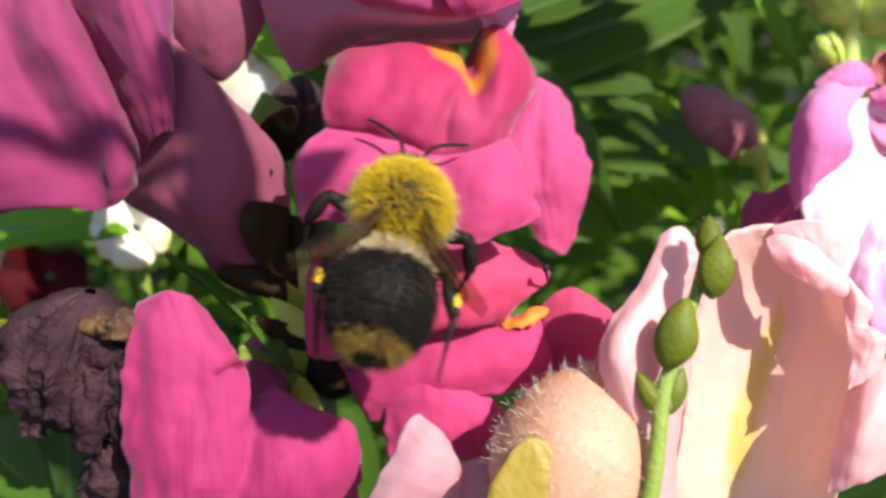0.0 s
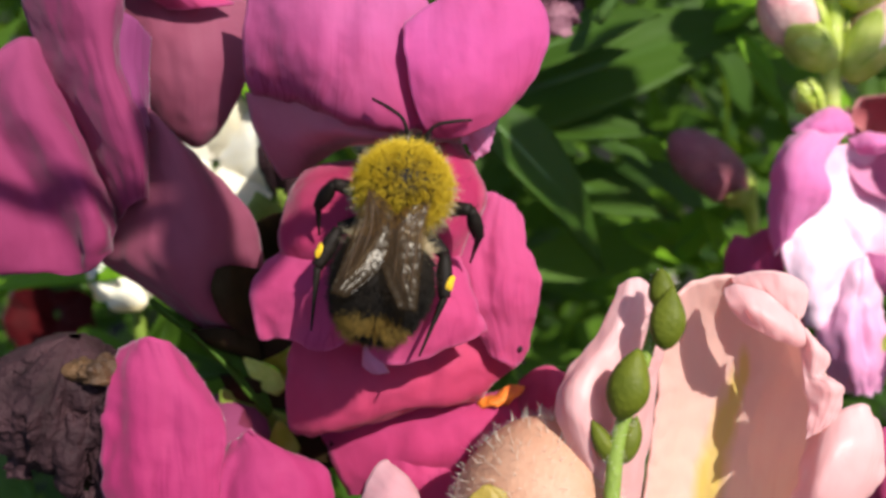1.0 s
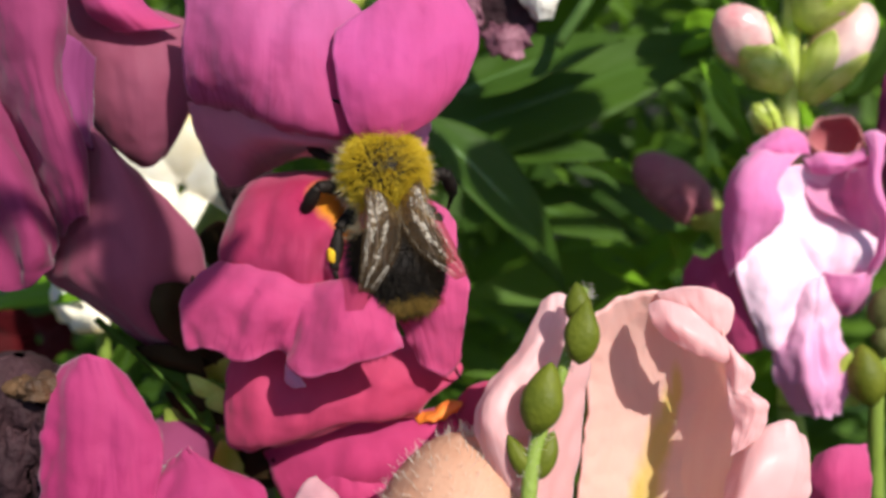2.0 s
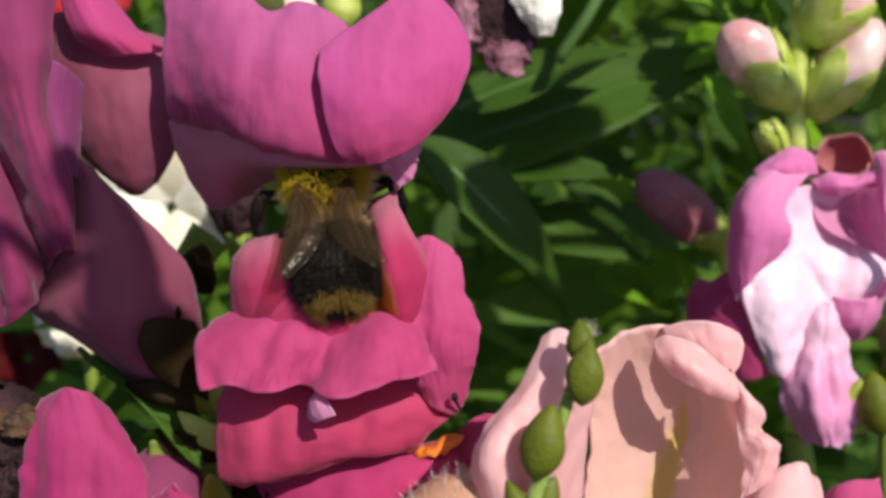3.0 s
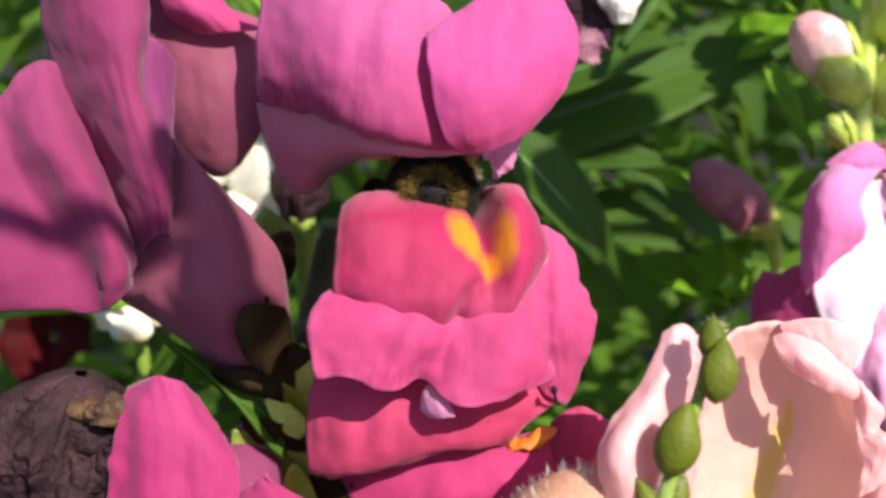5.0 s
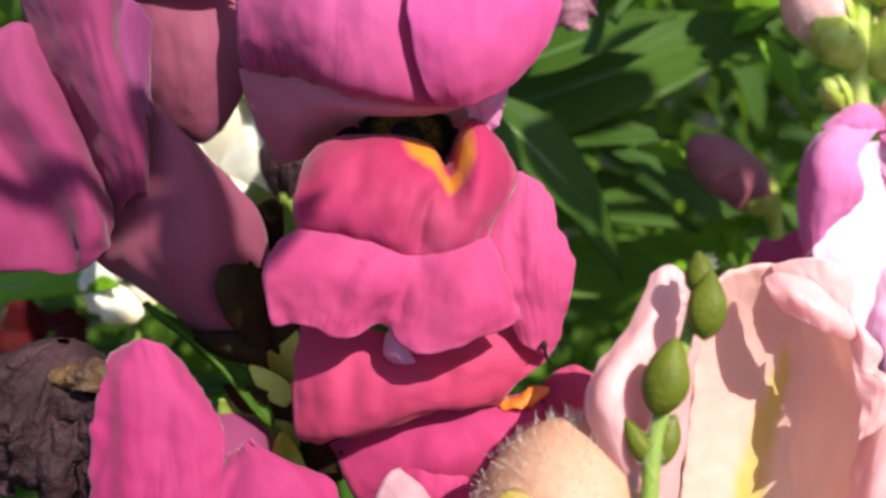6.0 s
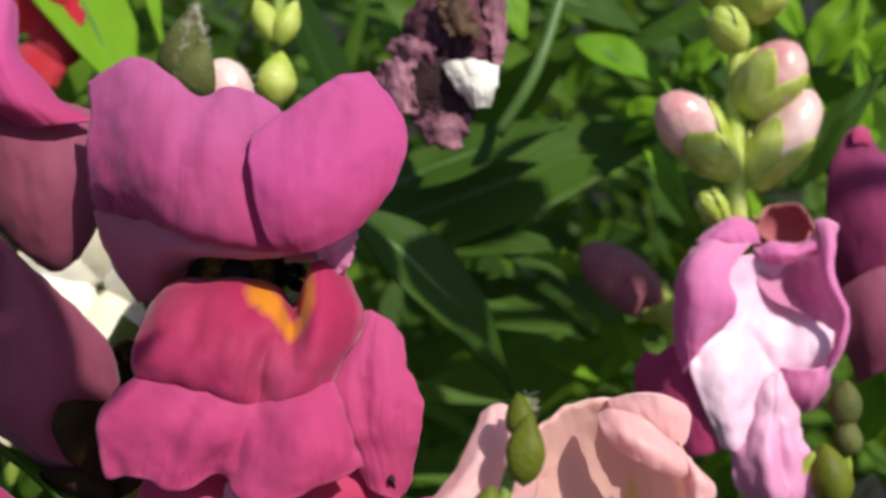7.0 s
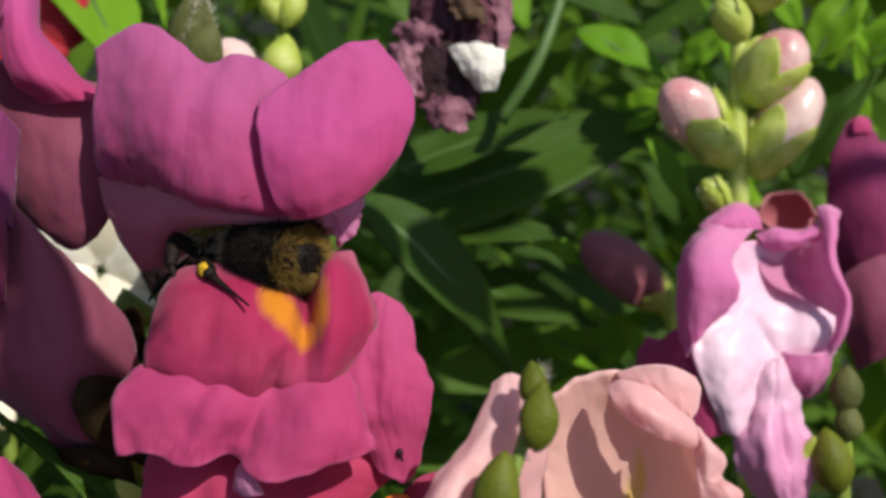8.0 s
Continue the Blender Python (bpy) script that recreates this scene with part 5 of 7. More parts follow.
# ---- pink and white flower ----
def build_right_flower():
    f = thing("snapdragon_flower", (46.5, -18.4, -28.0), "pink and white snapdragon flower glaring in the sun", "flower", "snapdragon flowers")
    petal("face", [
        [(38.7, 5.2, -24.0), (43.0, 6.1, -25.0), (47.0, 6.7, -26.0), (50.3, 6.7, -26.5), (51.9, 6.1, -26.0)],
        [(39.5, 1.9, -24.0), (42.9, 2.5, -25.2), (47.1, 2.9, -27.5), (50.4, 2.9, -28.0), (52.1, 1.8, -25.0)],
        [(37.8, -2.2, -23.0), (41.7, -1.0, -24.0), (45.4, -1.4, -25.2), (48.7, -0.8, -25.0), (51.6, -1.5, -23.6)],
        [(35.3, -5.0, -22.4), (39.1, -4.5, -22.0), (44.0, -4.9, -24.4), (47.5, -3.8, -23.4), (50.7, -3.8, -22.6)],
        [(35.8, -7.8, -22.6), (38.5, -7.8, -21.6), (43.0, -7.4, -23.6), (46.8, -6.4, -24.0), (50.2, -5.8, -23.0)],
        [(37.1, -11.0, -23.0), (38.9, -11.0, -22.2), (41.6, -10.6, -23.2), (44.9, -9.9, -25.0), (48.1, -8.8, -26.0)],
        [(38.5, -14.0, -24.0), (39.4, -14.2, -23.4), (41.1, -14.3, -24.0), (43.6, -13.4, -26.0), (45.8, -12.4, -27.0)]],
          BLUSH, f, "whitish inner face of the bloom", 60, 64, ruffle=0.2, folds=0.5,
          creases=(([(41.1, -1.0, -24.0), (43.3, -4.0, -24.0), (44.7, -6.6, -24.0)], 0.8, 0.8),))
    petal("left_lobe", [
        [(36.4, 6.7, -24.0), (37.7, 7.4, -22.5), (39.8, 7.1, -22.5), (42.7, 7.2, -24.0)],
        [(34.2, 3.1, -23.0), (35.3, 4.1, -20.6), (37.2, 4.2, -20.0), (39.1, 3.8, -21.0)],
        [(33.7, -0.4, -22.6), (34.6, 1.0, -19.8), (37.0, 1.5, -19.0), (39.6, 0.9, -20.4)],
        [(33.9, -3.8, -22.6), (34.8, -2.1, -20.6), (36.6, -1.1, -20.0), (39.1, -0.8, -21.4)],
        [(34.8, -6.1, -23.0), (35.1, -5.0, -21.8), (36.1, -3.6, -21.6), (37.7, -2.4, -22.4)]],
          ORCHID, f, "rolled pink upper lobe", 40, 44, ruffle=0.2, folds=0.3)
    petal("top_lobe", [
        [(37.0, 7.7, -25.0), (39.2, 9.2, -25.0), (41.6, 10.2, -25.5), (44.0, 9.4, -26.5)],
        [(37.3, 7.0, -24.0), (39.2, 7.9, -23.4), (41.5, 8.7, -23.8), (43.9, 8.3, -25.5)],
        [(38.6, 5.8, -24.0), (40.1, 6.6, -23.6), (42.1, 7.1, -24.0), (44.1, 7.3, -25.4)]],
          ORCHID, f, "bright pink lobe at the top", 30, 22, ruffle=0.2)
    petal("rim", [
        [(43.0, 6.7, -25.0), (45.1, 7.2, -24.0), (47.5, 7.0, -24.0), (49.4, 7.7, -23.6)],
        [(43.5, 5.7, -24.0), (44.9, 6.0, -22.8), (46.9, 6.0, -22.8), (49.3, 6.7, -23.0)],
        [(44.2, 5.1, -24.4), (45.5, 4.8, -23.6), (47.5, 5.3, -23.6), (49.8, 6.0, -24.0)]], ORCHID, f, "pink front rim of the hollow", 30, 16, ruffle=0.15)
    petal("rim", [
        [(49.0, 9.3, -23.0), (49.9, 9.4, -22.4), (51.3, 8.7, -22.6)],
        [(49.4, 7.0, -22.6), (49.8, 6.9, -21.6), (50.6, 6.9, -22.0)],
        [(49.0, 4.0, -22.0), (49.3, 3.9, -21.0), (50.0, 4.1, -21.4)],
        [(49.2, 1.7, -21.6), (49.8, 1.6, -20.4), (50.7, 1.6, -21.0)],
        [(50.2, -0.6, -21.6), (50.5, -0.6, -20.2), (51.3, -0.7, -21.0)],
        [(49.8, -3.5, -21.6), (50.0, -3.2, -20.4), (50.8, -2.9, -21.0)],
        [(49.2, -5.8, -22.4), (49.4, -5.5, -21.6), (50.2, -5.2, -22.0)]], ORCHID, f, "bright pink curled edge", 12, 44, ruffle=0.15)
    petal("right_lobe", [
        [(44.1, 5.8, -25.5), (47.2, 5.6, -26.5), (49.4, 5.8, -26.0), (50.1, 6.1, -23.0)],
        [(43.7, 3.1, -25.0), (47.5, 2.6, -27.0), (49.6, 2.5, -26.0), (49.9, 3.1, -22.0)],
        [(45.1, 1.0, -24.8), (47.6, 0.4, -25.2), (49.5, 0.3, -24.0), (50.7, -0.1, -21.2)],
        [(47.7, -0.3, -24.0), (49.2, -1.2, -23.4), (50.2, -2.1, -22.4), (50.7, -2.4, -21.2)]],
          LILAC, f, "curled lobe with a shaded hollow", 36, 36, ruffle=0.15, folds=0.4)
    petal("lower_lobe", [
        [(44.6, -5.7, -23.0), (46.6, -6.0, -22.0), (48.9, -5.7, -22.0), (50.2, -5.2, -22.6)],
        [(45.2, -8.1, -24.0), (46.8, -8.3, -22.8), (48.6, -8.1, -23.0), (50.2, -7.3, -24.0)],
        [(46.8, -10.3, -26.0), (48.0, -10.6, -25.4), (49.2, -10.1, -25.4), (50.3, -9.2, -26.0)]],
          ORCHID, f, "rose lobe turned down in shade", 28, 24, ruffle=0.2)
    petal("side", [
        [(32.2, -3.9, -29.0), (33.2, -4.2, -27.0), (34.3, -3.3, -24.5), (35.2, -5.0, -23.4)],
        [(31.1, -6.3, -29.0), (32.6, -6.8, -26.5), (34.5, -6.8, -24.4), (36.2, -8.5, -23.6)],
        [(31.3, -10.5, -29.0), (32.8, -10.7, -26.5), (35.3, -10.8, -24.6), (37.6, -11.7, -24.0)],
        [(33.0, -14.2, -29.0), (34.4, -14.9, -27.5), (36.3, -14.9, -25.6), (38.7, -14.1, -24.6)]],
          PINK, f, "shaded rose side of the tube", 30, 30, ruffle=0.2)
    petal("low_lip", [
        [(42.4, -8.2, -24.5), (43.6, -6.6, -23.4), (45.0, -6.4, -23.2), (46.2, -8.0, -24.3)],
        [(40.6, -11.4, -24.2), (42.4, -10.7, -21.9), (44.4, -10.6, -22.0), (46.8, -11.3, -23.4)],
        [(39.6, -14.8, -24.0), (41.8, -14.1, -21.0), (44.3, -14.2, -21.5), (47.4, -15.0, -22.8)],
        [(40.2, -18.0, -24.0), (42.2, -17.5, -20.9), (44.6, -17.7, -21.6), (47.6, -18.0, -23.2)],
        [(42.6, -21.2, -25.0), (43.6, -21.4, -23.2), (45.3, -21.6, -23.2), (47.5, -21.3, -25.0)]],
          BLUSH_LIP, f, "pink lower lip streaked with white", 44, 46, ruffle=0.5, folds=0.7,
          creases=(([(43.6, -10.5, 0.0), (43.8, -14.6, 0.0), (44.2, -20.0, 0.0)], 0.7, 0.7), ([(45.6, -11.0, 0.0), (46.2, -15.0, 0.0), (46.0, -20.0, 0.0)], 0.7, 0.6)))
    for half in (0, 1):
        axis, mid = Vector((-0.1, 0.72, 0.69)).normalized(), Vector((48.6, 6.6, -31.5))
        ax, ay = axis.orthogonal().normalized(), axis.cross(axis.orthogonal().normalized())
        rows = []
        for h, r in ((0.0, 1.4), (1.6, 2.7), (3.4, 3.2), (5.0 - 0.7 * half, 2.9 + 0.5 * half)):
            turns = [math.pi * (half + q / 4.0) + 0.5 for q in (-0.3, 1, 2, 3, 4.3)]
            rows.append([tuple(mid + axis * h + (ax * math.cos(w) + ay * math.sin(w)) * r) for w in turns])
        petal("cup_petal", rows, SOFT_ROSE, f, "small rose petal of a half-open bud", 28, 20, ruffle=0.3, folds=0.3)
    for a, b in (((49.4, -20.9, -28.0), (51.2, -14.4, -23.0)), ((46.6, -21.8, -27.0), (47.3, -14.2, -22.0))):
        sepal("sepal", a, b, 4.0, 0.9, CALYX, f)


build_right_flower()


def build_raceme():
    f = thing("bud_spike", (44.3, 8.7, -32.0), "upright spike of green and pink flower buds", "flower spike")
    rod("stalk", [(44.8, -21.8, -34.0), (45.1, -2.8, -33.0), (43.7, 11.1, -31.0), (43.5, 19.9, -30.0), (44.2, 29.0, -30.0), (46.0, 40.0, -31.0), (47.2, 50.0, -32.0)], [1.4, 1.3, 1.15, 1.1, 1.0, 0.9, 0.5], CALYX, f, sides=14)
    for base, tip, w, m, cover in (((42.5, 16.7, -30.0), (34.4, 23.4, -26.5), 6.0, BUDPINK, 0.66), ((44.4, 22.1, -29.5), (49.6, 29.3, -26.5), 6.4, BUDPINK, 0.76),
                                   ((45.0, 13.9, -30.5), (51.8, 24.4, -28.0), 5.8, BUDPINK, 0.62), ((44.5, 29.4, -29.5), (41.2, 33.9, -28.0), 3.4, CALYX, 0.9),
                                   ((45.3, 32.6, -29.0), (47.4, 37.7, -27.0), 5.4, CALYX, 0.8), ((44.9, 34.5, -30.5), (41.1, 39.2, -29.0), 4.8, CALYX, 0.8),
                                   ((43.1, 15.4, -29.5), (37.2, 19.7, -27.0), 4.6, CALYX, 0.9), ((41.9, 9.7, -29.5), (38.9, 13.3, -28.5), 2.4, CALYX, 0.9)):
        calyx_bud(base, tip, w, m, CALYX, f, cover, label="closed bud tinged with pink" if m is BUDPINK else "small green bud")
    rng = random.Random(15)
    o = Vector(base_of(f))
    P = catmull([(45.1, -2.8, -33.0), (43.7, 11.1, -31.0), (43.5, 19.9, -30.0), (44.2, 29.0, -30.0), (46.0, 40.0, -31.0)], 50)
    places, normals = [], []
    for _ in range(500):
        nrm = Vector((rng.gauss(0, 1), rng.gauss(0, 0.3), rng.gauss(0, 1))).normalized()
        places.append(Vector(P[rng.randrange(50)]) - o + nrm * 1.0)
        normals.append(nrm)
    fuzz("hairs", (0, 0, 0), places, normals, 0.8, 0.02, HAIR, f, spread=0.2, seed=16, label="short pale hairs")
    rod("side_shoot", [(39.7, 10.0, -29.5), (39.7, 11.8, -29.0), (40.8, 13.7, -29.0)], [0.5, 0.9, 0.5], CALYX, f)


build_raceme()
A = (44.8, -21.8, -34.0)
build_spike([ground_under(A, (0.0, 0.02)), (46.2, -28.5, -36.0), A], [2.0, 1.7, 1.45], "green lower stem of the bud spike")


def build_dark_bud():
    f = thing("flower_bud", (39.8, 0.1, -48.0), "dull purple-pink closed bud hanging in the shade", "flower bud", "flower buds")
    calyx_bud((40.1, 0.1, -47.0), (28.4, 8.8, -44.5), 6.6, BUDDARK, CALYX, f, 0.3, label="dull purple-pink petals folded shut")
    bulb("lower_lip", (34.1, 3.4, -45.0), (-0.25, 1.0, 0.1), 7.0, 4.6, BUDDARK, f, nu=20, nv=16)
    rod("pedicel", [(37.9, 1.6, -46.0), (40.4, -2.0, -48.0), (41.7, -10.2, -51.0), (41.7, -25.6, -56.0)], [2.0, 0.9, 0.9, 1.0], CALYX, f)


build_dark_bud()


# ---- faded flower at the top, buds and blooms behind ----
TOPF = build_faded("faded_flower", (11.8, 30.3, -27.0), (0.05, 1.0, 0.1), 13.0, 9.5, "withered dark purple bloom with a pale dry patch", seed=8, mat=WILT_ROSE)
petal("dry_patch", [
        [(10.6, 25.8, -21.6), (12.0, 26.1, -20.6), (14.0, 25.9, -20.2), (16.4, 25.6, -21.4)],
        [(11.3, 24.3, -21.0), (12.6, 24.3, -19.8), (14.3, 24.4, -19.6), (16.2, 24.3, -20.8)],
        [(12.6, 22.6, -21.0), (13.4, 22.5, -20.0), (14.5, 22.5, -19.9), (15.9, 22.8, -20.9)],
        [(13.6, 21.3, -21.8), (14.1, 21.1, -20.9), (14.7, 21.1, -20.9), (15.3, 21.4, -21.6)]], PALETAN, TOPF, "pale cream dry patch", 34, 30, ruffle=0.3, freq=0.5, folds=0.25)
petal("dry_streak", [
        [(10.6, 34.6, -22.0), (11.8, 34.8, -21.4), (13.0, 34.4, -22.0)],
        [(10.4, 31.6, -21.4), (12.0, 31.6, -20.7), (13.6, 31.4, -21.4)],
        [(11.8, 28.8, -21.5), (13.2, 28.7, -20.9), (14.6, 28.8, -21.6)]], WILT_TAN, TOPF, "tan dry streak down the petals", 24, 26, ruffle=0.9, freq=0.8, folds=0.9)
for rows in ([
        [(3.8, 26.2, -25.4), (5.4, 27.0, -23.6), (7.4, 26.6, -23.0)],
        [(3.6, 23.6, -25.0), (5.6, 23.9, -22.8), (7.6, 23.6, -22.6)],
        [(4.8, 21.3, -25.0), (6.4, 21.2, -23.2), (7.8, 20.8, -23.0)]], [
        [(4.8, 29.6, -25.0), (6.8, 29.3, -22.8), (9.8, 28.4, -22.2)],
        [(5.0, 28.4, -24.6), (7.2, 27.7, -22.2), (9.9, 26.8, -22.0)],
        [(5.6, 27.3, -25.0), (7.4, 26.6, -23.2), (9.8, 25.8, -23.0)]], [
        [(7.6, 21.2, -24.0), (10.0, 21.0, -22.2), (13.6, 20.6, -23.0)],
        [(7.9, 19.8, -23.6), (10.2, 19.2, -21.8), (13.0, 19.4, -22.8)],
        [(8.6, 18.2, -24.0), (10.2, 17.4, -22.8), (12.4, 17.8, -23.4)]], [
        [(15.0, 35.0, -23.4), (16.4, 35.0, -23.4), (17.4, 34.6, -24.6)],
        [(15.4, 30.6, -23.0), (16.6, 30.4, -23.0), (17.4, 30.4, -24.4)],
        [(15.8, 26.6, -23.0), (16.6, 26.4, -23.2), (17.0, 26.6, -24.2)]]):
    petal("torn_edge", rows, WILT_EDGE, TOPF, "ragged faded pink edge", 34, 30, ruffle=1.0, freq=0.55, folds=0.5)
petal("dark_hollow", [
        [(7.2, 26.6, -23.6), (10.2, 26.8, -22.6), (13.6, 26.4, -22.6)],
        [(7.4, 23.2, -23.4), (10.4, 23.2, -22.4), (14.0, 23.0, -22.6)],
        [(7.6, 20.4, -23.8), (10.4, 20.2, -22.9), (13.8, 20.4, -23.2)]], WILT, TOPF, "dark maroon inside of the withered petal", 26, 24, ruffle=0.6, folds=0.6)
rod("pedicel", [(17.9, 49.2, -36.0), (14.8, 40.6, -32.0), (12.2, 34.4, -28.0)], [1.0, 1.2, 2.2], STEM, TOPF)
rod("side_stem", [(26.6, 42.1, -36.0), (22.1, 29.4, -35.0), (17.4, 21.7, -37.0)], [0.7, 0.75, 0.75], RIB, TOPF)


def build_far_buds():
    f = thing("bud_shoot", (-7.5, 14.6, -29.0), "hairy green stem tip with leafy buds behind the bloom", "stem", "plant stems")
    rod("stalk", [(-7.4, 3.0, -32.0), (-7.7, 14.8, -30.0), (-7.4, 23.8, -28.0), (-7.5, 28.8, -28.0), (-7.1, 35.2, -28.0), (-6.9, 45.4, -29.0)], [0.9, 0.8, 0.7, 0.7, 0.7, 0.5], STEM, f)
    for p, ax, L, w in (((-7.2, 25.9, -26.5), (0.15, 1, 0), 6.2, 4.4), ((-6.0, 32.1, -26.5), (0.4, 1, 0), 5.4, 3.0), ((-8.5, 32.6, -27.0), (-0.4, 1, 0), 5.4, 3.0)):
        bulb("bud", p, ax, L, w, CALYX, f, pinch=0.5)
    g = thing("flower_bud", (-12.4, 18.4, -20.0), "olive green bud with bristly rim and a pink petal tip", "flower bud", "flower buds")
    sepal("sepal", (-16.1, 22.2, -19.0), (-13.8, 30.4, -17.0), 5.0, 1.2, OLIVE_LIT, g)
    sepal("sepal", (-14.3, 20.3, -16.0), (-12.2, 26.0, -14.0), 4.4, 1.2, OLIVE_LIT, g)
    calyx_bud((-11.3, 17.8, -20.0), (-11.2, 25.6, -18.0), 6.0, BUDPINK, OLIVE_LIT, g, 0.3, label="blush pink petal tip")
    rod("pedicel", [(-15.4, 8.3, -21.0), (-15.2, 15.0, -20.0), (-13.9, 20.8, -18.0)], [1.2, 1.2, 2.0], OLIVE_LIT, g)
    rng = random.Random(33)
    o, line = Vector(base_of(g)), catmull([(-15.2, 22.8, -17.0), (-14.8, 25.8, -16.0), (-14.1, 28.6, -16.0), (-13.4, 30.1, -16.0), (-12.8, 28.5, -15.6), (-12.1, 25.5, -15.0), (-11.8, 22.7, -15.0)], 60)
    places = [Vector(line[rng.randrange(60)]) - o for _ in range(160)]
    fuzz("hairs", (0, 0, 0), places, [Vector((rng.gauss(0, 1), rng.gauss(0.3, 0.6), 0.4)).normalized() for _ in places], 0.9, 0.025, HAIR, g, spread=0.2, seed=34, label="pale bristles")


build_far_buds()


def build_far_right():
    f = thing("snapdragon_flower", (61.5, -7.0, -36.0), "dusky mauve snapdragon flower in shade beside the bright bloom", "flower", "snapdragon flowers")
    petal("petal", [
        [(56.3, 20.1, -30.0), (58.3, 20.8, -30.0), (60.6, 18.0, -31.0), (65.1, 19.5, -32.0)],
        [(54.5, 16.1, -31.0), (57.5, 15.1, -29.0), (61.9, 14.4, -29.0), (68.1, 14.0, -31.0)],
        [(54.4, 9.8, -32.0), (57.2, 9.4, -29.0), (61.7, 8.6, -28.0), (69.0, 8.2, -31.0)],
        [(55.5, 3.4, -33.0), (57.9, 3.2, -30.0), (62.4, 2.5, -29.0), (69.2, 1.9, -32.0)],
        [(56.9, -3.0, -34.0), (59.1, -3.7, -32.0), (63.6, -4.4, -32.0), (69.9, -4.5, -34.0)]],
          MAUVE_SHADED, f, "broad dusky petal", 32, 32)
    petal("rim", [
        [(56.7, 20.2, -29.6), (57.5, 20.7, -29.4), (58.7, 20.3, -29.6)],
        [(56.5, 19.4, -29.4), (57.5, 19.6, -29.2), (58.6, 19.4, -29.4)],
        [(56.7, 18.6, -29.4), (57.6, 18.7, -29.3), (58.4, 18.5, -29.4)]], PINK, f, "bright rim tip", 12, 12)
    petal("petal", [
        [(54.5, 2.0, -31.0), (57.5, 4.4, -29.0), (61.3, 5.0, -29.0), (67.5, 4.4, -31.0)],
        [(54.6, -3.0, -30.5), (57.1, -1.2, -27.5), (61.2, -0.7, -27.0), (67.2, -1.3, -30.0)],
        [(56.5, -8.0, -31.0), (57.9, -6.7, -28.5), (61.4, -6.1, -28.0), (67.4, -7.0, -31.0)]], PINK_SHADED, f, "shaded rose lobe", 24, 22)
    rod("pedicel", [(66.2, -29.9, -40.0), (66.0, -16.4, -38.0), (64.4, -5.8, -35.0)], [1.3, 1.3, 3.0], CALYX, f)
    g = thing("flower_bud", (50.4, -17.8, -23.0), "small green buds on a short shoot", "flower bud", "flower buds")
    bulb("bud", (51.2, -9.6, -23.0), (0.1, 1, 0.1), 5.0, 3.4, OLIVE_LIT, g, pinch=0.3)
    bulb("bud", (51.3, -13.0, -23.0), (0.1, 1, 0.1), 4.0, 2.8, OLIVE_LIT, g, pinch=0.3)
    bulb("bud", (49.1, -16.8, -22.5), (-0.2, 1, 0.1), 7.0, 4.2, POD, g, pinch=0.4)
    rod("stalk", [(52.4, -32.6, -28.0), (51.2, -20.4, -25.0), (51.2, -13.3, -23.6), (51.6, -8.7, -23.6)], [0.9, 0.8, 0.6, 0.4], STEM, g)
    h = thing("flower_bud", (40.9, -24.3, -8.0), "magenta petal of a bloom low in the bed", "flower", "snapdragon flowers")
    petal("petal", [
        [(38.7, -22.5, -9.0), (40.3, -21.5, -8.0), (43.4, -21.4, -9.0)],
        [(37.8, -24.9, -8.0), (39.7, -23.9, -6.5), (43.4, -24.3, -8.0)],
        [(38.7, -28.8, -9.0), (40.4, -28.3, -7.5), (44.0, -28.7, -9.0)]], PINK, h, "", 20, 20)
    rod("pedicel", [(43.6, -37.4, -14.0), (42.7, -31.8, -12.0), (41.2, -27.7, -9.0)], [1.2, 1.2, 2.4], CALYX, h)


build_far_right()


def build_ivory(name, centre, label, s=1.0, mat=IVORY, n=5, seed=1):
    """A small bunched bloom: cupped petals round a centre."""
    f = thing(name, centre, label, "flower", "blooms behind")
    rng = random.Random(seed)
    c = Vector(centre)
    for k in range(n):
        w = 2 * math.pi * k / n + rng.uniform(-0.3, 0.3)
        d = Vector((math.cos(w), math.sin(w), 0.25))
        e = Vector((-math.sin(w), math.cos(w), 0))
        rows = []
        for r, wd, h in ((0.5, 1.2, 0.0), (2.2, 2.4, 1.6), (4.2, 2.9, 2.2), (5.6, 1.6, 1.8)):
            rows.append([tuple(c + (d * r + e * wd * x + Vector((0, 0, h - 0.8 * x * x))) * s) for x in (-1, -0.4, 0.4, 1)])
        petal("petal", rows, mat, f, "", 16, 16, ruffle=0.5)
    return f


W1 = build_ivory("ivory_flower", (-29.4, 4.3, -38.0), "ivory white bloom with yellow edges, glaring in the sun", 1.6, seed=2)
rod("pedicel", [(-29.9, -21.1, -50.0), (-29.5, -6.5, -45.0), (-30.0, 4.5, -40.0)], [0.9, 0.9, 0.9], STEM, W1)
W2 = build_ivory("ivory_flower", (-38.0, -8.7, -32.0), "small creamy white rounded bloom", 0.8, seed=4)
rod("pedicel", [(-37.1, -37.5, -42.0), (-37.4, -22.0, -36.0), (-38.6, -8.8, -34.0)], [0.8, 0.8, 0.8], STEM, W2)
R1 = build_ivory("red_flower", (-63.5, -18.2, -74.0), "deep red bloom low in the bed, shade painted into its petals", 1.3, RED_SHADED, 6, 5)
rod("pedicel", [(-68.8, -70.5, -88.0), (-67.2, -39.4, -84.0), (-64.6, -18.4, -77.0)], [0.9, 0.9, 0.9], STEM, R1)
R2 = build_ivory("red_flower", (-40.8, 35.5, -42.0), "scarlet bloom at the back of the bed", 1.6, SCARLET, 6, 7)
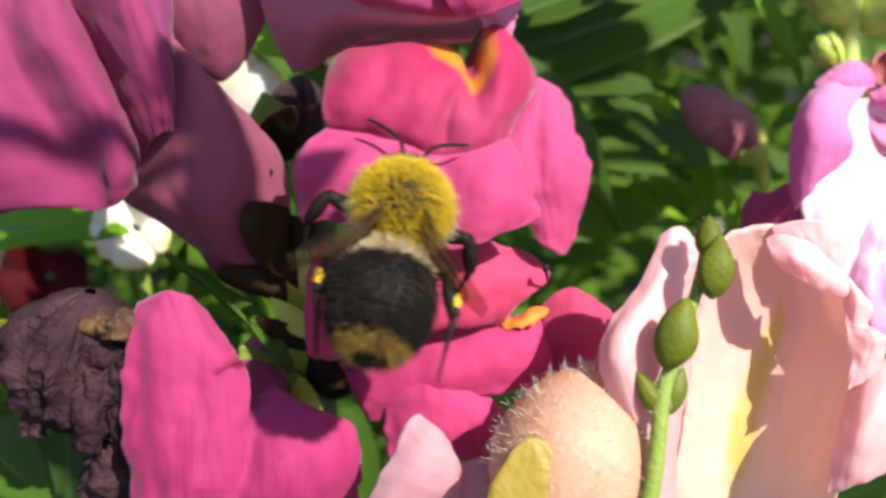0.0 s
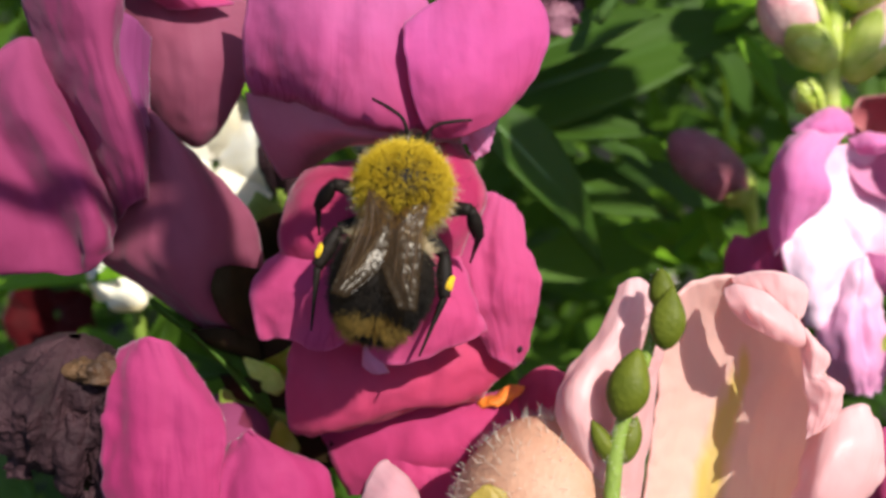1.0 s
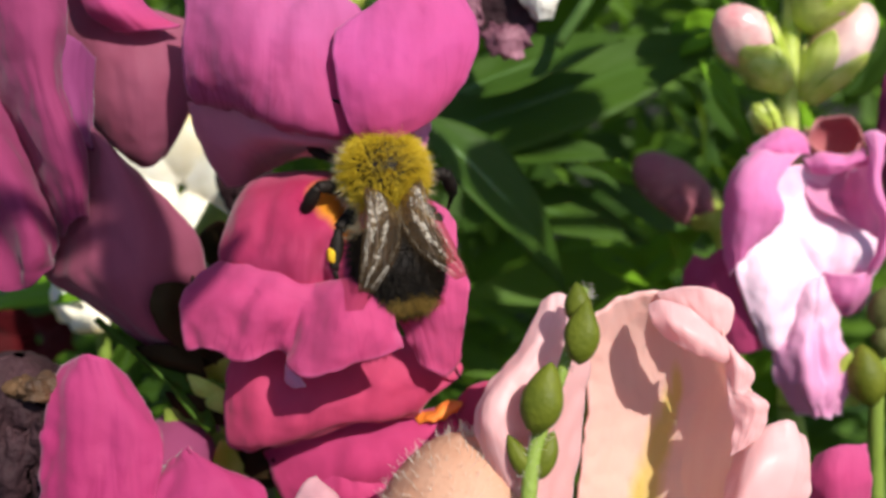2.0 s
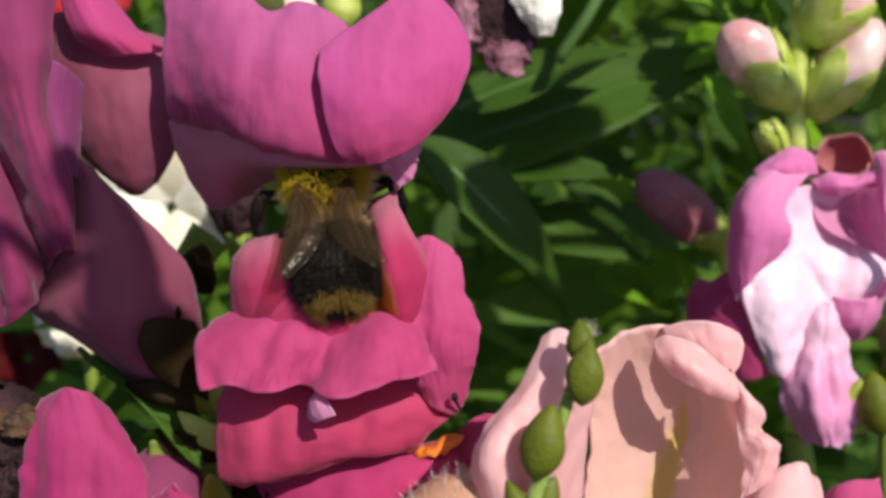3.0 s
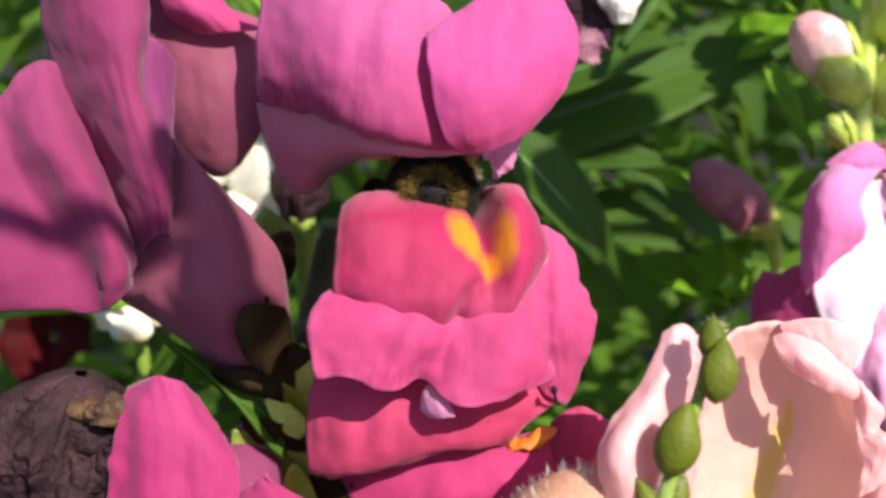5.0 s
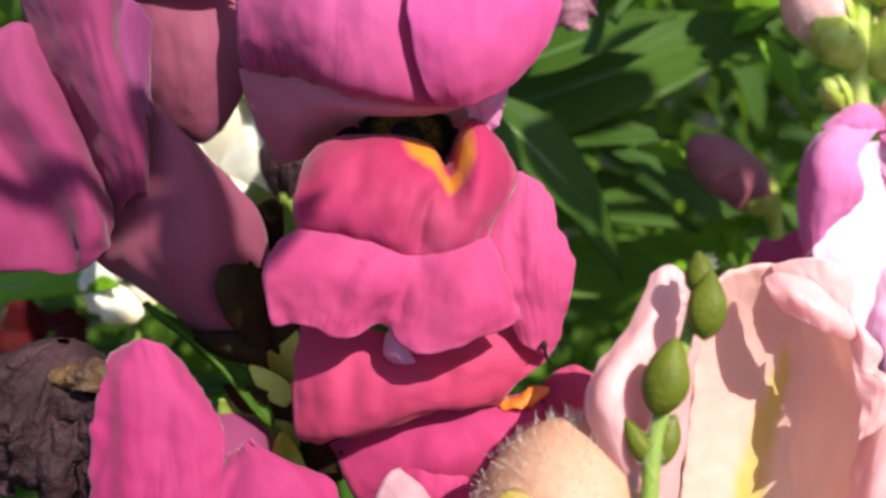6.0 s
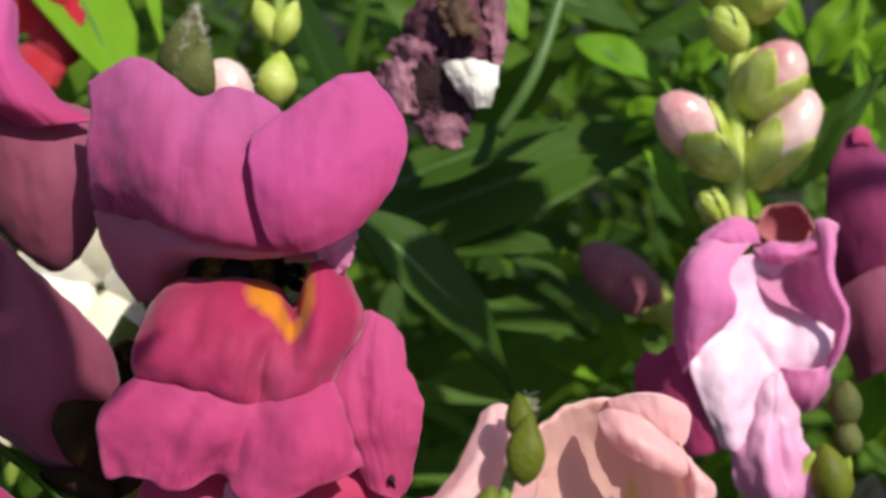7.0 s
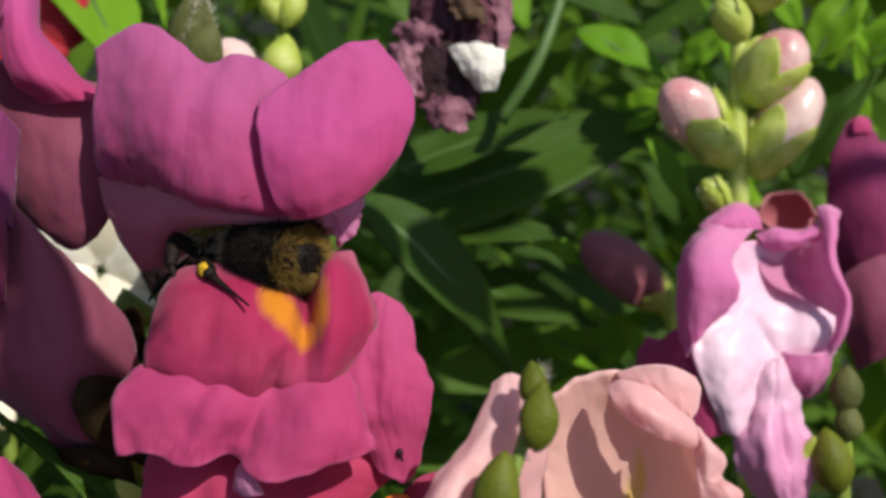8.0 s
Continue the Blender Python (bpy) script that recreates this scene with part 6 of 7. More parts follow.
rod("pedicel", [(-41.9, 5.8, -50.0), (-41.3, 19.9, -46.0), (-41.6, 36.1, -44.0)], [0.9, 0.9, 0.9], STEM, R2)
D2 = build_faded("faded_flower", (-19.0, 3.9, -28.0), (0.1, 1.0, 0.1), 9.0, 6.0, "dark withered bloom between the flowers", seed=12)
rod("pedicel", [(-18.3, -19.9, -34.0), (-18.7, -6.7, -31.0), (-19.0, 1.4, -28.0)], [0.9, 1.0, 1.6], STEM, D2)


# ---- leaves ----
def build_leaves():
    g = "snapdragon leaves"
    green, bright = "lance-shaped green snapdragon leaf in the darker, shaded colour", "lance-shaped green leaf with sunlight painted in"
    big = "broad green leaf with torn bright patches and cast shadows"
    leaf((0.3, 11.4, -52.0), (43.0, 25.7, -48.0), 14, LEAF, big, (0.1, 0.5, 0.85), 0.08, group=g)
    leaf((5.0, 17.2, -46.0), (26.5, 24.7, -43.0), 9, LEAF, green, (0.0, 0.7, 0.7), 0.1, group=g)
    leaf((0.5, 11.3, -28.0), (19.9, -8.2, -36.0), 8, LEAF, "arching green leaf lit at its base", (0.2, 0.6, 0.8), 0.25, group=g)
    leaf((29.1, 36.9, -48.0), (40.9, 28.5, -44.0), 6, LEAF_SUNLIT, bright, (0.1, 0.6, 0.8), 0.1, group=g)
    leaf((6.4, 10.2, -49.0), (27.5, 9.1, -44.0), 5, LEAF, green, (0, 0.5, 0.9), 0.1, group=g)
    leaf((36.2, 21.2, -42.0), (42.2, 9.5, -40.0), 3.2, LEAF_SUNLIT, "narrow green grass-like leaf with sunlight painted in", (0.3, 0.4, 0.9), 0.1, group=g)
    leaf((30.3, -8.8, -58.0), (38.8, 0.2, -50.0), 6.5, LEAF_SUNLIT, bright, (0.2, 0.7, 0.7), 0.1, group=g)
    leaf((25.2, -3.3, -60.0), (36.0, -9.4, -52.0), 6.0, LEAF_SUNLIT, bright, (-0.1, 0.8, 0.6), 0.1, group=g)
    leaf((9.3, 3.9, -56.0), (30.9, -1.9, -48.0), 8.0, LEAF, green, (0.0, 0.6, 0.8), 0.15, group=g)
    leaf((-40.6, 51.0, -46.0), (-24.4, 24.8, -34.0), 11.0, LEAF_SUNLIT, "broad pale green leaf", (0.5, 0.4, 0.8), 0.05, group=g)
    leaf((-26.5, 50.5, -40.0), (-22.1, 32.7, -36.0), 2.2, LEAF_SUNLIT, "narrow green grass-like leaf with sunlight painted in", (0.3, 0.3, 0.9), 0.0, group=g)
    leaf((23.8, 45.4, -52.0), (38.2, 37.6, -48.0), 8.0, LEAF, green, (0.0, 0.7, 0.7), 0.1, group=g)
    leaf((17.4, 47.0, -48.0), (22.1, 36.3, -46.0), 6.0, LEAF_SUNLIT, bright, (0.3, 0.5, 0.8), 0.1, group=g)
    leaf((61.6, 33.4, -50.0), (68.0, 44.4, -46.0), 6.0, LEAF_SUNLIT, bright, (-0.2, 0.5, 0.8), 0.1, group=g)
    leaf((34.0, 24.3, -52.0), (42.8, 27.8, -46.0), 7.0, LEAF_SUNLIT, bright, (0.2, 0.6, 0.8), 0.1, group=g)
    leaf((53.9, 17.1, -50.0), (46.6, 23.6, -46.0), 5.0, LEAF_SUNLIT, bright, (0.3, 0.5, 0.8), 0.1, group=g)
    leaf((38.1, -8.2, -52.0), (33.5, -0.7, -48.0), 3.6, LEAF_SUNLIT, bright, (0.3, 0.5, 0.8), 0.1, group=g)
    leaf((30.7, 6.1, -52.0), (20.6, 9.3, -48.0), 3.4, LEAF_SUNLIT, bright, (0.3, 0.5, 0.8), 0.1, group=g)
    leaf((65.6, 17.8, -54.0), (61.2, 28.2, -48.0), 4.0, LEAF_SUNLIT, bright, (0.3, 0.5, 0.8), 0.1, group=g)
    leaf((71.0, 19.7, -52.0), (64.9, 26.6, -48.0), 5.0, LEAF_SUNLIT, bright, (0.2, 0.6, 0.8), 0.1, group=g)
    leaf((70.4, 34.7, -52.0), (64.2, 40.5, -48.0), 5.0, LEAF_SUNLIT, bright, (0.3, 0.5, 0.8), 0.1, group=g)
    leaf((43.1, 32.0, -50.0), (48.9, 36.8, -46.0), 4.0, LEAF_SUNLIT, bright, (0.3, 0.5, 0.8), 0.1, group=g)
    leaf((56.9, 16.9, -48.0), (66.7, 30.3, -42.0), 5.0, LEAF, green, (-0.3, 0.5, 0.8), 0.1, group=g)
    leaf((60.7, -15.7, -44.0), (65.3, -5.8, -38.0), 5.0, LEAF_SUNLIT, bright, (-0.3, 0.5, 0.8), 0.1, group=g)
    leaf((-61.3, -10.4, -44.0), (-38.1, -8.2, -28.0), 9.0, LEAF_SUNLIT, bright, (0.1, 0.7, 0.7), 0.1, group=g)
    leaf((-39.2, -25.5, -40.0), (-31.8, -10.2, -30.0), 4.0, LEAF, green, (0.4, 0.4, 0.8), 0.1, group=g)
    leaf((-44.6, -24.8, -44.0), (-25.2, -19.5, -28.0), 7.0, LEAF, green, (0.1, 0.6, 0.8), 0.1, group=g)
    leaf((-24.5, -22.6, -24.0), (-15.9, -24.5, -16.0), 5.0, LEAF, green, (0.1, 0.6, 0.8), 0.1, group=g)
    leaf((-16.7, -23.8, -24.0), (-22.2, -28.2, -17.0), 5.0, LEAF_SUNLIT, bright, (0.0, 0.6, 0.8), 0.1, group=g)
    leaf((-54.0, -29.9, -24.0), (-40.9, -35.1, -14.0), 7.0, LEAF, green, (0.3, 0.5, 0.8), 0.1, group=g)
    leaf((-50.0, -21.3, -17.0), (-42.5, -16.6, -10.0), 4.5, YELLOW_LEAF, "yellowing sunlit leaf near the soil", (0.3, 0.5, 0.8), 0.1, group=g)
    leaf((-23.7, 15.4, -36.0), (-18.1, 10.1, -30.0), 7.0, LEAF_SUNLIT, bright, (0.0, 0.6, 0.8), 0.1, group=g)
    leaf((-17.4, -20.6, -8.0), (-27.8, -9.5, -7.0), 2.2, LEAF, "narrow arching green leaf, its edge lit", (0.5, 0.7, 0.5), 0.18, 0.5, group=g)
    # Two leaves added square to the sun, only to shade the red bloom.
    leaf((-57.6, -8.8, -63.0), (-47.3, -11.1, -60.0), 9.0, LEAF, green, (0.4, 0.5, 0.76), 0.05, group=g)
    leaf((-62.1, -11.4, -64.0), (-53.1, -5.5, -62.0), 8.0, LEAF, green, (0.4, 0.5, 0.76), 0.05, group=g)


build_leaves()


def build_grass_blades():
    """Narrow blades that stand behind the bud spike, their sunlight painted in as brighter green."""
    rng = random.Random(52)
    for k in range(22):
        x, y = rng.uniform(46, 78), rng.uniform(-6, 44)
        a, L = rng.uniform(0.5, 2.4), rng.uniform(9, 17)
        base = (x, y, -54.0 + rng.uniform(-6, 4))
        tip = (x + math.cos(a) * L, y + math.sin(a) * L, -48.0 + rng.uniform(-4, 5))
        leaf(base, tip, rng.uniform(2.2, 4.2), LEAF_SUNLIT, "narrow green blade behind the bud spike with sunlight painted in", (rng.uniform(-0.3, 0.4), 0.5, 0.8), 0.12, 0.3, rng.uniform(-25, 25), "grass-like blades")


build_grass_blades()


def build_foliage():
    """The thicket behind: lance-shaped leaves on many shoots, thinning towards the soil."""
    rng = random.Random(21)
    V, F, UV = [], [], []
    nu, nv = 5, 9
    for k in range(2000):
        far = rng.random()
        deep = k >= 1200
        x, y, z = rng.uniform(-115, 125), rng.uniform(-85, 95), -(62 + 170 * far)
        L, w = rng.uniform(16, 40), rng.uniform(3.5, 9.0)
        if deep:
            x, y, z, L, w = x * 2.2, y * 2.2 + 20, -(190 + 200 * far), L * 1.6, w * 1.8
        a = rng.uniform(0, 2 * math.pi)
        d = Vector((math.cos(a), math.sin(a) * 0.7 + 0.3, rng.uniform(-0.2, 0.8)))
        face = Vector((rng.gauss(0, 0.5), 0.7 + rng.gauss(0, 0.4), 0.7 + rng.gauss(0, 0.4)))
        m = leaf_frame((x, y, z), Vector((x, y, z)) + d * L, face, rng.uniform(-30, 30))
        G = leaf_points(L, w, rng.uniform(-0.1, 0.3), rng.uniform(0.05, 0.4), nu, nv, 0.4, k)
        b = len(V)
        V += [tuple((m @ Vector(g)) * MM) for g in G]
        F += [(b + j * nu + i, b + j * nu + i + 1, b + (j + 1) * nu + i + 1, b + (j + 1) * nu + i) for j in range(nv - 1) for i in range(nu - 1)]
    me = bpy.data.meshes.new("foliage")
    me.from_pydata(V, [], F)
    lay = me.uv_layers.new(name="UVMap")
    for lp in me.loops:
        q = lp.vertex_index % (nu * nv)
        lay.data[lp.index].uv = (q % nu / (nu - 1), q // nu / (nv - 1))
    me.shade_smooth()
    ob = link("foliage", me, FOLIAGE, None)
    ob.matrix_world = BED
    tagged(ob, "dense thicket of narrow green leaves in dappled light", "foliage", kind="stuff")


build_foliage()


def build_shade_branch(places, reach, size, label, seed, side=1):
    """An unseen leafy branch added between the sun and the bed, to shade the places given on the bed."""
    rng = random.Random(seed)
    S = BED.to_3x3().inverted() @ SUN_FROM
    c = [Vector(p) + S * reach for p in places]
    f = thing("unseen_shade_branch", tuple(c[0]), label, "branch", "leafy branches")
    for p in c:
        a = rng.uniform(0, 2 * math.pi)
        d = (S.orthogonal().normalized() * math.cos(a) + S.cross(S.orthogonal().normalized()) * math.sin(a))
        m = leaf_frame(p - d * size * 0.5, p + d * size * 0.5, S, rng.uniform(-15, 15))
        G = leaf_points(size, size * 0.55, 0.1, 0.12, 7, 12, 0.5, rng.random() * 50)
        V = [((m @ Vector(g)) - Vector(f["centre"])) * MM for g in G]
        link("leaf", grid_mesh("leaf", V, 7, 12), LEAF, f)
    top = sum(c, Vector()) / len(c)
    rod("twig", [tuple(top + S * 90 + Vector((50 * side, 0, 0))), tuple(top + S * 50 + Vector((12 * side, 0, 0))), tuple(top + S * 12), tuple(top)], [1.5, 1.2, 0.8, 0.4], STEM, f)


# Added out of view: one shades the thicket, one the left flower's tube.
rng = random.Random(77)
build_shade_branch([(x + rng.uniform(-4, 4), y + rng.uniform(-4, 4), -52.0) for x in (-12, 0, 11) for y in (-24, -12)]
                   + [(x + rng.uniform(-4, 4), y + rng.uniform(-3, 3), -52.0) for x in (-16, -4, 8) for y in (26,)] + [(17.0, 14.0, -46.0)], 165.0, 15.0, "unseen leafy branch added to cast shade", 6)
build_shade_branch([(-22.5, -3.5, -2.5), (-20.5, -9.0, -4.0), (-25.0, 1.5, -3.0)], 150.0, 10.5, "unseen leafy twig added to cast shade", 14, -1)


# ---- bumblebee ----
CHITIN = plain_material("bee_chitin", (0.007, 0.005, 0.004), (0.016, 0.011, 0.008), 500.0, 0.6, 0.3, gloss=0.15)
FUR_YELLOW = plain_material("bee_fur_ochre", (0.552, 0.377, 0.014), (0.662, 0.488, 0.046), 500.0, 0.7, 0.0, gloss=0.15, glow=0.25)
FUR_BUFF = plain_material("bee_fur_buff", (0.55, 0.44, 0.26), (0.68, 0.58, 0.40), 500.0, 0.7, 0.0, gloss=0.15, glow=0.25)
FUR_DARK = plain_material("bee_fur_dark", (0.008, 0.006, 0.005), (0.024, 0.018, 0.012), 500.0, 0.7, 0.0, gloss=0.2)
FUR_GINGER = plain_material("bee_fur_ginger", (0.24, 0.14, 0.025), (0.40, 0.26, 0.07), 500.0, 0.7, 0.0, gloss=0.15, glow=0.2)
POLLEN = plain_material("pollen_load", (0.80, 0.52, 0.02), (0.72, 0.42, 0.01), 900.0, 0.8, 0.8)
SPECK = plain_material("wing_vein", (0.05, 0.03, 0.015), (0.09, 0.05, 0.025), 600.0, 0.3, 0.0)


def wing_material():
    m, t, n, l, p, out = nodes_of("bee_wing")
    ob = n.new("ShaderNodeTexCoord").outputs["Object"]
    p.inputs["Base Color"].default_value = (0.09, 0.06, 0.035, 1)
    p.inputs["Roughness"].default_value = 0.28
    p.inputs["Specular IOR Level"].default_value = 0.5
    bump = n.new("ShaderNodeBump")
    bump.inputs["Strength"].default_value, bump.inputs["Distance"].default_value = 0.5, 0.0005
    l.new(noise_at(n, l, ob, 700.0, 2.0), bump.inputs["Height"])
    l.new(bump.outputs[0], p.inputs["Normal"])
    clear = n.new("ShaderNodeBsdfTransparent")
    clear.inputs[0].default_value = (0.86, 0.80, 0.70, 1)
    mx = n.new("ShaderNodeMixShader")
    mx.inputs[0].default_value = 0.13
    l.new(clear.outputs[0], mx.inputs[1])
    l.new(p.outputs[0], mx.inputs[2])
    l.new(mx.outputs[0], out.inputs[0])
    return m


WING = wing_material()


def ellipsoid(centre, radii, nu=28, nv=20, s0=0.0, s1=1.0, swell=None):
    """Points of an ellipsoid along x, from the share s0 to s1 of its length, and its faces."""
    V = []
    for j in range(nv):
        s = s0 + (s1 - s0) * j / (nv - 1)
        c = 1 - 2 * min(max(s, 0.001), 0.999)
        r = math.sqrt(1 - c * c)
        if swell:
            r *= swell(s)
        for i in range(nu):
            w = 2 * math.pi * i / nu
            V.append(Vector((centre[0] + radii[0] * c, centre[1] + radii[1] * r * math.cos(w), centre[2] + radii[2] * r * math.sin(w))))
    F = [(j * nu + i, j * nu + (i + 1) % nu, (j + 1) * nu + (i + 1) % nu, (j + 1) * nu + i) for j in range(nv - 1) for i in range(nu)]
    F += [tuple(range(nu - 1, -1, -1)), tuple((nv - 1) * nu + i for i in range(nu))]
    return V, F


def body_part(name, V, F, mat, parent, label=""):
    me = bpy.data.meshes.new(name)
    me.from_pydata([v * MM for v in V], [], F)
    me.shade_smooth()
    return link(name, me, mat, parent, label)


def coat(name, centre, radii, count, length, mat, parent, keep, lean, seed, label="", thick=0.035):
    """Fur over the part of an ellipsoid for which keep(direction) is true."""
    rng = random.Random(seed)
    places, normals = [], []
    while len(places) < count:
        d = Vector([rng.gauss(0, 1) for _ in range(3)]).normalized()
        if keep(d, rng):
            places.append(Vector(centre) + Vector((d.x * radii[0], d.y * radii[1], d.z * radii[2])) * 0.97)
            normals.append(Vector((d.x / radii[0], d.y / radii[1], d.z / radii[2])).normalized())
    return fuzz(name, (0, 0, 0), places, normals, length, thick, mat, parent, lean, 0.22, seed, label)


def wing_mesh(name, length, width, side):
    """A wing that lies along -x from its root, its broad edge inward."""
    nu, nv = 8, 18
    V = []
    for j in range(nv):
        s = j / (nv - 1)
        w = width * (0.10 + 0.90 * math.sin(math.pi * min(s, 0.98) ** 0.75 * 0.93) ** 0.8)
        for i in range(nu):
            a = i / (nu - 1)
            V.append(Vector((-length * s, side * (0.22 * width - w * a * 0.9 + 0.5 * s), 0.10 * math.sin(a * 9 + s * 5) + 0.35 * math.sin(math.pi * a) * (1 - s))) * MM)
    return grid_mesh(name, V, nu, nv)


def build_bee():
    bee = new("bumblebee")
    bee.empty_display_size = 0.003
    tagged(bee, "carder bumblebee with ochre furry thorax and dark banded abdomen", "bumblebee")
    TC, TR = (3.4, 0.0, 0.7), (3.3, 3.35, 3.0)
    V, F = ellipsoid(TC, TR)
    thorax = body_part("thorax", V, F, CHITIN, bee)
    top = lambda d, r: d.z > -0.15 + 0.25 * r.random() and not (d.z > 0.6 and d.x ** 2 + d.y ** 2 < 0.018 and r.random() < 0.8)
    low = lambda d, r: d.z < 0.25
    coat("fur", TC, TR, 4600, 0.95, FUR_YELLOW, thorax, top, (-0.25, 0, 0.1), 31, "dense ochre yellow fur")
    coat("side_fur", TC, TR, 1500, 1.3, FUR_BUFF, thorax, low, (-0.2, 0, -0.1), 32, "pale buff side fur")
    AC, AR = (-3.9, 0.0, -0.3), (4.5, 3.25, 2.95)
    swell = lambda s: 1.0 + 0.10 * math.sin(math.pi * s) - 0.18 * max(0.0, s - 0.6)
    cuts = (0.0, 0.20, 0.42, 0.64, 0.84, 1.0)
    furs = (FUR_BUFF, FUR_DARK, FUR_DARK, FUR_DARK, FUR_DARK)
    counts, lengths = (1900, 2800, 2800, 2600, 900), (1.3, 1.0, 0.9, 0.9, 0.6)
    words = ("greyish buff band of fur", "black fur band", "black fur band", "dark brown fur band", "short black fur of the tail tip")
    for k in range(5):
        V, F = ellipsoid(AC, (AR[0], AR[1] * (1 + 0.012 * (4 - k)), AR[2] * (1 + 0.012 * (4 - k))), 28, 8, max(cuts[k] - 0.0, 0), min(cuts[k + 1] + 0.035, 1.0), swell)
        seg = body_part("abdomen_segment", V, F, CHITIN, bee, "glossy dark abdomen segment")
        c0, c1 = 1 - 2 * cuts[k], 1 - 2 * cuts[k + 1]
        keep = lambda d, r, c0=c0, c1=c1: c1 <= d.x <= c0
        coat("fur", AC, (AR[0], AR[1] * 1.07, AR[2] * 1.07), counts[k], lengths[k], furs[k], seg, keep, (-0.6, 0, 0), 40 + k, words[k], 0.03)
    coat("tail_fringe", AC, (AR[0], AR[1] * 1.07, AR[2] * 1.07), 1500, 1.0, FUR_GINGER, seg, lambda d, r: -0.90 - 0.05 * r.random() <= d.x <= -0.60 - 0.16 * r.random(), (-0.6, 0, 0), 46, "ginger fringe round the tail", 0.024)
    V, F = ellipsoid((6.9, 0, -0.5), (1.5, 2.0, 2.0), 20, 14)
    head = body_part("head", V, F, CHITIN, bee)
    coat("fur", (6.9, 0, -0.5), (1.5, 2.0, 2.0), 500, 0.7, FUR_DARK, head, lambda d, r: d.z > -0.3, (0, 0, 0.2), 50, "sparse dark fur")
    for s in (-1, 1):
        V, F = ellipsoid((7.1, s * 1.65, -0.4), (0.75, 0.55, 1.2), 14, 10)
        body_part("eye", V, F, CHITIN, head, "glossy black compound eye")
        link("antenna", tube_mesh("antenna", [(8.0, s * 0.6, 0.4), (9.0, s * 1.3, 1.2), (9.6, s * 2.6, 1.4), (10.2, s * 4.0, 1.1)], [0.16, 0.15, 0.15, 0.10], 8, 5), CHITIN, head)
    wings = []
    for s in (-1, 1):
        for name, L, W, x, z in (("forewing", 8.6, 3.6, 1.8, 3.2), ("hindwing", 6.4, 2.5, 1.0, 2.9)):
            me = wing_mesh(name, L, W, s)
            w = link(name, me, WING, bee, "smoky translucent wing")
            s_ = w.modifiers.new("thickness", "SOLIDIFY")
            s_.thickness = 0.03 * MM
            for q in (0.22, 0.45, 0.7):
                pts = [(-L * a, s * (0.22 * W - W * q * 0.75 * min(1, 3 * a) + 0.5 * a), 0.16) for a in (0.02, 0.3, 0.6, 0.9 - 0.2 * q)]
                link("wing_vein", tube_mesh("wing_vein", pts, [0.05, 0.04, 0.03, 0.02], 6, 4), SPECK, w)
            wings.append((w, s, x, z))
    legs = []
    plan = ((5.2, 1.5, (1.2, 2.0, -1.6), (2.6, 3.0, -3.2), (3.6, 3.2, -4.2)), (3.2, 1.9, (-0.2, 3.5, 1.9), (-1.5, 4.5, -0.3), (-3.0, 4.2, -2.6)), (1.4, 1.8, (-1.6, 2.4, 0.4), (-4.8, 3.2, -0.2), (-9.4, 2.5, -1.8)))
    for k, (x, y, a, b, c) in enumerate(plan):
        for s in (-1, 1):
            p = [(0, 0, 0)] + [(q[0], s * q[1], q[2]) for q in (a, b, c)]
            w = (1.0, 1.3, 1.35)[k]
            leg = link("leg", tube_mesh("leg", [p[0], tuple(np.array(p[1]) * 0.5), p[1]], [0.42 * w, 0.5 * w, 0.36 * w], 10, 5), CHITIN, bee, "bristly black leg")
            link("shin", tube_mesh("shin", [p[1], tuple((np.array(p[1]) + np.array(p[2])) / 2), p[2]], [0.3 * w, 0.48 * w, 0.34 * w], 10, 5), CHITIN, leg)
            link("foot", tube_mesh("foot", [p[2], tuple((np.array(p[2]) + np.array(p[3])) / 2), p[3]], [0.24 * w, 0.17, 0.08], 8, 5), CHITIN, leg)
            if k == 2:
                m = (np.array(p[1]) * 0.35 + np.array(p[2]) * 0.65)
                V, F = ellipsoid(tuple(m + np.array((0, s * 0.35, 0.1))), (0.75, 0.45, 0.55), 14, 10)
                body_part("pollen_load", [v + 0.15 * noise.noise_vector(v * 1.5) for v in V], F, POLLEN, leg, "lump of yellow pollen")
            rng = random.Random(70 + k)
            places, normals = [], []
            for _ in range(120):
                t = rng.random()
                q = Vector(p[1]) * (1 - t) + Vector(p[2]) * t
                nrm = Vector([rng.gauss(0, 1) for _ in range(3)]).normalized()
                places.append(q + nrm * 0.3)
                normals.append(nrm)
            fuzz("bristles", (0, 0, 0), places, normals, 0.6, 0.02, FUR_DARK, leg, (-0.2, 0, -0.2), 0.2, 80 + k)
            leg.location = (x * MM, s * y * MM, -1.6 * MM)
            legs.append((leg, k, s))
    return bee, wings, legs


BEE, WINGS, LEGS = build_bee()


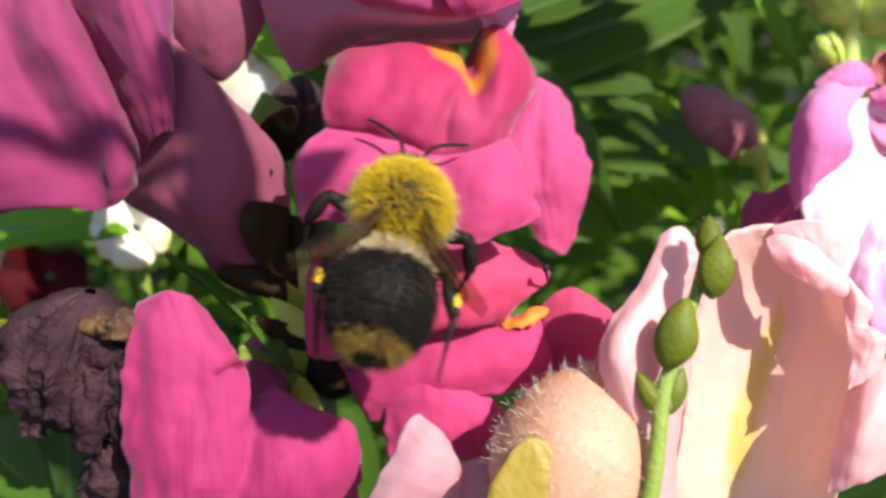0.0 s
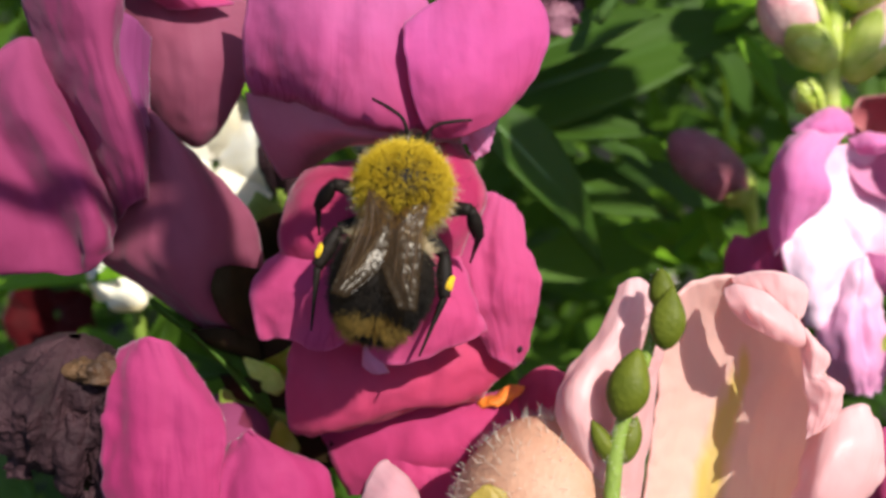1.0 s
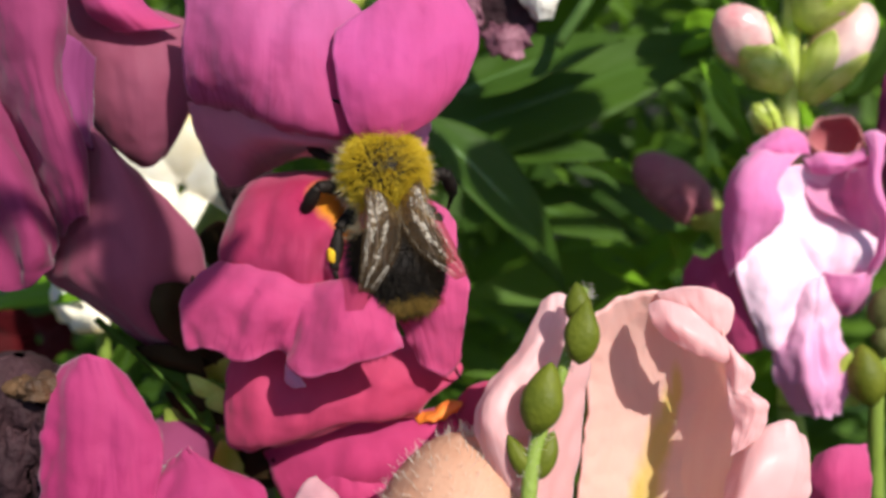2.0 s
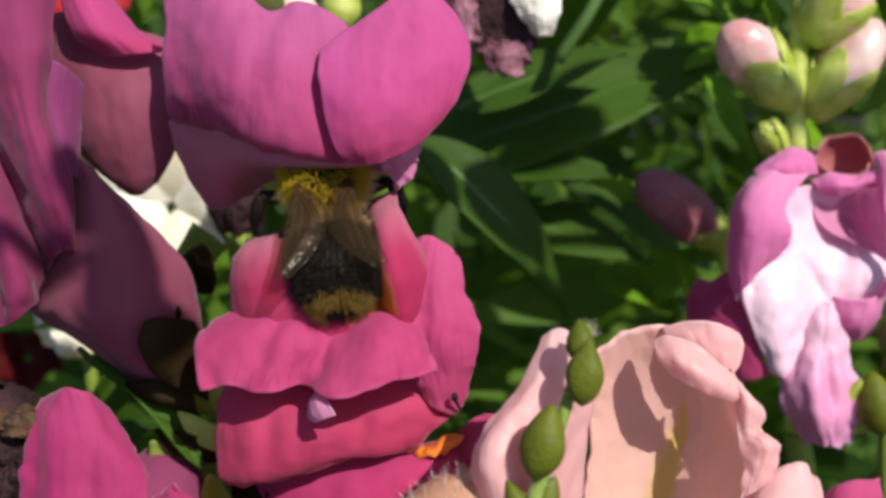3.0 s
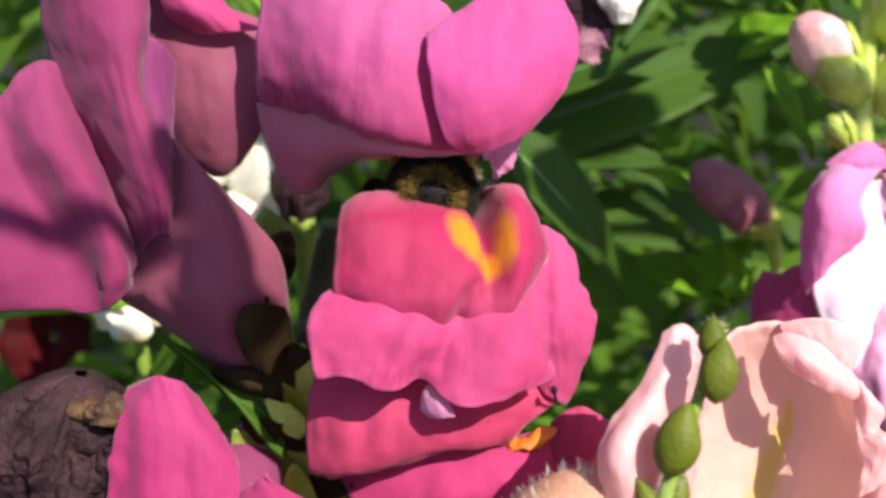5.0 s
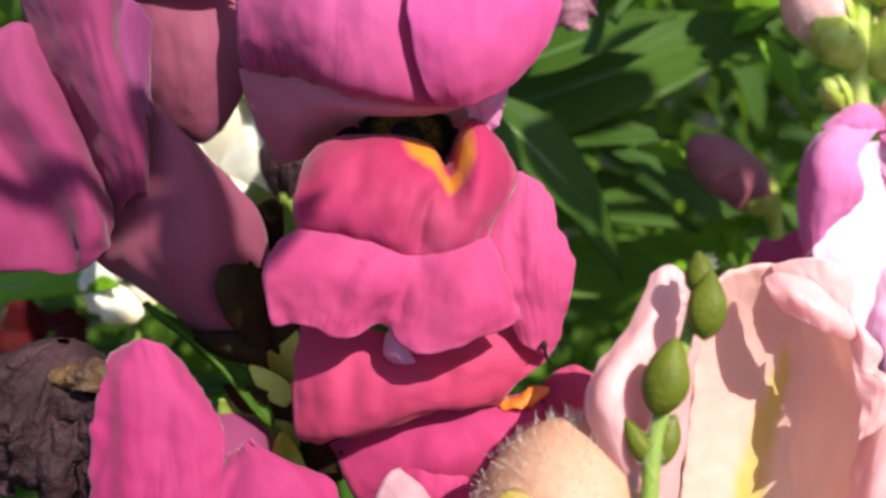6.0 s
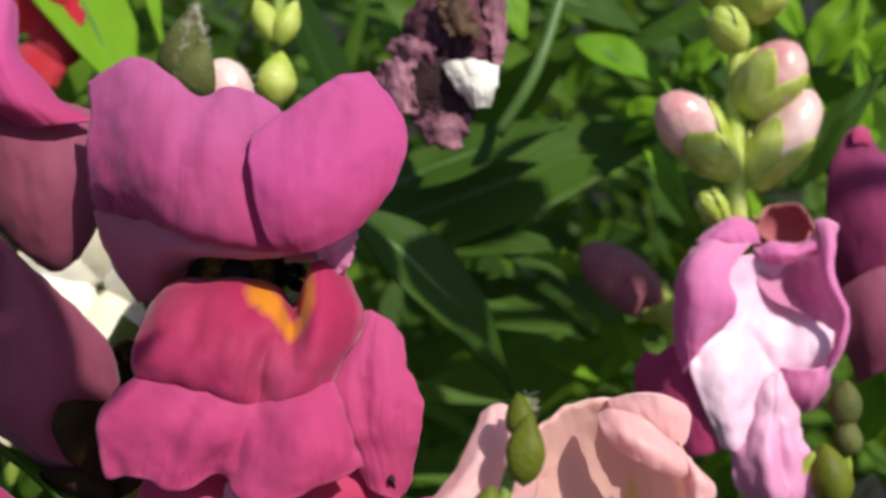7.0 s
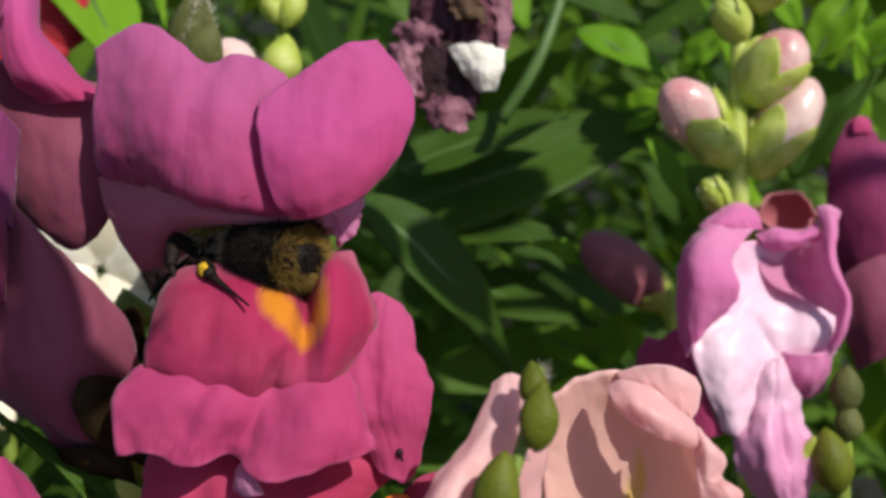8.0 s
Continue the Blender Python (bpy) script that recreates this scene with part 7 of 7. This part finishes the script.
# ---- what moves ----
def motions():
    for flower, rows in (
        (MAIN, [(0.0, -0.6, 4.6), (0.2, -1.5, 3.8), (0.4, -0.4, 2.4), (0.5, 0.5, 1.0), (0.6, 0.4, -0.2), (1.0, 0.2, -0.5), (1.5, 0.4, 0.5), (2.8, -0.3, 0.7), (3.5, -0.3, 1.3), (4.0, -0.3, 0.6), (4.5, 0.0, 0.3), (5.0, -0.6, 0.9),
                (6.3, -0.2, 0.2), (6.5, 0.0, 0.0), (7.0, 0.0, -0.4), (7.5, -0.7, -0.7), (8.0, -0.3, 0.1)]),
        (LOWER, [(0.0, -0.6, 2.7), (0.25, -0.3, 1.2), (0.5, 0.0, -0.2), (1.5, -0.3, 0.0), (3.0, 0.2, 0.2), (5.0, 0.1, 0.2), (8.0, 0.1, 0.3)]),
        (LEFT, [(0.0, 0.0, 1.2), (0.5, 0.2, -0.1), (1.0, -0.5, -0.1), (1.5, -0.5, 0.2), (3.0, 0.0, -0.4), (4.5, 0.2, -0.3), (6.5, -0.1, -0.2), (7.5, 0.3, -0.2), (8.0, 1.0, -0.5)]),
    ):
        c = Vector(flower["centre"])
        walk(flower, [(t, BED @ Matrix.Translation((c + Vector((dx, dy, 0))) * MM)) for t, dx, dy in rows])
    # the lower lip opens under the bee's weight, its lobes bend at its foot: seconds, tip, yaw, roll, shift
    c = Vector(MAIN["centre"])
    hinge, foot = Vector((-4.6, -2.1, -6.5)) - c, Vector((-6.0, -5.7, 2.0)) - c

    def about(p, m):
        return Matrix.Translation(p * MM) @ m @ Matrix.Translation(-p * MM)

    lips, lobes, sides = [], [], []
    for t, tip, yaw, roll, dx, dy in ((0.0, 0, 0, 0, 0.8, 0.2), (0.2, 0, 0, 0, -0.9, 0.0), (0.4, 0, 0, 0, -0.4, 0.2), (0.5, 2, 0, 0, 0.0, 0.0), (1.0, 6, -5, 3, -0.9, 0.0), (1.3, 4, -11, 3, -0.7, 0.0),
                                      (1.5, 0, -18, 2, -0.5, 0.8), (1.7, 2, -17, 2, -0.5, 0.7), (2.8, 54, 0, 7, 0.4, 0.0), (3.5, 57, 0, 8, 0.6, 0.0), (4.0, 57, 0, 8, 0.8, 0.0), (4.2, 55, 0, 8, 0.9, 0.0), (4.4, 32, 5, 1, 1.0, -0.8),
                                      (4.5, 25, 8, -2, 1.0, -1.0), (4.7, 22, 8, -3, 1.0, -1.0), (5.0, 20, 9, -3, 1.0, -0.8), (5.2, 17, 8, -3, 0.8, -0.7), (6.3, 0, 0, 0, 0.0, 0.0), (6.5, 0, 0, 0, 0.0, 0.0), (7.0, 4, 0, 0, -0.2, 0.0), (7.4, 10, 0, 1, 0.1, 0.0),
                                      (7.6, 15, 0, -1, 0.3, -0.4), (8.0, 21, 0, -2, 0.4, -0.7)):
        sway = Matrix.Translation(Vector((dx, dy, 0)) * MM) @ about(hinge, Matrix.Rotation(radians(yaw), 4, "Y"))
        lip = sway @ about(hinge, Matrix.Rotation(radians(roll), 4, "Z") @ Matrix.Rotation(radians(tip), 4, "X"))
        lobe = sway @ Matrix.Translation(Vector((0.2, -2.1, -2.8)) * MM * tip / 57) @ about(foot, Matrix.Rotation(radians(roll * 0.5), 4, "Z") @ Matrix.Rotation(radians(-0.52 * tip), 4, "X"))
        side = sway @ Matrix.Translation(Vector((-0.8, -2.0, 0.4)) * MM * tip / 57) @ about(foot, Matrix.Rotation(radians(0.15 * tip), 4, "X"))
        lips.append((t, lip))
        lobes.append((t, lip.inverted() @ lobe))
        sides.append((t, lip.inverted() @ side))
    walk(LIP, lips)
    for lobe in LIP_LOBES:
        walk(lobe, lobes)
    walk(LIP_SIDE, sides)
    # the bee: seconds, place on the bed, then the way it heads and the way its back faces
    rows = []
    for t, p, ahead, back in (
        (0.0, (-7.9, -8.6, 9.3), (0.17, 0.82, -0.55), (0.1, 0.15, 1)),
        (0.1, (-10.5, -8.0, 9.6), (0.14, 0.79, -0.59), (0.05, 0.15, 1)),
        (0.2, (-13.3, -7.4, 9.7), (0.09, 0.80, -0.59), (0, 0.15, 1)),
        (0.3, (-11.6, -4.8, 9.5), (0.04, 0.84, -0.54), (0, 0.2, 1)),
        (0.4, (-9.7, -2.5, 8.9), (-0.05, 0.87, -0.49), (0, 0.2, 1)),
        (0.5, (-7.8, -4.4, 8.4), (0.12, 0.87, -0.48), (0, 0.25, 1)),
        (0.6, (-6.7, -5.8, 7.6), (0.20, 0.91, -0.36), (0, 0.25, 1)),
        (0.8, (-4.9, -4.6, 8.1), (0.18, 0.88, -0.45), (0, 0.3, 1)),
        (1.0, (-5.2, -3.5, 7.7), (0.20, 0.92, -0.35), (0.05, 0.3, 1)),
        (1.2, (-5.8, -0.2, 8.6), (0.15, 0.84, -0.52), (0.1, 0.3, 1)),
        (1.4, (-0.0, -2.1, 9.0), (0.17, 0.84, -0.51), (0.4, 0.3, 1)),
        (1.5, (3.4, -1.6, 7.9), (-0.10, 0.97, -0.23), (0.75, 0.3, 0.8)),
        (1.6, (4.4, -1.3, 7.6), (-0.26, 0.91, -0.31), (0.6, 0.3, 0.8)),
        (1.7, (2.5, -1.4, 6.1), (-0.23, 0.97, -0.08), (0.3, 0.3, 0.9)),
        (2.8, (-3.0, 0.7, -0.8), (-0.19, 0.91, -0.37), (0, 0.45, 0.9)),
        (3.0, (-4.9, 1.3, -1.1), (-0.16, 0.90, -0.41), (0, 0.45, 0.9)),
        (3.2, (-3.8, -1.5, -1.0), (-0.13, 0.91, -0.40), (0, 0.45, 0.9)),
        (3.5, (-3.8, 1.6, -0.9), (-0.27, 0.87, -0.41), (0, 0.45, 0.9)),
        (3.7, (-5.2, 1.5, -1.0), (0.03, 0.92, -0.39), (0, 0.45, 0.9)),
        (4.0, (-5.3, 1.0, -1.1), (-0.01, 0.93, -0.38), (0, 0.45, 0.9)),
        (4.2, (-6.0, 0.0, -1.2), (0.19, 0.88, -0.43), (0, 0.55, 0.85)),
        (4.4, (-4.5, 2.2, -2.7), (0.36, 0.46, -0.81), (0, 0.75, 0.55)),
        (4.5, (-3.6, 2.9, -4.5), (0.46, 0.31, -0.83), (0, 0.85, 0.45)),
        (4.7, (-4.3, 2.8, -5.8), (0.12, 0.15, -0.98), (.0, .95, .3)),
        (5.0, (-4.8, 3.6, -7.9), (0.00, 0.12, -0.99), (.0, 1, .2)),
        (5.2, (-5.7, 3.2, -8.9), (-0.02, 0.09, -1.00), (.0, 1, .1)),
        (6.3, (-6.0, 5.4, -9.8), (-0.06, 0.16, -0.99), (.0, 1, .1)),
        (6.5, (-7.4, 4.7, -9.8), (-0.12, 0.11, -0.99), (.0, 1, .1)),
        (7.0, (-8.2, 4.2, -9.8), (-0.18, 0.09, -0.98), (.0, 1, .1)),
        (7.3, (-8.6, 2.8, -7.5), (-0.39, 0.20, -0.90), (.2, 1, .3)),
        (7.6, (-5.4, 4.6, -6.1), (-0.55, 0.25, -0.80), (0.3, 0.9, 0.5)),
        (7.8, (-5.7, 4.7, -5.1), (-0.62, 0.22, -0.75), (0.3, 0.9, 0.5)),
        (8.0, (-6.9, 3.8, -4.4), (-0.66, 0.20, -0.73), (0.3, 0.9, 0.5)),
    ):
        x = Vector(ahead).normalized()
        z = Vector(back)
        z = (z - x * z.dot(x)).normalized()
        m = Matrix((x, z.cross(x), z)).transposed().to_4x4()
        m.translation = Vector(p) * MM
        rows.append((t, BED @ m))
    walk(BEE, rows)
    for w, s, x, z in WINGS:
        rows = []
        for t, out, up in [(0.05 * i, 44, 25 if i % 2 else 86) for i in range(9)] + [(0.5, 14, 8), (1.0, 2, 0), (1.4, 6, 0), (1.5, 14, 4), (1.7, 12, 2), (2.8, 12, 3), (3.5, 8, 2), (4.2, 12, 3), (4.7, 14, 8), (8.0, 14, 8)]:
            rows.append((t, Matrix.Translation(Vector((x, s * 1.5, z)) * MM) @ Matrix.Rotation(radians(-s * out), 4, "Z") @ Matrix.Rotation(radians(s * up), 4, "X") @ Matrix.Rotation(radians(7), 4, "Y")))
        walk(w, rows)
    for leg, k, s in LEGS:
        at = leg.location.copy()
        rows = []
        for t, swing in ((0.0, 6), (0.3, -8), (0.6, 8), (0.9, -6), (1.2, 8), (1.5, -10), (1.7, -6), (2.8, 10), (3.2, -6), (3.6, 12), (4.0, 0), (4.4, 14), (5.0, 6), (6.5, 0), (7.5, 10), (8.0, -4)):
            a = swing * (1 if (k + (s > 0)) % 2 else -1)
            rows.append((t, Matrix.Translation(at) @ Matrix.Rotation(radians(a * s), 4, "Z") @ Matrix.Rotation(radians(a * 0.5), 4, "X")))
        walk(leg, rows)


motions()
